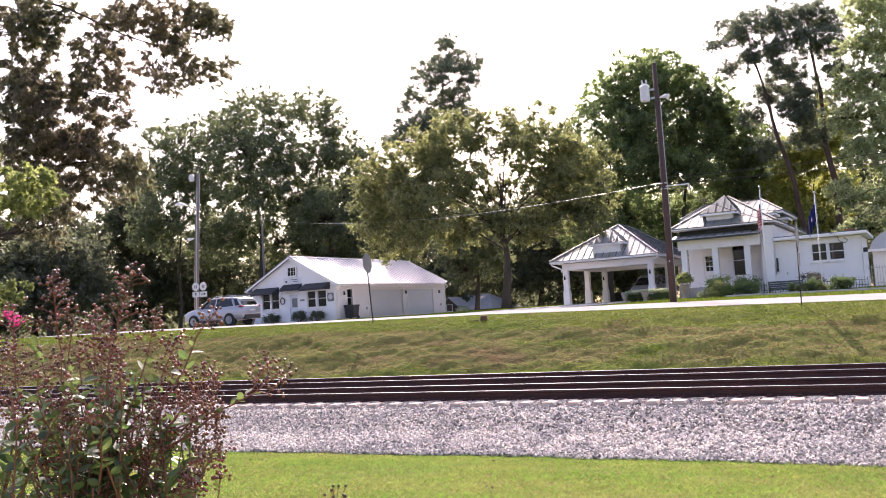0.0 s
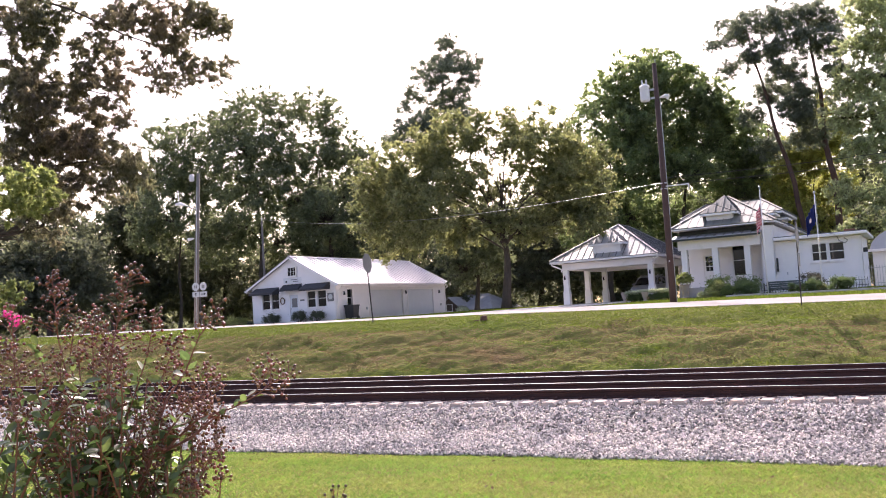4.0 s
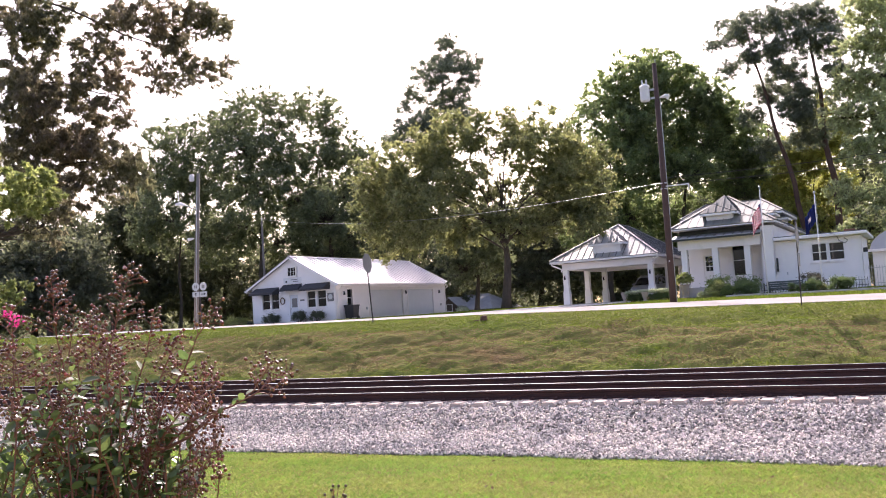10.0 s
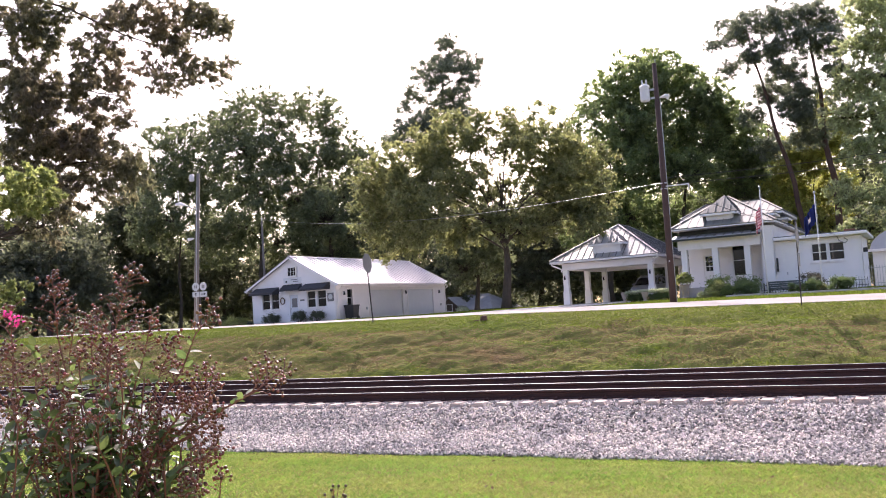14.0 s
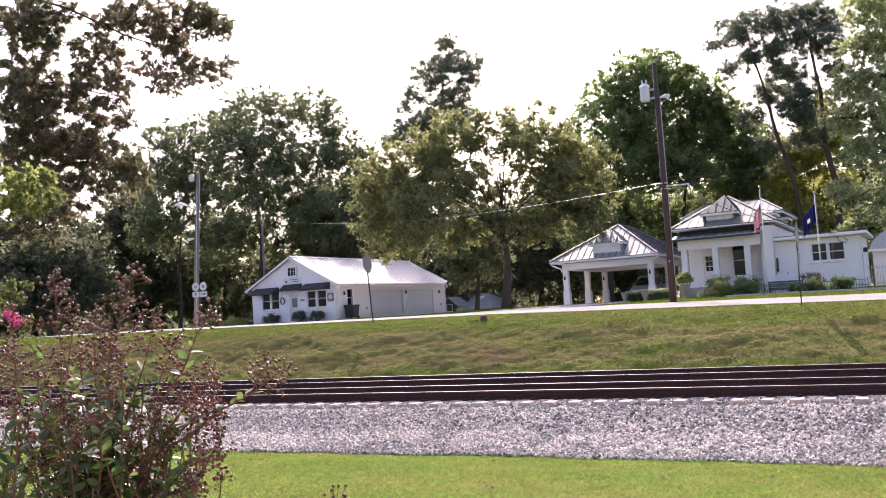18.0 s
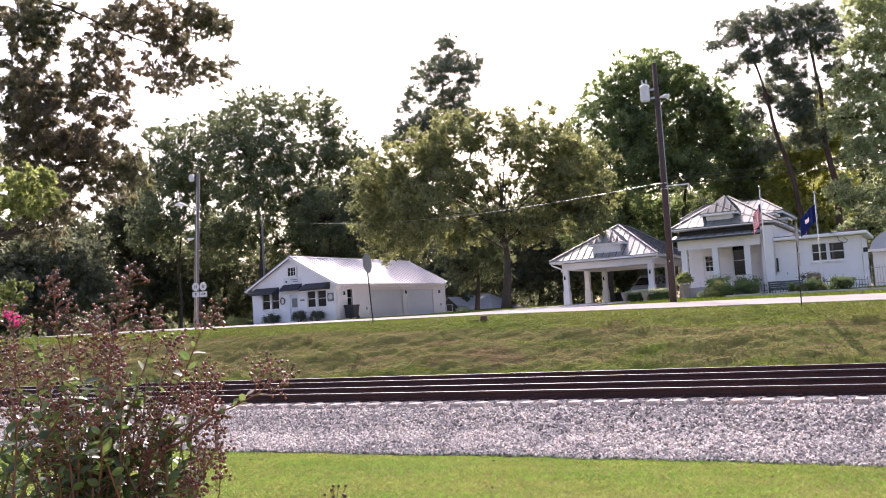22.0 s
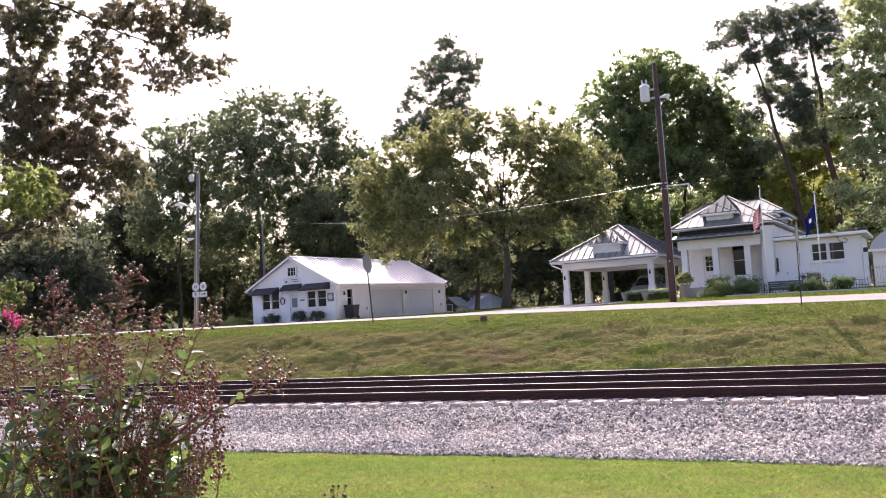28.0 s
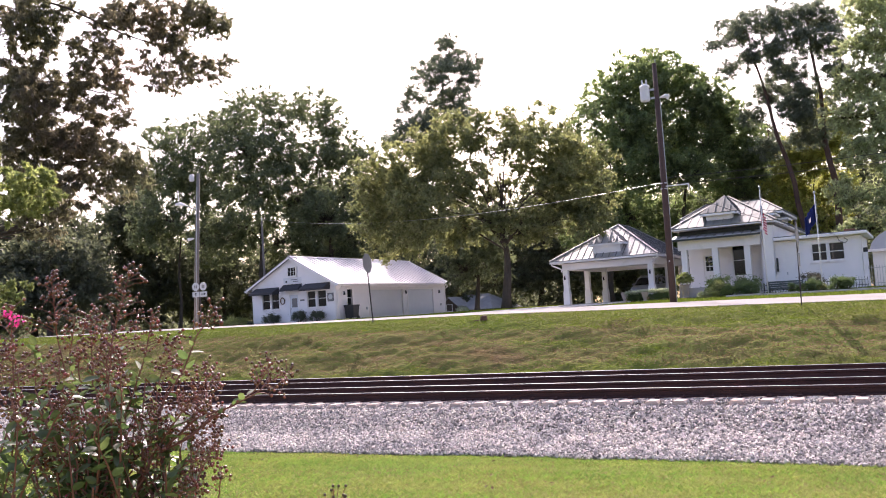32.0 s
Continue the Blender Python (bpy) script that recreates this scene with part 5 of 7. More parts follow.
# cottage garden
shrub("garden_shrub", "lime-green loose shrub before the porch", (-10.16, 51.5), 0.53, 1.27, LEAF_LIME, 3600, 0.075, 6)
shrub("garden_shrub", "dull yellow-green shrub before the porch", (-9.45, 51.7), 0.53, 0.96, LEAF_SHRUB, 3000, 0.075, 7)
shrub("garden_shrub", "tall spiky green shrub beside the porch steps", (-10.26, 53.1), 0.93, 1.59, LEAF_SHRUB, 3600, 0.1, 8)
shrub("garden_shrub", "loose green shrub before the porch", (-8.85, 53.1), 0.98, 1.31, LEAF_CLIPPED, 3900, 0.09, 9)
shrub("garden_shrub", "clipped round dark green shrub before the porch", (-8.39, 51.6), 0.68, 1.05, LEAF_CLIPPED, 4800, 0.065, 10)
shrub("garden_shrub", "low grey-green creeping shrub beside the path", (-10.78, 51.4), 0.48, 0.48, LEAF_GREY, 1200, 0.07, 11)
shrub("garden_shrub", "small round green shrub beside the bench", (-6.09, 51.7), 0.40, 0.82, LEAF_CLIPPED, 1650, 0.065, 12)
shrub("garden_shrub", "loose purple-leaved shrub below the wing windows", (-5.26, 53.0), 0.71, 1.48, LEAF_PURPLE, 1950, 0.08, 13)
shrub("garden_shrub", "clipped round dark green shrub below the wing windows", (-5.23, 51.8), 0.69, 0.82, LEAF_CLIPPED, 3900, 0.065, 14)
shrub("garden_shrub", "dry yellow-brown shrub beside the flagpole", (-4.64, 52.0), 0.35, 0.80, LEAF_YELLOW, 1050, 0.07, 15)
shrub("garden_shrub", "clipped round dark green shrub at the wing corner", (-4.11, 51.9), 0.56, 0.89, LEAF_CLIPPED, 3300, 0.065, 16)
shrub("garden_shrub", "taller clipped round green shrub at the wing corner", (-3.59, 52.2), 0.58, 1.14, LEAF_CLIPPED, 3600, 0.065, 17)


# ---- poles, cables and signs ----
def on(x, y, lift=0.0):
    return (x, y, gz(x, y) + lift)


def right_pole():
    p = thing("utility_pole", on(-10.3, 42.5, -0.1), "tall dark brown wooden utility pole with transformer", "utility pole", "utility poles")
    Mesh().tube([(0, 0, 0), (0, 0, 4), (-0.02, 0, 11.4)], [0.165, 0.145, 0.10], 12).ob("shaft", POLEWOOD, p, smooth=True)
    d = Vector((-0.5, -0.25, 0))
    tk = Mesh().lathe([(0.0, 9.6), (0.20, 9.6), (0.22, 9.65), (0.22, 10.23), (0.24, 10.25), (0.24, 10.31), (0.12, 10.4), (0.0, 10.44)], 16, d).ob("transformer_tank", TANK, p, "pale grey cylindrical transformer", smooth=False)
    for a in (-0.1, 0.1):
        Mesh().lathe([(0.035, 10.34), (0.06, 10.4), (0.03, 10.44), (0.06, 10.49), (0.03, 10.54), (0.045, 10.6), (0.01, 10.64)], 8, d + Vector((a, 0, 0))).ob("bushing", TANK, tk)
    bk = Mesh().box(-0.35, -0.15, 9.7, -0.08, -0.03, 9.78).box(-0.35, -0.15, 10.1, -0.08, -0.03, 10.18)
    bk.ob("bracket", GALV, p)
    Mesh().tube([(0.12, -0.05, 9.72), (0.42, -0.1, 9.74), (0.55, -0.12, 9.67)], [0.03, 0.1, 0.13], 10).ob("lamp_head", TANK, p, "round white pole lamp")
    Mesh().tube([(0.03, 0, 11.3), (0.03, 0, 11.6)], 0.02, 6).ob("pin_insulator", GALV, p)
    Mesh().tube([(0.17, 0, 0.1), (0.15, 0, 4.5), (0.13, 0, 9.6)], 0.015, 5).ob("ground_wire", GALV, p)
    pl = Mesh().box(-0.03, -0.175, 2.0, 0.03, -0.155, 2.08)
    pl.ob("pole_tag", GALV, p)
    arm = RIGHTWARD * 1.15
    Mesh().tube([(0.1, -0.1, 5.52), (arm.x, arm.y - 0.1, 5.58)], 0.03, 6).ob("standoff_arm", TANK, p, "pale horizontal standoff arm")
    Mesh().tube([(arm.x, arm.y - 0.1, 5.3), (arm.x, arm.y - 0.1, 5.62)], 0.035, 6).ob("arm_insulator", TANK, p)
    for z in (5.42, 5.68):
        Mesh().tube([(-0.16, -0.1, z), (0.16, -0.1, z)], 0.03, 6).ob("cable_clamp", GALV, p)
    return p


def left_pole():
    p = thing("utility_pole", on(-42.6, 46.0, -0.1), "weathered grey wooden pole with lamp arm", "utility pole", "utility poles", 0)
    Mesh().tube([(0, 0, 0), (0.25, 0, 4), (0.75, 0, 10.4)], [0.17, 0.15, 0.11], 12).ob("shaft", GREYWOOD, p, smooth=True)
    Mesh().tube([(0.62, -0.1, 8.0), (0.1, -0.2, 8.2), (-0.5, -0.3, 8.5)], 0.03, 6).ob("lamp_arm", GALV, p)
    Mesh().tube([(-0.35, -0.28, 8.42), (-0.7, -0.33, 8.5), (-1.0, -0.38, 8.48)], [0.09, 0.13, 0.07], 8).ob("lamp_head", TANK, p, "pale cobra lamp head")
    Mesh().tube([(-0.75, -0.33, 8.55), (-0.78, -0.33, 9.4)], 0.025, 5).ob("antenna", TANK, p)
    Mesh().box(0.2, -0.3, 9.9, 0.5, -0.1, 10.35, 0.03).ob("equipment_box", TANK, p)
    Mesh().tube([(0.3, -0.15, 6.1), (-0.1, -0.3, 6.05)], [0.03, 0.12], 8).ob("small_lamp", TANK, p)
    Mesh().tube([(0.2, -0.17, 0.1), (0.42, -0.17, 5), (0.7, -0.13, 9.5)], 0.02, 5).ob("conduit", GALV, p)
    return p


def back_pole():
    p = thing("utility_pole", (-52.75, 66.0, gz(-52.75, 66) - 0.1), "thin grey wooden pole behind the office roof", "utility pole", "utility poles")
    Mesh().tube([(0, 0, 0), (0, 0, 9.5)], [0.13, 0.085], 10).ob("shaft", GREYWOOD, p, smooth=True)
    Mesh().tube([(0, 0, 9.4), (0, 0, 9.8)], [0.03, 0.05], 6).ob("pin_insulator", TANK, p)
    return p


right_pole(), left_pole(), back_pole()


def cable(name, p, q, sag, r=0.018, label="thin black sagging overhead cable", material=None):
    p, q = Vector(p), Vector(q)
    pts = [p.lerp(q, i / 24) - Vector((0, 0, sag * 4 * (i / 24) * (1 - i / 24))) for i in range(25)]
    return tagged(Mesh().tube(pts, r, 5).ob(name, material or WIRE), label, "cable")


cable("overhead_cable", (-10.45, 42.4, 7.0), (-52.75, 66.0, 11.1), 1.0, 0.010, "pale sagging overhead cable", GALV)
cable("overhead_cable", (-10.15, 42.4, 6.9), (26, 41, 8.2), 0.7, 0.012)
cable("overhead_cable", (-10.15, 42.4, 7.2), (26, 41, 8.8), 0.7, 0.012)
cable("overhead_cable", (-10.3, 42.5, 6.9), (-4.0, 56.0, 4.6), 0.35, 0.012)


def stop_sign(at, turn, label, shape="octagon", height=2.66, lean=0.0):
    s = thing("road_sign", on(*at, -0.15), label, "road sign", "road signs", turn)
    s.matrix_basis = Matrix.Translation(s.matrix_basis.translation) @ Matrix.Rotation(radians(lean), 4, INWARD) @ Matrix.Rotation(radians(turn), 4, "Z")
    post = Mesh()
    post.prism([(-0.03, -0.02), (0.03, -0.02), (0.03, 0.0), (0.015, 0.012), (-0.015, 0.012), (-0.03, 0.0)], 0, height, "z").ob("post", POSTDARK, s, "dark rusted steel sign post")
    if shape == "octagon":
        r = 0.40
        poly = [(r * math.cos(math.pi / 8 + i * math.pi / 4), height - r * 0.92 + r * math.sin(math.pi / 8 + i * math.pi / 4)) for i in range(8)]
        Mesh().prism(poly, -0.035, -0.03, "y").ob("sign_plate", SIGNBACK, s, "bare grey back of an octagonal sign")
    else:
        Mesh().prism([(0, height - 0.98), (0.47, height - 0.51), (0.47, height - 0.47), (0.02, height), (-0.02, height), (-0.47, height - 0.47), (-0.47, height - 0.51)], -0.035, -0.03, "y").ob("sign_plate", SIGNBACK, s, "grey back of a diamond warning sign")
        Mesh().box(-0.28, -0.035, height - 1.42, 0.28, -0.03, height - 1.0).ob("supplement_plate", SIGNBACK, s)
    for z in (height - 0.2, height - 0.6):
        Mesh().tube([(0, -0.045, z), (0, 0.02, z)], 0.012, 6).ob("bolt", GALV, s)
    return s


stop_sign((-18.84, 30.0), 96, "octagonal road sign seen from its grey back", height=2.82, lean=-3.0)
stop_sign((-3.36, 29.9), 90, "diamond-shaped road sign seen nearly edge on", "square", 2.78, 0.5)


def route_signs():
    s = thing("route_sign", on(-41.15, 44.9, -0.32), "round white route markers with arrow plates on a post", "road sign", "road signs", 12)
    Mesh().box(-0.03, -0.03, 0, 0.03, 0.03, 3.35).ob("post", POSTDARK, s)
    for x in (-0.27, 0.27):
        m = Mesh()
        m.prism([(x + 0.25 * math.cos(i * math.pi / 10), 3.05 + 0.27 * math.sin(i * math.pi / 10)) for i in range(20)], -0.05, -0.035, "y")
        d = m.ob("marker_disc", SIGNWHITE, s, "round white route marker")
        for a, b in ((-0.09, -0.02), (0.02, 0.09)):
            Mesh().box(x + a, -0.055, 2.95, x + b, -0.05, 3.14).ob("marking_bar", SIGNBACK, d)
        pl = Mesh().box(x - 0.25, -0.05, 2.38, x + 0.25, -0.035, 2.72).ob("arrow_plate", SIGNWHITE, s)
        ar = Mesh()
        if x > 0:
            ar.prism([(x - 0.17, 2.53), (x + 0.04, 2.53), (x + 0.04, 2.47), (x + 0.17, 2.555), (x + 0.04, 2.64), (x + 0.04, 2.58), (x - 0.17, 2.58)], -0.055, -0.05, "y")
        else:
            ar.prism([(x - 0.03, 2.43), (x + 0.03, 2.43), (x + 0.03, 2.58), (x + 0.09, 2.58), (x, 2.69), (x - 0.09, 2.58), (x - 0.03, 2.58)], -0.055, -0.05, "y")
        ar.ob("arrow", BLACK, pl)
    return s


route_signs()


# ---- yard things ----
def wheelie_bin():
    b = thing("wheeled_bin", on(-39.0, 59.15), "large dark grey wheeled rubbish bin beside the garage wall", "bin")
    v = [(x * k, y * k, z) for z, k in ((0.12, 0.82), (1.02, 1.0)) for x, y in ((-0.42, -0.42), (0.42, -0.42), (0.42, 0.42), (-0.42, 0.42))]
    Mesh().add(v, [(3, 2, 1, 0), (4, 5, 6, 7), (0, 1, 5, 4), (1, 2, 6, 5), (2, 3, 7, 6), (3, 0, 4, 7)]).ob("body", BLACK, b)
    Mesh().box(-0.47, -0.47, 1.02, 0.47, 0.47, 1.12, 0.04).ob("lid", BLACK, b)
    for x in (-0.36, 0.36):
        Mesh().tube([(x - 0.04, 0.3, 0.14), (x + 0.04, 0.3, 0.14)], 0.14, 12).ob("wheel", TYRE, b)
    Mesh().tube([(-0.35, 0.5, 1.0), (0.35, 0.5, 1.0)], 0.025, 6).ob("handle", BLACK, b)


wheelie_bin()


def bench():
    b = thing("garden_bench", on(-6.62, 52.8), "slatted grey-green garden bench seen from behind", "bench")
    paint = mat("faded bench paint", (0.10, 0.12, 0.12), 0.7, 0, 0.2, 4, 40, 0.2)
    for i in range(4):
        z = 0.27 + i * 0.11
        Mesh().box(-0.92, -0.30 - i * 0.02, z, 0.92, -0.27 - i * 0.02, z + 0.095, 0.008).ob("back_slat", paint, b)
    for i in range(5):
        Mesh().box(-0.92, -0.22 + i * 0.1, 0.25, 0.92, -0.14 + i * 0.1, 0.275, 0.008).ob("seat_slat", paint, b)
    for x in (-0.88, 0.88):
        for y in (-0.26, 0.22):
            Mesh().box(x - 0.03, y - 0.03, 0, x + 0.03, y + 0.03, 0.44 if y > 0 else 0.72, 0.008).ob("leg", paint, b)
        Mesh().box(x - 0.04, -0.24, 0.43, x + 0.04, 0.28, 0.47, 0.01).ob("armrest", paint, b)


bench()


def urn(at, fern, label, r=0.3, h=0.62):
    u = thing("urn_planter", at, label, "planter", "planters")
    Mesh().lathe([(r * 0.75, 0), (r * 0.78, 0.06), (r * 0.5, 0.12), (r * 0.55, 0.18), (r * 0.85, h * 0.6), (r, h - 0.08), (r * 1.1, h - 0.05), (r * 1.1, h), (r * 0.9, h)], 16).ob("pot", CLAY, u, smooth=False)
    if fern:
        rg = np.random.default_rng(3)
        cs = []
        for i in range(60):
            w, k = rg.uniform(0, 6.28), rg.uniform(0.05, 0.6)
            cs.append((k * math.cos(w), k * math.sin(w), h + 0.12 + 0.5 * math.sin(2.6 * (0.62 - k)) * rg.uniform(0.5, 1.0)))
        fr = new("fern", leaf_cloud("fern", np.array(cs), np.full(len(cs), 0.1), 1500, 0.16, LEAF_LIME, rg, 0.2, 0.3))
        fr.parent = u
        tagged(fr, "arching bright green fern fronds", kind="stuff")
    return u


urn(on(-12.55, 54.9), True, "pale clay urn with an arching green fern", 0.27, 0.85)
shrub("flower_bed", "low bed of white flowers before the far cottage", (-40.2, 80.0), 1.3, 0.6, WHITEBLOOM, 1500, 0.10, 41)
urn(on(-15.99, 54.0), False, "white tapered planter tub", 0.2, 0.62)
urn(on(-14.0, 57.2), False, "pale clay planter tub", 0.26, 0.6)
urn(on(-14.15, 51.8), False, "pale clay planter tub", 0.19, 0.55)
for i, x in enumerate((-15.1, -14.6, -14.1, -13.6, -13.1)):
    hd = shrub("low_hedge", "low clipped hedge clump with dark sides and silvery white-edged tops", (x, 52.6), 0.42, 0.62, LEAF_CLIPPED, 4200, 0.05, 30 + i, "low hedge")
    rg = np.random.default_rng(60 + i)
    cap = np.stack([rg.uniform(-0.34, 0.34, 26), rg.uniform(-0.34, 0.34, 26), rg.uniform(0.52, 0.64, 26)], 1)
    pale = new("pale_growth", leaf_cloud("pale_growth", cap, np.full(26, 0.09), 3000, 0.05, WHITEBLOOM, rg))
    pale.parent = hd
    tagged(pale, "silvery variegated new growth", kind="stuff")


def kerb():
    for i in range(8):
        x = -9.4 + i * 1.8
        m = Mesh().box(x, 50.4, gz(x, 50.5) - 0.15, x + 1.78, 50.6, gz(x, 50.5) + 0.13, 0.02)
        tagged(m.ob("kerb_stone", CONCRETE), "low concrete garden kerb", "kerb", "garden kerb")


kerb()


def iron_fence(x0, x1, y, h, label, material):
    f = thing("garden_fence", on((x0 + x1) / 2, y), label, "fence")
    n = int((x1 - x0) / 0.14)
    L = x1 - x0
    me = Mesh().tube([(0, 0, 0), (0, 0, h), (0, 0, h + 0.06)], [0.012, 0.012, 0.002], 5).data("picket", material)
    for i in range(n + 1):
        piece("picket", me, f, pose(-L / 2 + i * L / n, 0, 0))
    for z in (0.2, h - 0.12):
        Mesh().box(-L / 2, -0.012, z, L / 2, 0.012, z + 0.03).ob("rail", material, f)


iron_fence(-2.7, 3.2, 57.6, 1.2, "thin grey iron garden fence beside the wing", GALV)
iron_fence(-8.0, -2.6, 53.4, 0.6, "low dark wire border fence before the wing", BLACK)


def trellis():
    t = thing("wire_trellis", on(-2.9, 53.6), "small white scrolled wire plant stand", "plant stand")
    for i in range(5):
        w = i * 2 * math.pi / 5
        Mesh().tube([(0, 0, 0), (0.12 * math.cos(w), 0.12 * math.sin(w), 0.4), (0.35 * math.cos(w), 0.35 * math.sin(w), 0.75), (0.42 * math.cos(w), 0.42 * math.sin(w), 0.62)], 0.014, 5).ob("scroll", TRIM, t)
    Mesh().lathe([(0.30, 0.5), (0.32, 0.5), (0.32, 0.53), (0.30, 0.53)], 14).ob("ring", TRIM, t)


trellis()


def bank_stump():
    s = thing("old_stump", on(-13.85, 29.4, -0.04), "small dark weathered wooden stump on the bank", "stump")
    rg = np.random.default_rng(9)
    m = Mesh()
    prof = ((0.15, 0), (0.13, 0.06), (0.12, 0.12), (0.115, 0.18), (0.04, 0.2))
    for r, z in prof:
        for j in range(14):
            w = 2 * math.pi * j / 14
            k = r * rg.uniform(0.88, 1.1)
            m.v.append((k * math.cos(w), k * math.sin(w), z + rg.uniform(-0.01, 0.015)))
    for i in range(len(prof) - 1):
        for j in range(14):
            m.f.append((i * 14 + j, i * 14 + (j + 1) % 14, (i + 1) * 14 + (j + 1) % 14, (i + 1) * 14 + j))
    m.f.append(tuple(4 * 14 + j for j in range(14)))
    m.ob("wood", STUMPWOOD, s)
    Mesh().tube([(-0.15, -0.1, 0.03), (-0.35, -0.16, 0.02), (-0.5, -0.2, 0.0)], [0.045, 0.03, 0.01], 6).ob("root", STUMPWOOD, s)


bank_stump()


# ---- vehicles ----
def loft(rings, close=True):
    m = Mesh()
    n = len(rings[0])
    for r in rings:
        m.v += [tuple(p) for p in r]
    for i in range(len(rings) - 1):
        for j in range(n):
            k = (j + 1) % n
            m.f.append((i * n + j, i * n + k, (i + 1) * n + k, (i + 1) * n + j))
    if close:
        m.f.append(tuple(range(n))[::-1])
        m.f.append(tuple((len(rings) - 1) * n + j for j in range(n)))
    return m


def suv(name, label, m, paint):
    """A compact sport utility car, nose towards its own +x."""
    c = thing(name, (0, 0, 0), label, "car", "cars")
    c.matrix_basis = m
    rimgrey = RIMGREY

    def ring(x, w, zb, zt):
        h = zt - zb
        half = [(w * 0.80, zb), (w * 0.97, zb + 0.10 * h), (w, zb + 0.38 * h), (w * 0.985, zb + 0.62 * h), (w * 0.93, zb + 0.92 * h), (w * 0.86, zt)]
        return [(x, y, z) for y, z in half] + [(x, -y, z) for y, z in reversed(half)]

    st = ((-2.33, 0.76, 0.50, 1.02), (-2.26, 0.85, 0.40, 1.14), (-2.0, 0.90, 0.35, 1.20), (-1.4, 0.92, 0.32, 1.19), (-0.6, 0.92, 0.29, 1.15), (0.3, 0.92, 0.29, 1.12), (1.0, 0.91, 0.30, 1.08), (1.5, 0.90, 0.32, 1.04), (1.95, 0.86, 0.35, 0.96), (2.18, 0.78, 0.38, 0.86), (2.30, 0.62, 0.44, 0.72))
    body = loft([ring(*s) for s in st]).ob("body", paint, c, smooth=True)

    def house_ring(x, wb, wt, zb, zt):
        half = [(wb, zb), (wb * 0.97, zb + 0.25 * (zt - zb)), (wt * 1.04, zb + 0.86 * (zt - zb)), (wt * 0.86, zt)]
        return [(x, y, z) for y, z in half] + [(x, -y, z) for y, z in reversed(half)]

    gh = ((-2.24, 0.80, 0.74, 1.02, 1.08), (-1.98, 0.83, 0.68, 1.04, 1.44), (-1.82, 0.84, 0.66, 1.04, 1.60), (-1.3, 0.85, 0.66, 1.04, 1.655), (-0.4, 0.85, 0.66, 1.02, 1.68), (0.1, 0.85, 0.66, 1.02, 1.655), (0.4, 0.85, 0.66, 1.0, 1.57), (1.28, 0.82, 0.72, 0.98, 1.02))
    loft([house_ring(*s) for s in gh]).ob("car_glass", GLASS, c, "dark tinted car glass", smooth=True)
    rs = ((-2.03, 0.70, 1.475), (-1.82, 0.70, 1.625), (-1.3, 0.70, 1.68), (-0.4, 0.70, 1.705), (0.1, 0.70, 1.68), (0.42, 0.69, 1.585))
    loft([[(x, w, z - 0.10), (x, w, z - 0.04), (x, w * 0.86, z), (x, -w * 0.86, z), (x, -w, z - 0.04), (x, -w, z - 0.10)] for x, w, z in rs]).ob("roof", paint, c, smooth=True)
    for s in (-1, 1):
        for a, b, w in (((1.22, 0.80, 1.01), (0.42, 0.69, 1.56), 0.06), ((-0.25, 0.86, 1.03), (-0.32, 0.70, 1.63), 0.05), ((-2.2, 0.80, 1.06), (-1.86, 0.69, 1.58), 0.12), ((-1.75, 0.845, 1.06), (-1.5, 0.70, 1.60), 0.16)):
            p, q = Vector((a[0], s * a[1], a[2])), Vector((b[0], s * b[1], b[2]))
            bar_between(p, q, w, 0.05, paint, "pillar", c)
        Mesh().tube([(-1.7, s * 0.60, 1.70), (-1.6, s * 0.60, 1.755), (-0.2, s * 0.60, 1.775), (0.05, s * 0.60, 1.70)], 0.018, 6).ob("roof_rail", GALV, c)
        Mesh().box(0.72, s * 0.98 - 0.09, 1.08, 0.86, s * 0.98 + 0.09, 1.21, 0.03).ob("door_mirror", paint, c)
        Mesh().box(-2.29, s * 0.72 - 0.13, 1.04, -2.02, s * 0.76 + 0.13, 1.16, 0.03).ob("tail_light", REDLENS, c, "red tail light")
        Mesh().box(1.9, s * 0.66 - 0.15, 0.70, 2.22, s * 0.66 + 0.15, 0.82, 0.03).ob("headlight", GALV, c, "clear headlight")
        Mesh().box(-1.25, s * 0.915 - 0.02, 0.28, 1.15, s * 0.915 + 0.02, 0.38, 0.01).ob("sill_cladding", BLACK, c)
        Mesh().box(-0.45, s * 0.922 - 0.012, 0.98, -0.25, s * 0.922 + 0.012, 1.005, 0.005).ob("door_handle", GALV, c)
        for x in (-1.36, 1.36):
            Mesh().tube([(x, s * 0.70, 0.36), (x, s * 0.935, 0.36)], 0.40, 20).ob("wheel_arch", BLACK, c)
            w = Mesh().lathe([(0.20, -0.11), (0.33, -0.11), (0.355, -0.07), (0.355, 0.07), (0.33, 0.11), (0.20, 0.11)], 22)
            w.v = [(p[0], p[2], p[1]) for p in w.v]
            wh = w.ob("wheel", TYRE, c, "black tyre on alloy rim", smooth=False)
            wh.matrix_basis = pose(x, s * 0.85, 0.355)
            r = Mesh()
            for k in range(5):
                a = 2 * math.pi * k / 5
                r.tube([(0.03 * math.cos(a), s * 0.10, 0.03 * math.sin(a)), (0.23 * math.cos(a), s * 0.105, 0.23 * math.sin(a))], [0.05, 0.04], 5)
            r.lathe([(0.2, -0.02), (0.235, -0.02), (0.235, 0.02), (0.2, 0.02)], 18)
            k0 = len(r.v) - 72
            r.v[k0:] = [(p[0], s * 0.10 + p[2], p[1]) for p in r.v[k0:]]
            r.ob("rim", rimgrey, wh)
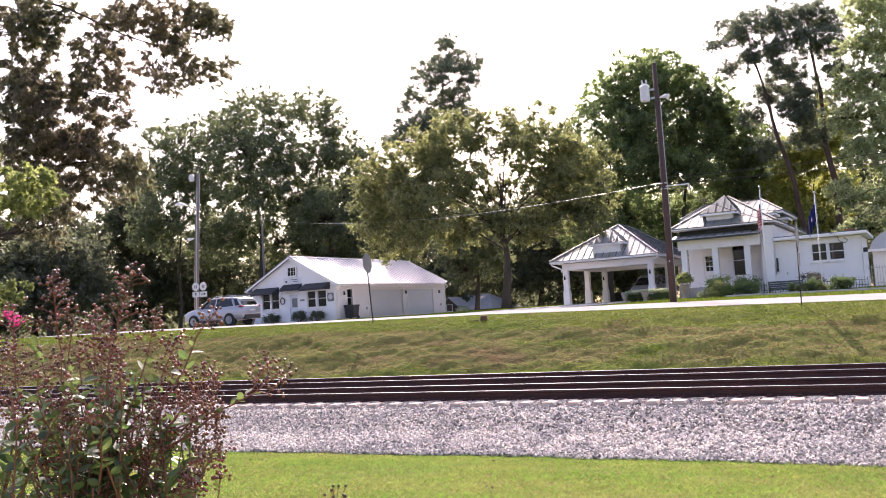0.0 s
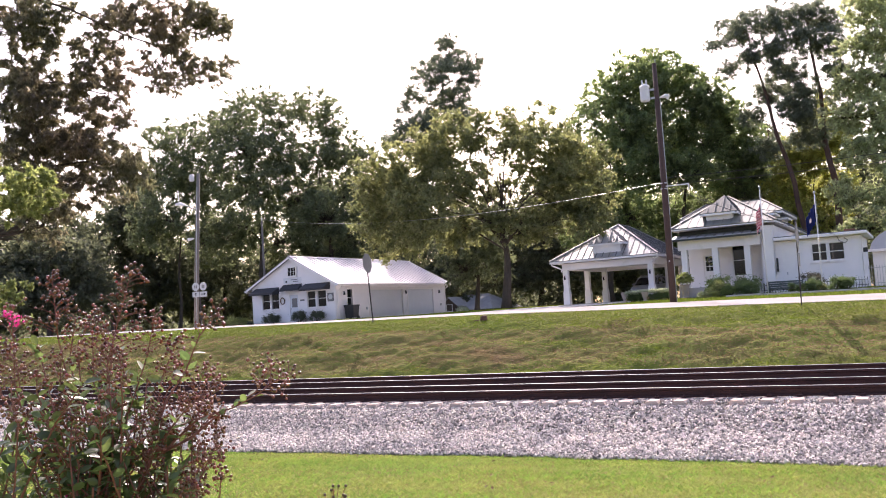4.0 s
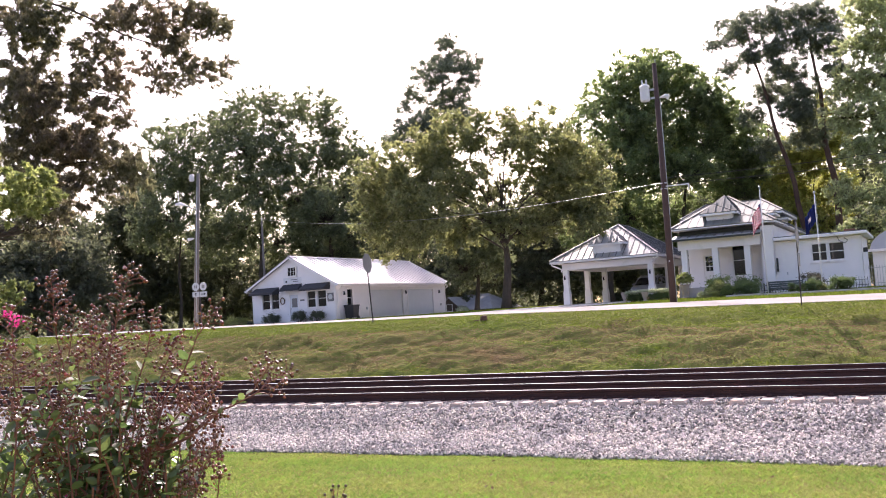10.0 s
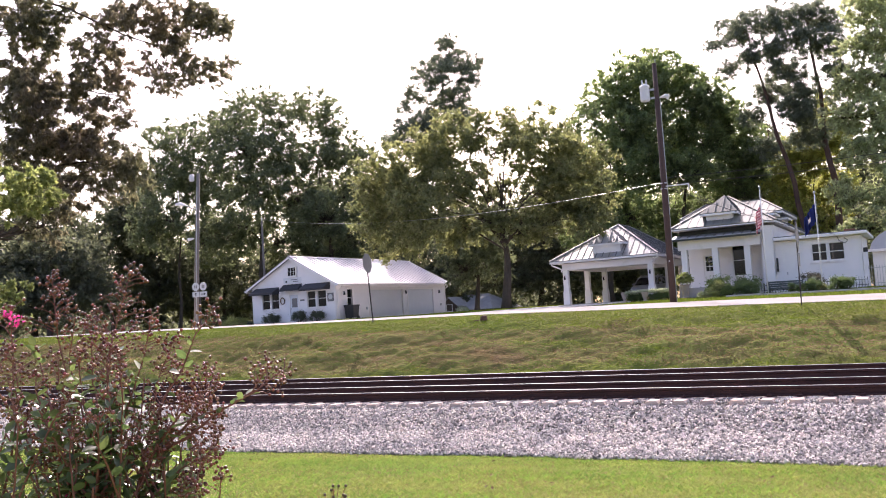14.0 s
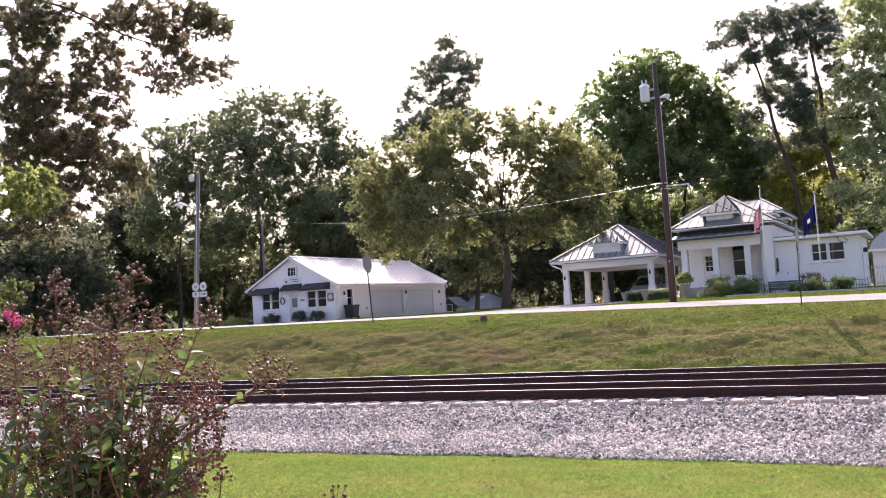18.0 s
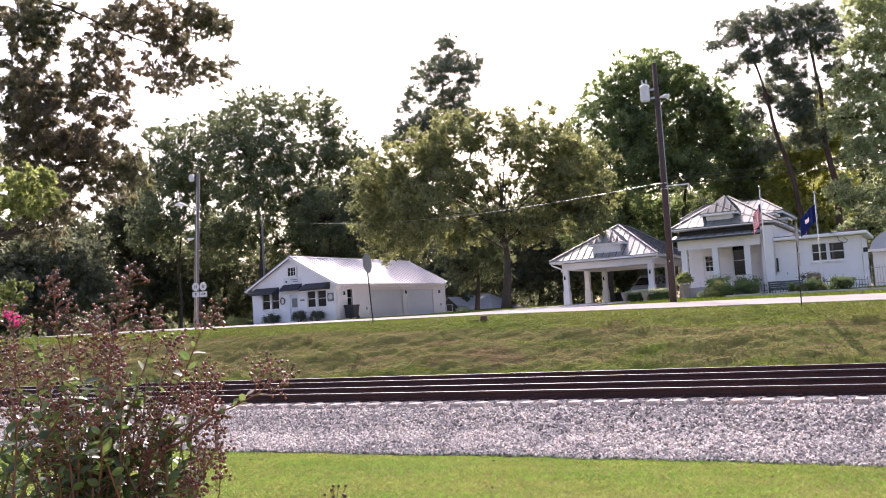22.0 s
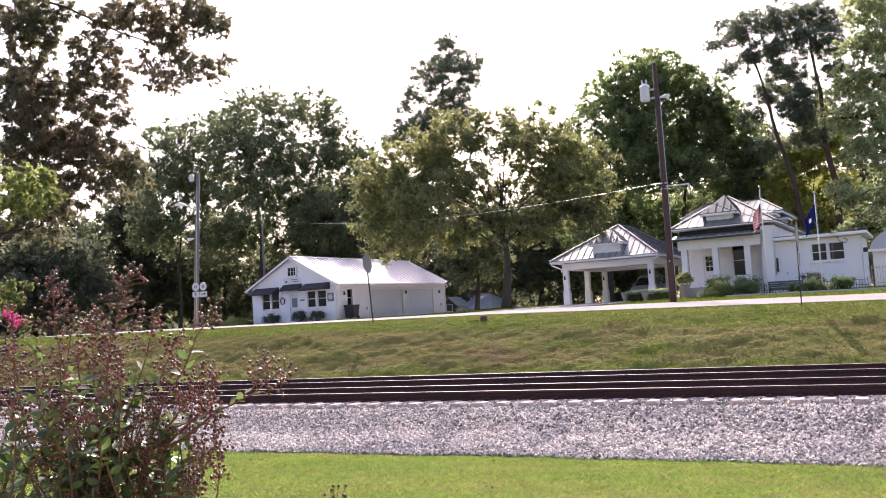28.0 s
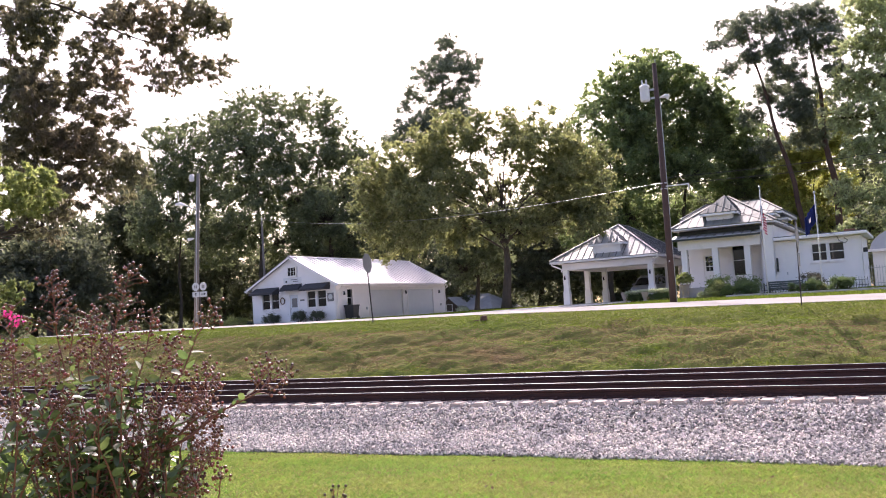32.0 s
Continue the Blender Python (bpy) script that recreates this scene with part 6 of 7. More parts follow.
    Mesh().box(-2.37, -0.72, 0.36, -2.18, 0.72, 0.62, 0.04).ob("rear_bumper", BLACK, c, "dark lower bumper")
    Mesh().box(-2.35, -0.26, 0.80, -2.27, 0.26, 0.91, 0.01).ob("number_plate", SIGNWHITE, c)
    Mesh().box(2.2, -0.5, 0.45, 2.30, 0.5, 0.66, 0.03).ob("grille", BLACK, c, "dark front grille")
    Mesh().box(-2.08, -0.55, 1.50, -1.98, 0.55, 1.54, 0.01).ob("rear_spoiler", paint, c)
    return c


CAR_Y = 40.2
CAR_Z = gz(-35, CAR_Y) + 0.035
car = suv("moving_car", "silver sport utility car driving along the road", pose(-35.3, CAR_Y, CAR_Z, 0, 0, 180), CARPAINT)
car.scale = (0.95, 0.95, 0.95)
suv("parked_car", "silver sport utility car parked under the carport, shade put into its paint", pose(-17.4, 65.2, 1.625, 0, 0, -90), SHADEPAINT)


# ---- flags ----
STRIPS = 8


FLAG_RED = mat("flag red", (0.45, 0.025, 0.08), 0.8, 0, 0.08, 5, 60, 0.05, trans=0.5, gain=(1.0, 0.9, 1.5))
FLAG_WHITE = mat("flag white", (0.75, 0.74, 0.73), 0.8, 0, 0.05, 5, 60, 0.05, trans=0.6, gain=(1.3, 1.25, 1.3))
FLAG_BLUE = mat("flag blue", (0.035, 0.052, 0.20), 0.8, 0, 0.1, 5, 60, 0.05, trans=0.4, gain=(1.2, 1.2, 1.2))
FLAG_NAVY = mat("flag navy", (0.03, 0.035, 0.13), 0.8, 0, 0.1, 5, 60, 0.05)


def flag_pole(at, top, label, kind, hoist, fly):
    f = thing("flagpole", on(*at, -0.1), label, "flagpole", "flagpoles")
    h = top - gz(*at) + 0.1
    Mesh().tube([(0, 0, 0), (0, 0, h)], [0.032, 0.022], 10).ob("pole", TRIM, f, "thin white pole", smooth=True)
    Mesh().lathe([(0.01, h), (0.05, h + 0.03), (0.07, h + 0.08), (0.05, h + 0.13), (0.01, h + 0.15)], 12).ob("finial", GALV, f, smooth=True)
    Mesh().tube([(0.05, 0, 1.0), (0.06, 0, h - 0.1)], 0.006, 4).ob("halyard", TRIM, f)
    w = fly / STRIPS
    drop = w * 0.55
    out = []
    for i in range(STRIPS):
        bands = 13
        m = Mesh()
        idx = []
        for b in range(bands):
            z1, z0 = -hoist * b / bands, -hoist * (b + 1) / bands
            m.add([(0, 0, z0), (w * 1.04, 0, z0 - drop), (w * 1.04, 0, z1 - drop), (0, 0, z1), (0, 0.006, z0), (w * 1.04, 0.006, z0 - drop), (w * 1.04, 0.006, z1 - drop), (0, 0.006, z1)],
                  [(0, 1, 2, 3), (7, 6, 5, 4)])
            if kind == "stripes":
                k = 2 if (i < 2 and b < 6) else (0 if b % 2 == 0 else 1)
            else:
                k = 1 if (i in (3, 4) and 5 <= b <= 7) else 3
            idx += [k, k]
        me = bpy.data.meshes.new("flag_panel")
        me.from_pydata(m.v, [], m.f)
        for x in (FLAG_RED, FLAG_WHITE, FLAG_NAVY, FLAG_BLUE):
            me.materials.append(x)
        me.polygons.foreach_set("material_index", idx)
        o = new("flag_panel", me)
        o.parent = f
        out.append(o)
    return f, out, h - (0.78 if kind == "stripes" else 0.5), w


flag_a = flag_pole((-7.46, 52.0), 7.25, "white flagpole with a limp red and white striped flag", "stripes", 0.95, 1.5)
flag_b = flag_pole((-4.72, 52.0), 6.65, "white flagpole with a drooping blue flag", "plain", 0.95, 1.5)


# ---- crape myrtle beside the camera ----
BERRY = mat("brown seed capsules", (0.30, 0.10, 0.062), 0.2, 0, 0.25, 30, 200, 0.1, rnd="island", rvar=0.6, col2=(0.13, 0.06, 0.033), spec=0.6)
TWIG = mat("reddish twigs", (0.27, 0.10, 0.07), 0.6, 0, 0.25, 20, 120, 0.1)
MYRTLE = leafmat("glossy myrtle leaves", (0.115, 0.16, 0.065), (0.085, 0.12, 0.05), 0.38, 0.45, 0.65, 0.28)
BUD = mat("dark dry buds", (0.09, 0.055, 0.035), 0.6, 0, 0.3, 30, 200, 0.1)
PETAL = mat("pink crinkled petals", (0.75, 0.07, 0.36), 0.6, 0, 0.15, 20, 90, 0.2, trans=0.3)
ORANGE = mat("orange petals", (0.85, 0.22, 0.02), 0.6, 0, 0.15, 20, 90, 0.2, trans=0.3)


def view_point(a, h, d):
    """A place by its offset to the camera's right, its height, and its distance ahead."""
    p = EYE + INWARD * d + RIGHTWARD * a
    return Vector((p.x, p.y, h))


ICO_V, ICO_F = None, None
_bm = bmesh.new()
bmesh.ops.create_icosphere(_bm, subdivisions=1, radius=1)
_bm.verts.index_update()
ICO_V = np.array([tuple(p.co) for p in _bm.verts])
ICO_F = np.array([[p.index for p in f.verts] for f in _bm.faces])
_bm.free()


def balls(name, centres, radii, material, parent):
    c, r = np.array(centres), np.array(radii)
    v = (ICO_V[None] * r[:, None, None] + c[:, None]).reshape(-1, 3)
    f = (ICO_F[None] + len(ICO_V) * np.arange(len(c))[:, None, None]).reshape(-1, 3)
    o = new(name, big_mesh(name, v, f, material, True))
    o.parent = parent
    return tagged(o, kind="stuff")


PANICLES = (
    (-1.143, 1.779, -1.14, 1.60), (-0.885, 1.775, -0.97, 1.52), (-1.0, 1.655, -1.01, 1.46), (-1.243, 1.70, -1.25, 1.47), (-0.847, 1.65, -0.88, 1.53), (-0.81, 1.577, -0.87, 1.46),
    (-0.645, 1.648, -0.71, 1.58), (-0.455, 1.475, -0.55, 1.41), (-0.505, 1.495, -0.57, 1.41), (-0.63, 1.46, -0.74, 1.38), (-0.72, 1.485, -0.79, 1.37), (-0.80, 1.49, -0.86, 1.37),
    (-0.67, 1.36, -0.79, 1.275), (-0.65, 1.265, -0.77, 1.21), (-0.69, 1.40, -0.80, 1.29), (-1.125, 1.39, -1.11, 1.30), (-1.17, 1.335, -1.14, 1.23), (-1.0, 1.375, -0.99, 1.30),
    (-1.22, 1.60, -1.20, 1.46), (-1.28, 1.58, -1.27, 1.43), (-0.70, 1.175, -0.80, 1.14), (-0.92, 1.60, -0.945, 1.46), (-1.09, 1.655, -1.12, 1.54), (-0.77, 1.42, -0.82, 1.28))


def leaf_pairs(line, first, spacing, length, rg, verts, faces):
    """Oval folded leaves in two ranks along a stem, from its far end back."""
    run, rank = first, 1
    for p, q in zip(line[::-1], line[-2::-1]):
        L = (p - q).length
        ax = (p - q).normalized()
        out = ax.cross(Vector((rg.normal() * 0.35, rg.normal() * 0.35, 1))).normalized()
        while run < L:
            at = p.lerp(q, run / L)
            rank = -rank
            d = (ax * float(rg.uniform(0.2, 0.9)) + out * rank + Vector(rg.normal(size=3)) * 0.25).normalized()
            sd = d.cross(Vector(rg.normal(size=3) * 0.45) + Vector((0, 0, 1))).normalized()
            nm = sd.cross(d)
            s = length * float(rg.uniform(0.65, 1.2))
            w, k = s * 0.27, len(verts)
            verts += [at, at + d * s * 0.25 + sd * w * 0.85 + nm * s * 0.07, at + d * s * 0.55 + sd * w + nm * s * 0.08, at + d * s * 0.85 + sd * w * 0.55 + nm * s * 0.03, at + d * s - nm * s * 0.05,
                      at + d * s * 0.85 - sd * w * 0.55 + nm * s * 0.03, at + d * s * 0.55 - sd * w + nm * s * 0.08, at + d * s * 0.25 - sd * w * 0.85 + nm * s * 0.07, at + d * s * 0.5]
            faces += [(k + 8, k + e, k + (e + 1) % 8) for e in range(8)]
            run += spacing * float(rg.uniform(0.6, 1.4))
        run -= L


def panicle(br, foot, tip, seeds, rg, fullness=1.0):
    """A cone of fine side twigs with round capsules at their ends."""
    axis = tip - foot
    L = axis.length
    ax = axis / L
    n = max(4, int(L / 0.0075 * fullness))
    for i in range(n):
        t = (i + 0.5) / n
        at = foot + axis * t
        reach = (0.024 + 0.42 * L * (1 - t) ** 0.8) * float(rg.uniform(0.55, 1.1))
        side = Vector(rg.normal(size=3))
        side = (side - ax * side.dot(ax)).normalized()
        end = at + (side + ax * 0.55).normalized() * reach
        bow = at.lerp(end, 0.55) + Vector((0, 0, 0.004))
        br.tube([at, bow, end], [0.0014, 0.0012, 0.001], 3, False)
        seeds.append(end)
        for k in range(int(rg.integers(1, 4))):
            q = at.lerp(end, float(rg.uniform(0.45, 0.95)))
            e = q + Vector(rg.normal(size=3)) * 0.011 + ax * 0.006
            br.tube([q, e], [0.0008, 0.0007], 3, False)
            seeds.append(e)


def crape_myrtle():
    rg = np.random.default_rng(21)
    base = view_point(-1.05, -0.1, 2.65)
    b = thing("crape_myrtle", base, "crape myrtle bush with brown seed capsules and few pink flowers", "bush")
    hubs = []
    for i in range(12):
        a = -1.38 + 0.075 * i if i < 9 else -0.96 + 0.06 * (i - 9)
        hubs.append(view_point(a, (0.92 if i < 9 else 1.14 + 0.06 * (i - 9)) + 0.05 * float(rg.normal()), 2.62 + 0.10 * float(rg.normal())) - base)
        root = RIGHTWARD * (0.025 * (i % 9 - 4)) + Vector((0, rg.normal() * 0.05, -0.05))
        Mesh().tube([root, root.lerp(hubs[-1], 0.5) + Vector(rg.normal(size=3)) * 0.02, hubs[-1]], [0.009, 0.007, 0.004] if i < 9 else [0.006, 0.005, 0.003], 7, False).ob("stem", TWIG, b, "smooth brown main stem", smooth=True)
    rows = [(a, z, fa, fz, 2.6 + 0.10 * float(rg.normal()), 1.0) for a, z, fa, fz in PANICLES]
    for i in range(52):
        a = float(rg.uniform(-1.32, -0.66))
        roof = float(np.interp(a, [-1.32, -1.2, -1.05, -0.9, -0.8, -0.7, -0.66], [1.52, 1.44, 1.56, 1.56, 1.46, 1.40, 1.30]))
        z = roof - (roof - 1.06 - 0.5 * max(0, a + 0.85)) * float(rg.random())
        L = float(rg.uniform(0.05, 0.11))
        rows.append((a, z, a - 0.35 * L * (a + 1.3) / 0.6 + 0.015 * float(rg.normal()), z - L, 2.6 + 0.13 * float(rg.normal()), 1.0))
    for i in range(54):
        a = -1.32 + 0.60 * float(rg.random())
        roof = float(np.interp(a, [-1.3, -1.22, -1.1, -1.0, -0.9, -0.8, -0.72], [1.22, 1.26, 1.44, 1.50, 1.44, 1.36, 1.26]))
        z = roof - (roof - 1.04) * float(rg.random()) ** 0.9
        rows.append((a, z, a, z, 2.6 + 0.13 * float(rg.normal()), 0.0))
    for i in range(18):
        a, z = -1.04 + 0.10 * float(rg.normal()), 1.42 + 0.07 * float(rg.normal())
        rows.append((a, z, a, z, 2.6 + 0.12 * float(rg.normal()), 0.0))
    for i in range(16):
        a, z = float(rg.uniform(-1.38, -1.08)), float(rg.uniform(1.06, 1.42))
        rows.append((a, z, a, z, 2.6 + 0.12 * float(rg.normal()), 0.0))
    out = []
    for a, z, fa, fz, d, full in rows:
        tip, foot = view_point(a, z, d) - base, view_point(fa, fz, d + 0.02) - base
        pool = hubs[9:] if fa > -0.76 and fz > 1.27 else hubs[:9]
        hub = min(pool, key=lambda q: (q - foot).length + 0.25 * float(rg.random()))
        knee = foot.lerp(hub, 0.55) + Vector((0, 0, 0.03)) + Vector(rg.normal(size=3)) * 0.02
        curve = [hub, hub.lerp(knee, 0.5) + Vector(rg.normal(size=3)) * 0.012, knee, knee.lerp(foot, 0.5) + Vector(rg.normal(size=3)) * 0.008, foot]
        if full:
            curve.append(tip)
        br = Mesh().tube(curve, [0.0045, 0.004, 0.0033, 0.0026, 0.002, 0.0011][:len(curve)], 5, False)
        seeds = []
        if full:
            panicle(br, foot, tip, seeds, rg, full)
        stem = br.ob("branch", TWIG, b, "reddish branch with seed heads" if full else "leafy green shoot")
        if seeds:
            balls("seed_head", [tuple(p) for p in seeds], [float(rg.uniform(0.0034, 0.0062)) for _ in seeds], BERRY, stem)
        verts, faces = [], []
        leaf_pairs(curve[2:5] if full else curve[1:5], 0.02 if full else 0.0, 0.024 if full else 0.017, 0.040 if full else 0.043, rg, verts, faces)
        lf = new("foliage", big_mesh("foliage", np.array([tuple(p) for p in verts]), np.array(faces), MYRTLE, True))
        lf.parent = stem
        tagged(lf, kind="stuff")
        out.append(stem)

    def blossom(at, material, r, n=26):
        c = view_point(*at) - base
        m = Mesh()
        for i in range(n):
            p = c + Vector(rg.normal(size=3)) * r * 0.45
            u = Vector(rg.normal(size=3)).normalized()
            s = u.cross(Vector(rg.normal(size=3))).normalized()
            q = r * 0.55
            m.add([p, p + (u + s * 0.5) * q, p + (u * 1.3) * q, p + (u - s * 0.5) * q, p + u * q * 0.7 + u.cross(s) * q * 0.25], [(0, 1, 4), (1, 2, 4), (2, 3, 4), (3, 0, 4)])
        m.ob("blossom", material, b, "crinkled bright blossom cluster")
    blossom((-1.245, 1.67, 2.6), PETAL, 0.016)
    blossom((-1.222, 1.652, 2.6), PETAL, 0.015)
    blossom((-1.14, 1.38, 2.6), PETAL, 0.014, 12)
    blossom((-1.08, 1.14, 2.6), PETAL, 0.018, 14)
    blossom((-0.93, 1.135, 2.6), ORANGE, 0.016, 16)
    return b, out


myrtle, branches = crape_myrtle()


def bud_stalk():
    rg = np.random.default_rng(4)
    base = view_point(-0.327, -0.12, 2.4)
    s = thing("seed_stalk", base, "thin dark stalk with small round buds", "plant")
    top = view_point(-0.322, 1.165, 2.4) - base
    m = Mesh().tube([(0, 0, 0), top * 0.5, top], [0.004, 0.003, 0.0015], 5, False)
    pts = []
    for i in range(14):
        e = top + Vector((0, 0, -0.04)) + RIGHTWARD * float(rg.uniform(-0.035, 0.035)) + Vector((0, 0, float(rg.uniform(-0.01, 0.05))))
        m.tube([top - Vector((0, 0, 0.07)), e], [0.0013, 0.001], 4, False)
        pts.append(tuple(e))
    st = m.ob("stalk", TWIG, s)
    balls("bud_cluster", pts, [0.0045] * len(pts), BUD, st)


bud_stalk()


# ---- grass ----
def grass(name, label, count, x0, x1, y0, y1, length, width, material, seed, patch=0.0, shape=None):
    rg = np.random.default_rng(seed)
    x, y = rg.uniform(x0, x1, count), rg.uniform(y0, y1, count)
    if patch:
        keep = np.array([noise.noise(Vector((a * 0.5, b * 0.9, seed))) + 0.5 * noise.noise(Vector((a * 1.7, b * 2.2, seed))) > -patch + 0.25 * rg.normal() for a, b in zip(x, y)])
        x, y = x[keep], y[keep]
    keep = y < 14.03 + ballast_edge(x) + 0.03 * rg.normal(size=len(x))
    x, y = x[keep], y[keep]
    n = len(x)
    z = ground_z(x, y) - 0.015
    w = rg.uniform(0, 2 * np.pi, n)
    L = length * rg.uniform(0.5, 1.4, n)
    side = np.stack([np.cos(w), np.sin(w), np.zeros(n)], 1) * width
    lean = np.stack([rg.normal(size=n) * 0.45, rg.normal(size=n) * 0.45, np.ones(n)], 1)
    b = np.stack([x, y, z], 1)
    v = np.stack([b - side, b + side, b + lean * L[:, None] * 0.6 + side * 0.6, b + lean * L[:, None] * np.array([1.6, 1.6, 1.0])], 1)
    k = 4 * np.arange(n)[:, None]
    f = np.concatenate([k + np.array([[0, 1, 2]]), k + np.array([[0, 2, 3]])], 0)
    return tagged(new(name, big_mesh(name, v.reshape(-1, 3), f, material)), label, "grass", kind="stuff")


grass("lawn_grass", "short mown green grass", 230000, -19, 1.5, 8.0, 14.1, 0.038, 0.004, BLADE, 1)


def back_lawn(name, label, count, x0, x1, y0, y1, seed):
    rg = np.random.default_rng(seed)
    x, y = rg.uniform(x0, x1, count), rg.uniform(y0, y1, count)
    w = rg.uniform(0, 2 * np.pi, count)
    side = np.stack([np.cos(w), np.sin(w), np.zeros(count)], 1) * 0.03
    b = np.stack([x, y, ground_z(x, y)], 1)
    tip = b + np.stack([rg.normal(size=count) * 0.03, rg.normal(size=count) * 0.03, rg.uniform(0.04, 0.12, count)], 1)
    v = np.stack([b - side, b + side, tip], 1)
    tagged(new(name, big_mesh(name, v.reshape(-1, 3), 3 * np.arange(count)[:, None] + np.array([[0, 1, 2]]), BANKBLADE)), label, "grass", kind="stuff")


back_lawn("garden_grass", "mown green grass before the cottage", 13000, -13.9, 5, 42.4, 56, 31)
back_lawn("verge_grass", "mown green grass between office and carport", 40000, -29.4, -24.1, 42.4, 66, 32)


def fallen_leaves():
    """Curled brown leaves here and there on the lawn."""
    rg = np.random.default_rng(12)
    dead = mat("dead leaf", (0.22, 0.13, 0.07), 0.8, 0, 0.3, 10, 60, 0.2, rnd="object", rvar=0.4)
    me = Mesh().add([(0, 0, 0), (0.03, 0.025, 0.012), (0.07, 0.02, 0.02), (0.10, 0, 0.004), (0.07, -0.022, 0.022), (0.03, -0.025, 0.014), (0.05, 0, 0.0)],
                    [(0, 1, 6), (1, 2, 6), (2, 3, 6), (3, 4, 6), (4, 5, 6), (5, 0, 6)]).data("fallen_leaf", dead)
    for i in range(34):
        x, y = rg.uniform(-13, 1), rg.uniform(8.5, 13.9)
        o = new("fallen_leaf", me)
        o.matrix_basis = pose(x, y, gz(x, y) + 0.03, rg.uniform(-20, 20), rg.uniform(-20, 20), rg.uniform(0, 360)) @ Matrix.Scale(rg.uniform(0.4, 0.85), 4)
        tagged(o, "small curled brown leaf on the lawn", "leaf", "fallen leaves")


grass("near_lawn_grass", "short mown green grass", 40000, -9, 6, -3.0, 8.0, 0.05, 0.008, BLADE, 8)
grass("lawn_tufts", "coarser tufts of grass standing above the mown lawn", 60000, -19, 1.5, 8.6, 14.15, 0.05, 0.004, TUFT, 17, -0.05)
grass("lawn_thatch", "dry straw-coloured blades among the grass", 26000, -19, 1.5, 8.6, 14.1, 0.04, 0.004, DRYBLADE, 23, -0.15)
fallen_leaves()


def bank_grass():
    """Short turf over the whole bank, drier on its steep middle."""
    rg = np.random.default_rng(6)
    for name, label, count, material, dry in (("bank_grass", "short green grass on the bank", 260000, BANKBLADE, False), ("dry_bank_grass", "dry straw-coloured grass on the bank", 200000, DRYBLADE, True)):
        x, y = rg.uniform(-56, 4, count), rg.uniform(24.2, 30.5, count)
        west = np.clip(-(x + 10) / 10, 0, 1)
        k = smooth01((y - 25.1) / 0.7) * (1 - smooth01((y - 27.5 - 0.6 * west) / 1.0)) * (0.85 + 0.3 * west)
        worn = np.array([noise.noise(Vector((a * 0.30, b * 0.9, 4.0))) + 0.7 * noise.noise(Vector((a * 0.9, b * 2.6, 9.0))) + 0.4 * noise.noise(Vector((a * 2.6, b * 6.0, 2.0))) for a, b in zip(x, y)])
        chance = np.clip(0.05 + 1.1 * k + 1.15 * worn * (0.2 + 0.8 * k), 0.02, 0.97)
        chance = np.clip(0.5 + 1.9 * (chance - 0.5), 0.03, 0.97)
        keep = rg.random(count) < (chance if dry else 1 - chance)
        x, y = x[keep], y[keep]
        n = len(x)
        w = rg.uniform(0, 2 * np.pi, n)
        L = 0.036 * rg.uniform(0.4, 1.6, n)
        side = np.stack([np.cos(w), np.sin(w), np.zeros(n)], 1) * 0.022
        lean = np.stack([rg.normal(size=n) * 0.8, rg.normal(size=n) * 0.8, 0.55 * np.ones(n)], 1)
        b = np.stack([x, y, ground_z(x, y)], 1)
        v = np.stack([b - side, b + side, b + lean * L[:, None]], 1)
        f = 3 * np.arange(n)[:, None] + np.array([[0, 1, 2]])
        v[:, :, 2] += 0.02
        tagged(new(name, big_mesh(name, v.reshape(-1, 3), f, material)), label, "grass", kind="stuff")


bank_grass()


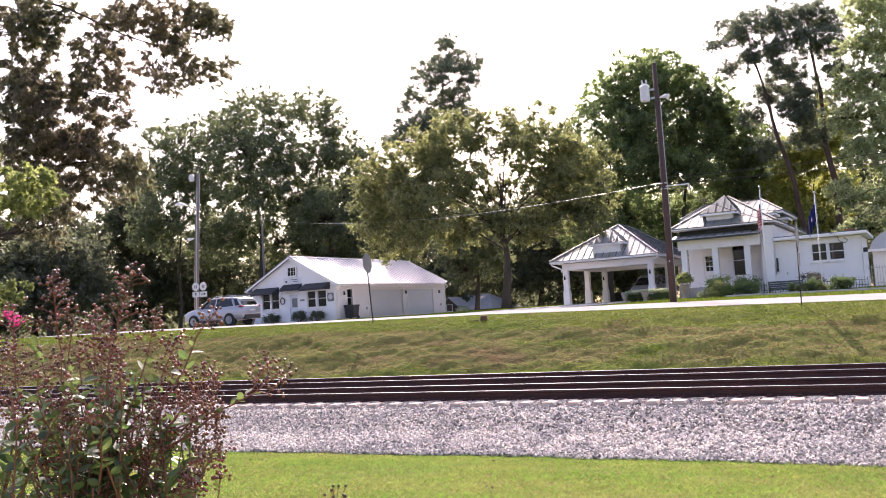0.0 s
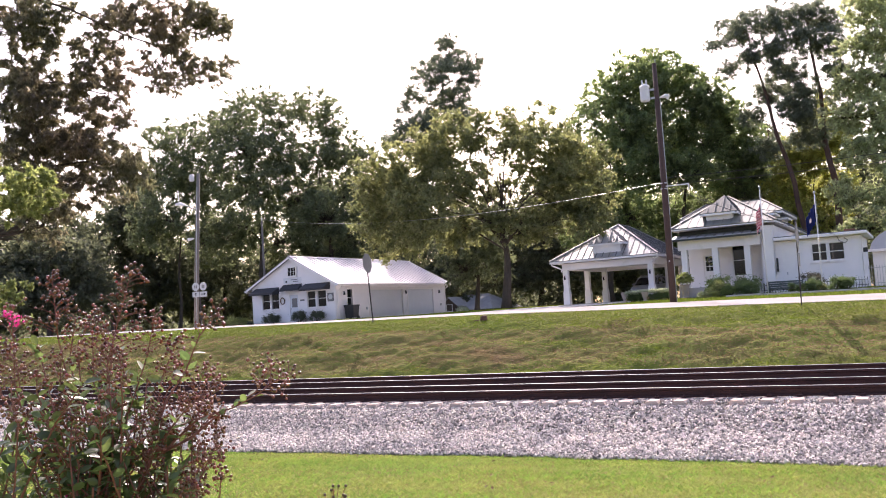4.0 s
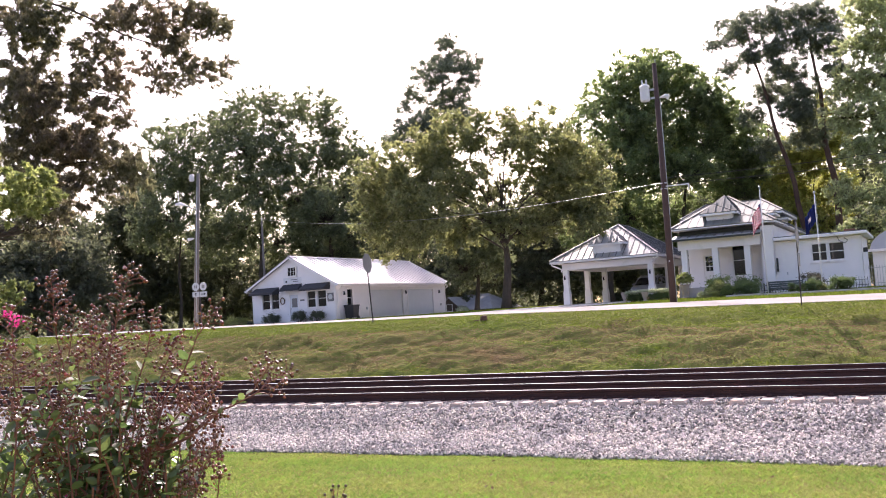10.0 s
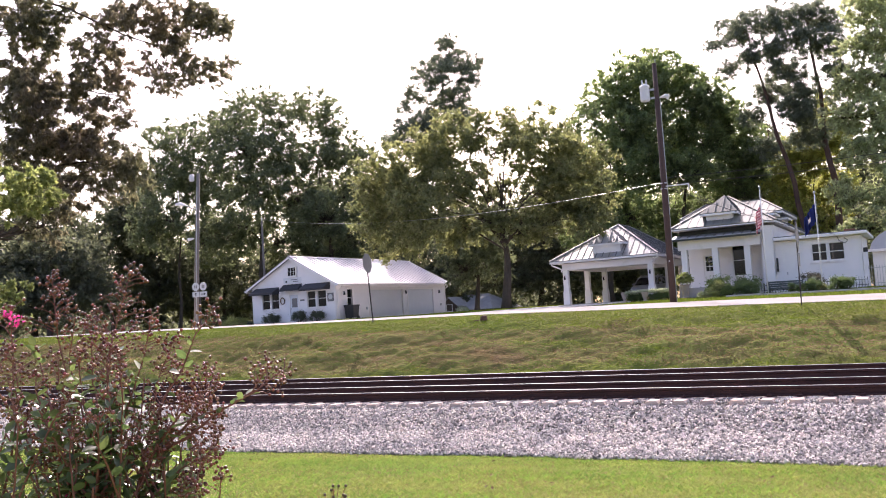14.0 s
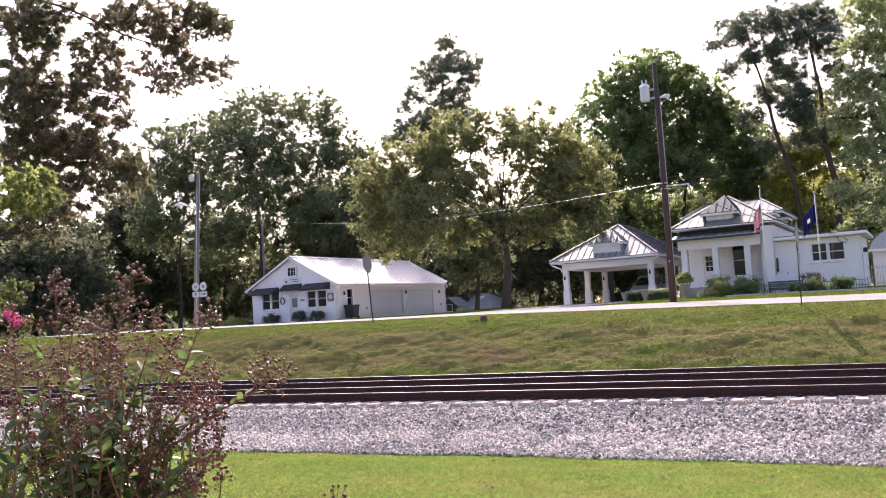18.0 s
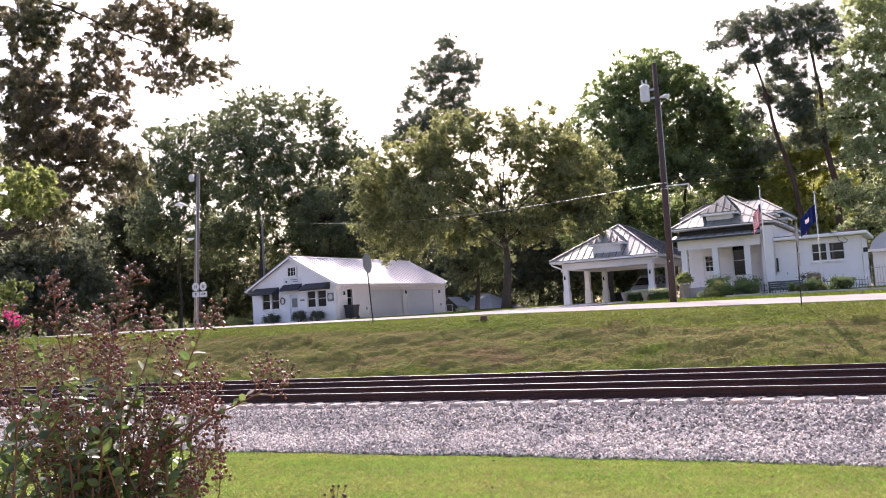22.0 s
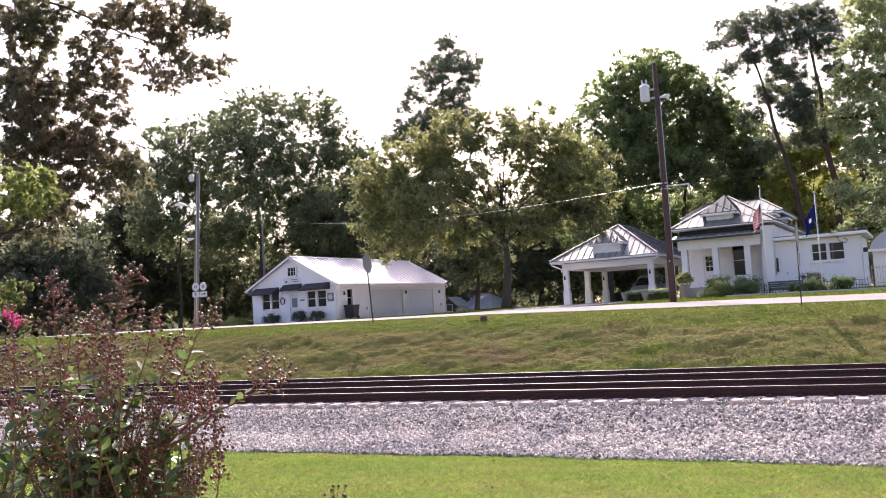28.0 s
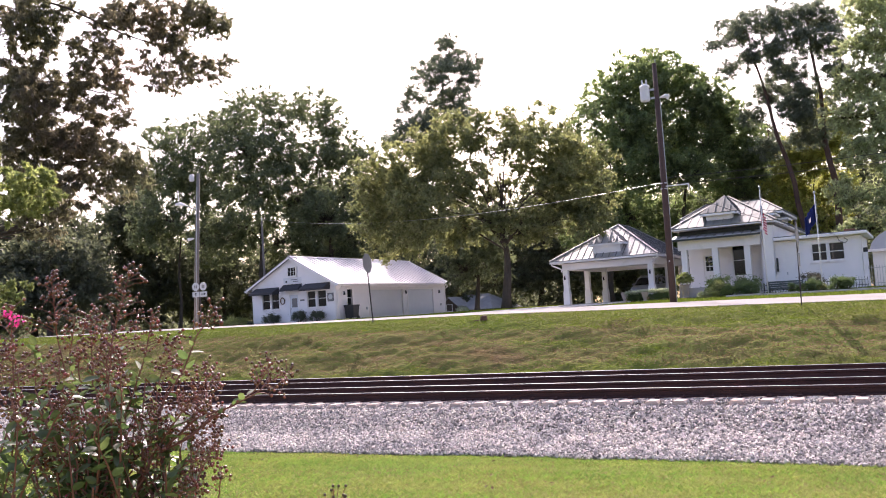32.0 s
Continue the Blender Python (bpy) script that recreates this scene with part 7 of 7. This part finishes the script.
# ---- what moves ----
FLAG_TIMES = (0, 1, 2, 3, 4.5, 6, 7, 8, 9, 10, 11, 12, 13, 14, 15.5, 17, 18, 19, 20, 21, 22, 23, 24, 25, 26.5, 28, 29, 30, 31, 32)
REACH_A = (0.05, -0.05, -0.05, -0.05, 0.3, 0.6, 0.45, 0.3, 0.3, 0.4, 0.3, 0.3, 0.25, 0.2, 0.25, 0.25, 0.3, 0.3, 0.25, 0.25, 0.3, 0.25, 0.3, 0.35, 0.35, 0.35, 0.35, 0.4, 0.3, -0.45)
REACH_B = (0.18, 0.22, 0.22, 0.3, 0.4, 0.5, 0.2, 0.55, 0.55, 0.42, 0.6, 0.42, 0.2, 0.5, 0.45, 0.45, 0.6, 0.65, 0.52, 0.6, 0.75, 1.1, 0.55, 1.1, 0.7, 0.45, 0.6, 1.1, 0.6, 0.45)


def flag_rows(i, reach, h, w, phase):
    rows = []
    for t, r in zip(FLAG_TIMES, reach):
        k = min(0.98, max(-0.5, r / 1.5))
        fold = math.acos(k)
        x = y = z = 0.0
        for j in range(i + 1):
            side = 1 if j % 2 else -1
            head = math.pi + YAW + side * fold * (0.9 + 0.12 * math.sin(1.3 * j + phase)) + 0.2 * math.sin(0.8 * j - 1.9 * t + phase)
            if j == i:
                rows.append((t, Matrix.Translation((x, y, h + z)) @ Matrix.Rotation(head, 4, "Z")))
            x += math.cos(head) * w
            y += math.sin(head) * w
            z -= w * 0.55
    return rows


def motions():
    # the car drives off to the west
    rows = [(t, pose(-35.3 - 10.3 * t - 0.45 * max(0, min(t, 4) - 1) ** 2, CAR_Y, CAR_Z, 0, 0, 180)) for t in (0, 1, 1.5, 2, 3, 4, 8, 16, 24, 32)]
    walk(car, rows)
    for (f, panels, h, w), reach, phase in ((flag_a, REACH_A, 0.4), (flag_b, REACH_B, 2.0)):
        for i, o in enumerate(panels):
            walk(o, flag_rows(i, reach, h, w, phase))
    # the overhanging oak boughs and the bush nod in the wind
    for o in OAK.children:
        if not o.name.startswith("trunk"):
            walk(o, [(t, Matrix.Rotation(radians(a), 4, INWARD)) for t, a in ((0, 0.05), (3, -0.05), (6, 0.06), (9, 0.0), (13, 0.06), (17, 0.0), (20, 0.05), (23, 0.02), (25.5, -0.05), (28, -0.32), (29.5, -0.25), (31, -0.3), (32, -0.2))])
    for i, o in enumerate(branches):
        rows = []
        for k in range(17):
            t = 2.0 * k
            s = 0.35 * math.sin(1.1 * t + 0.5 * i) + 0.25 * math.sin(0.37 * t + 0.2)
            rows.append((t, pose(0, 0, 0, 0.5 * s, s, 0)))
        walk(o, rows)


motions()
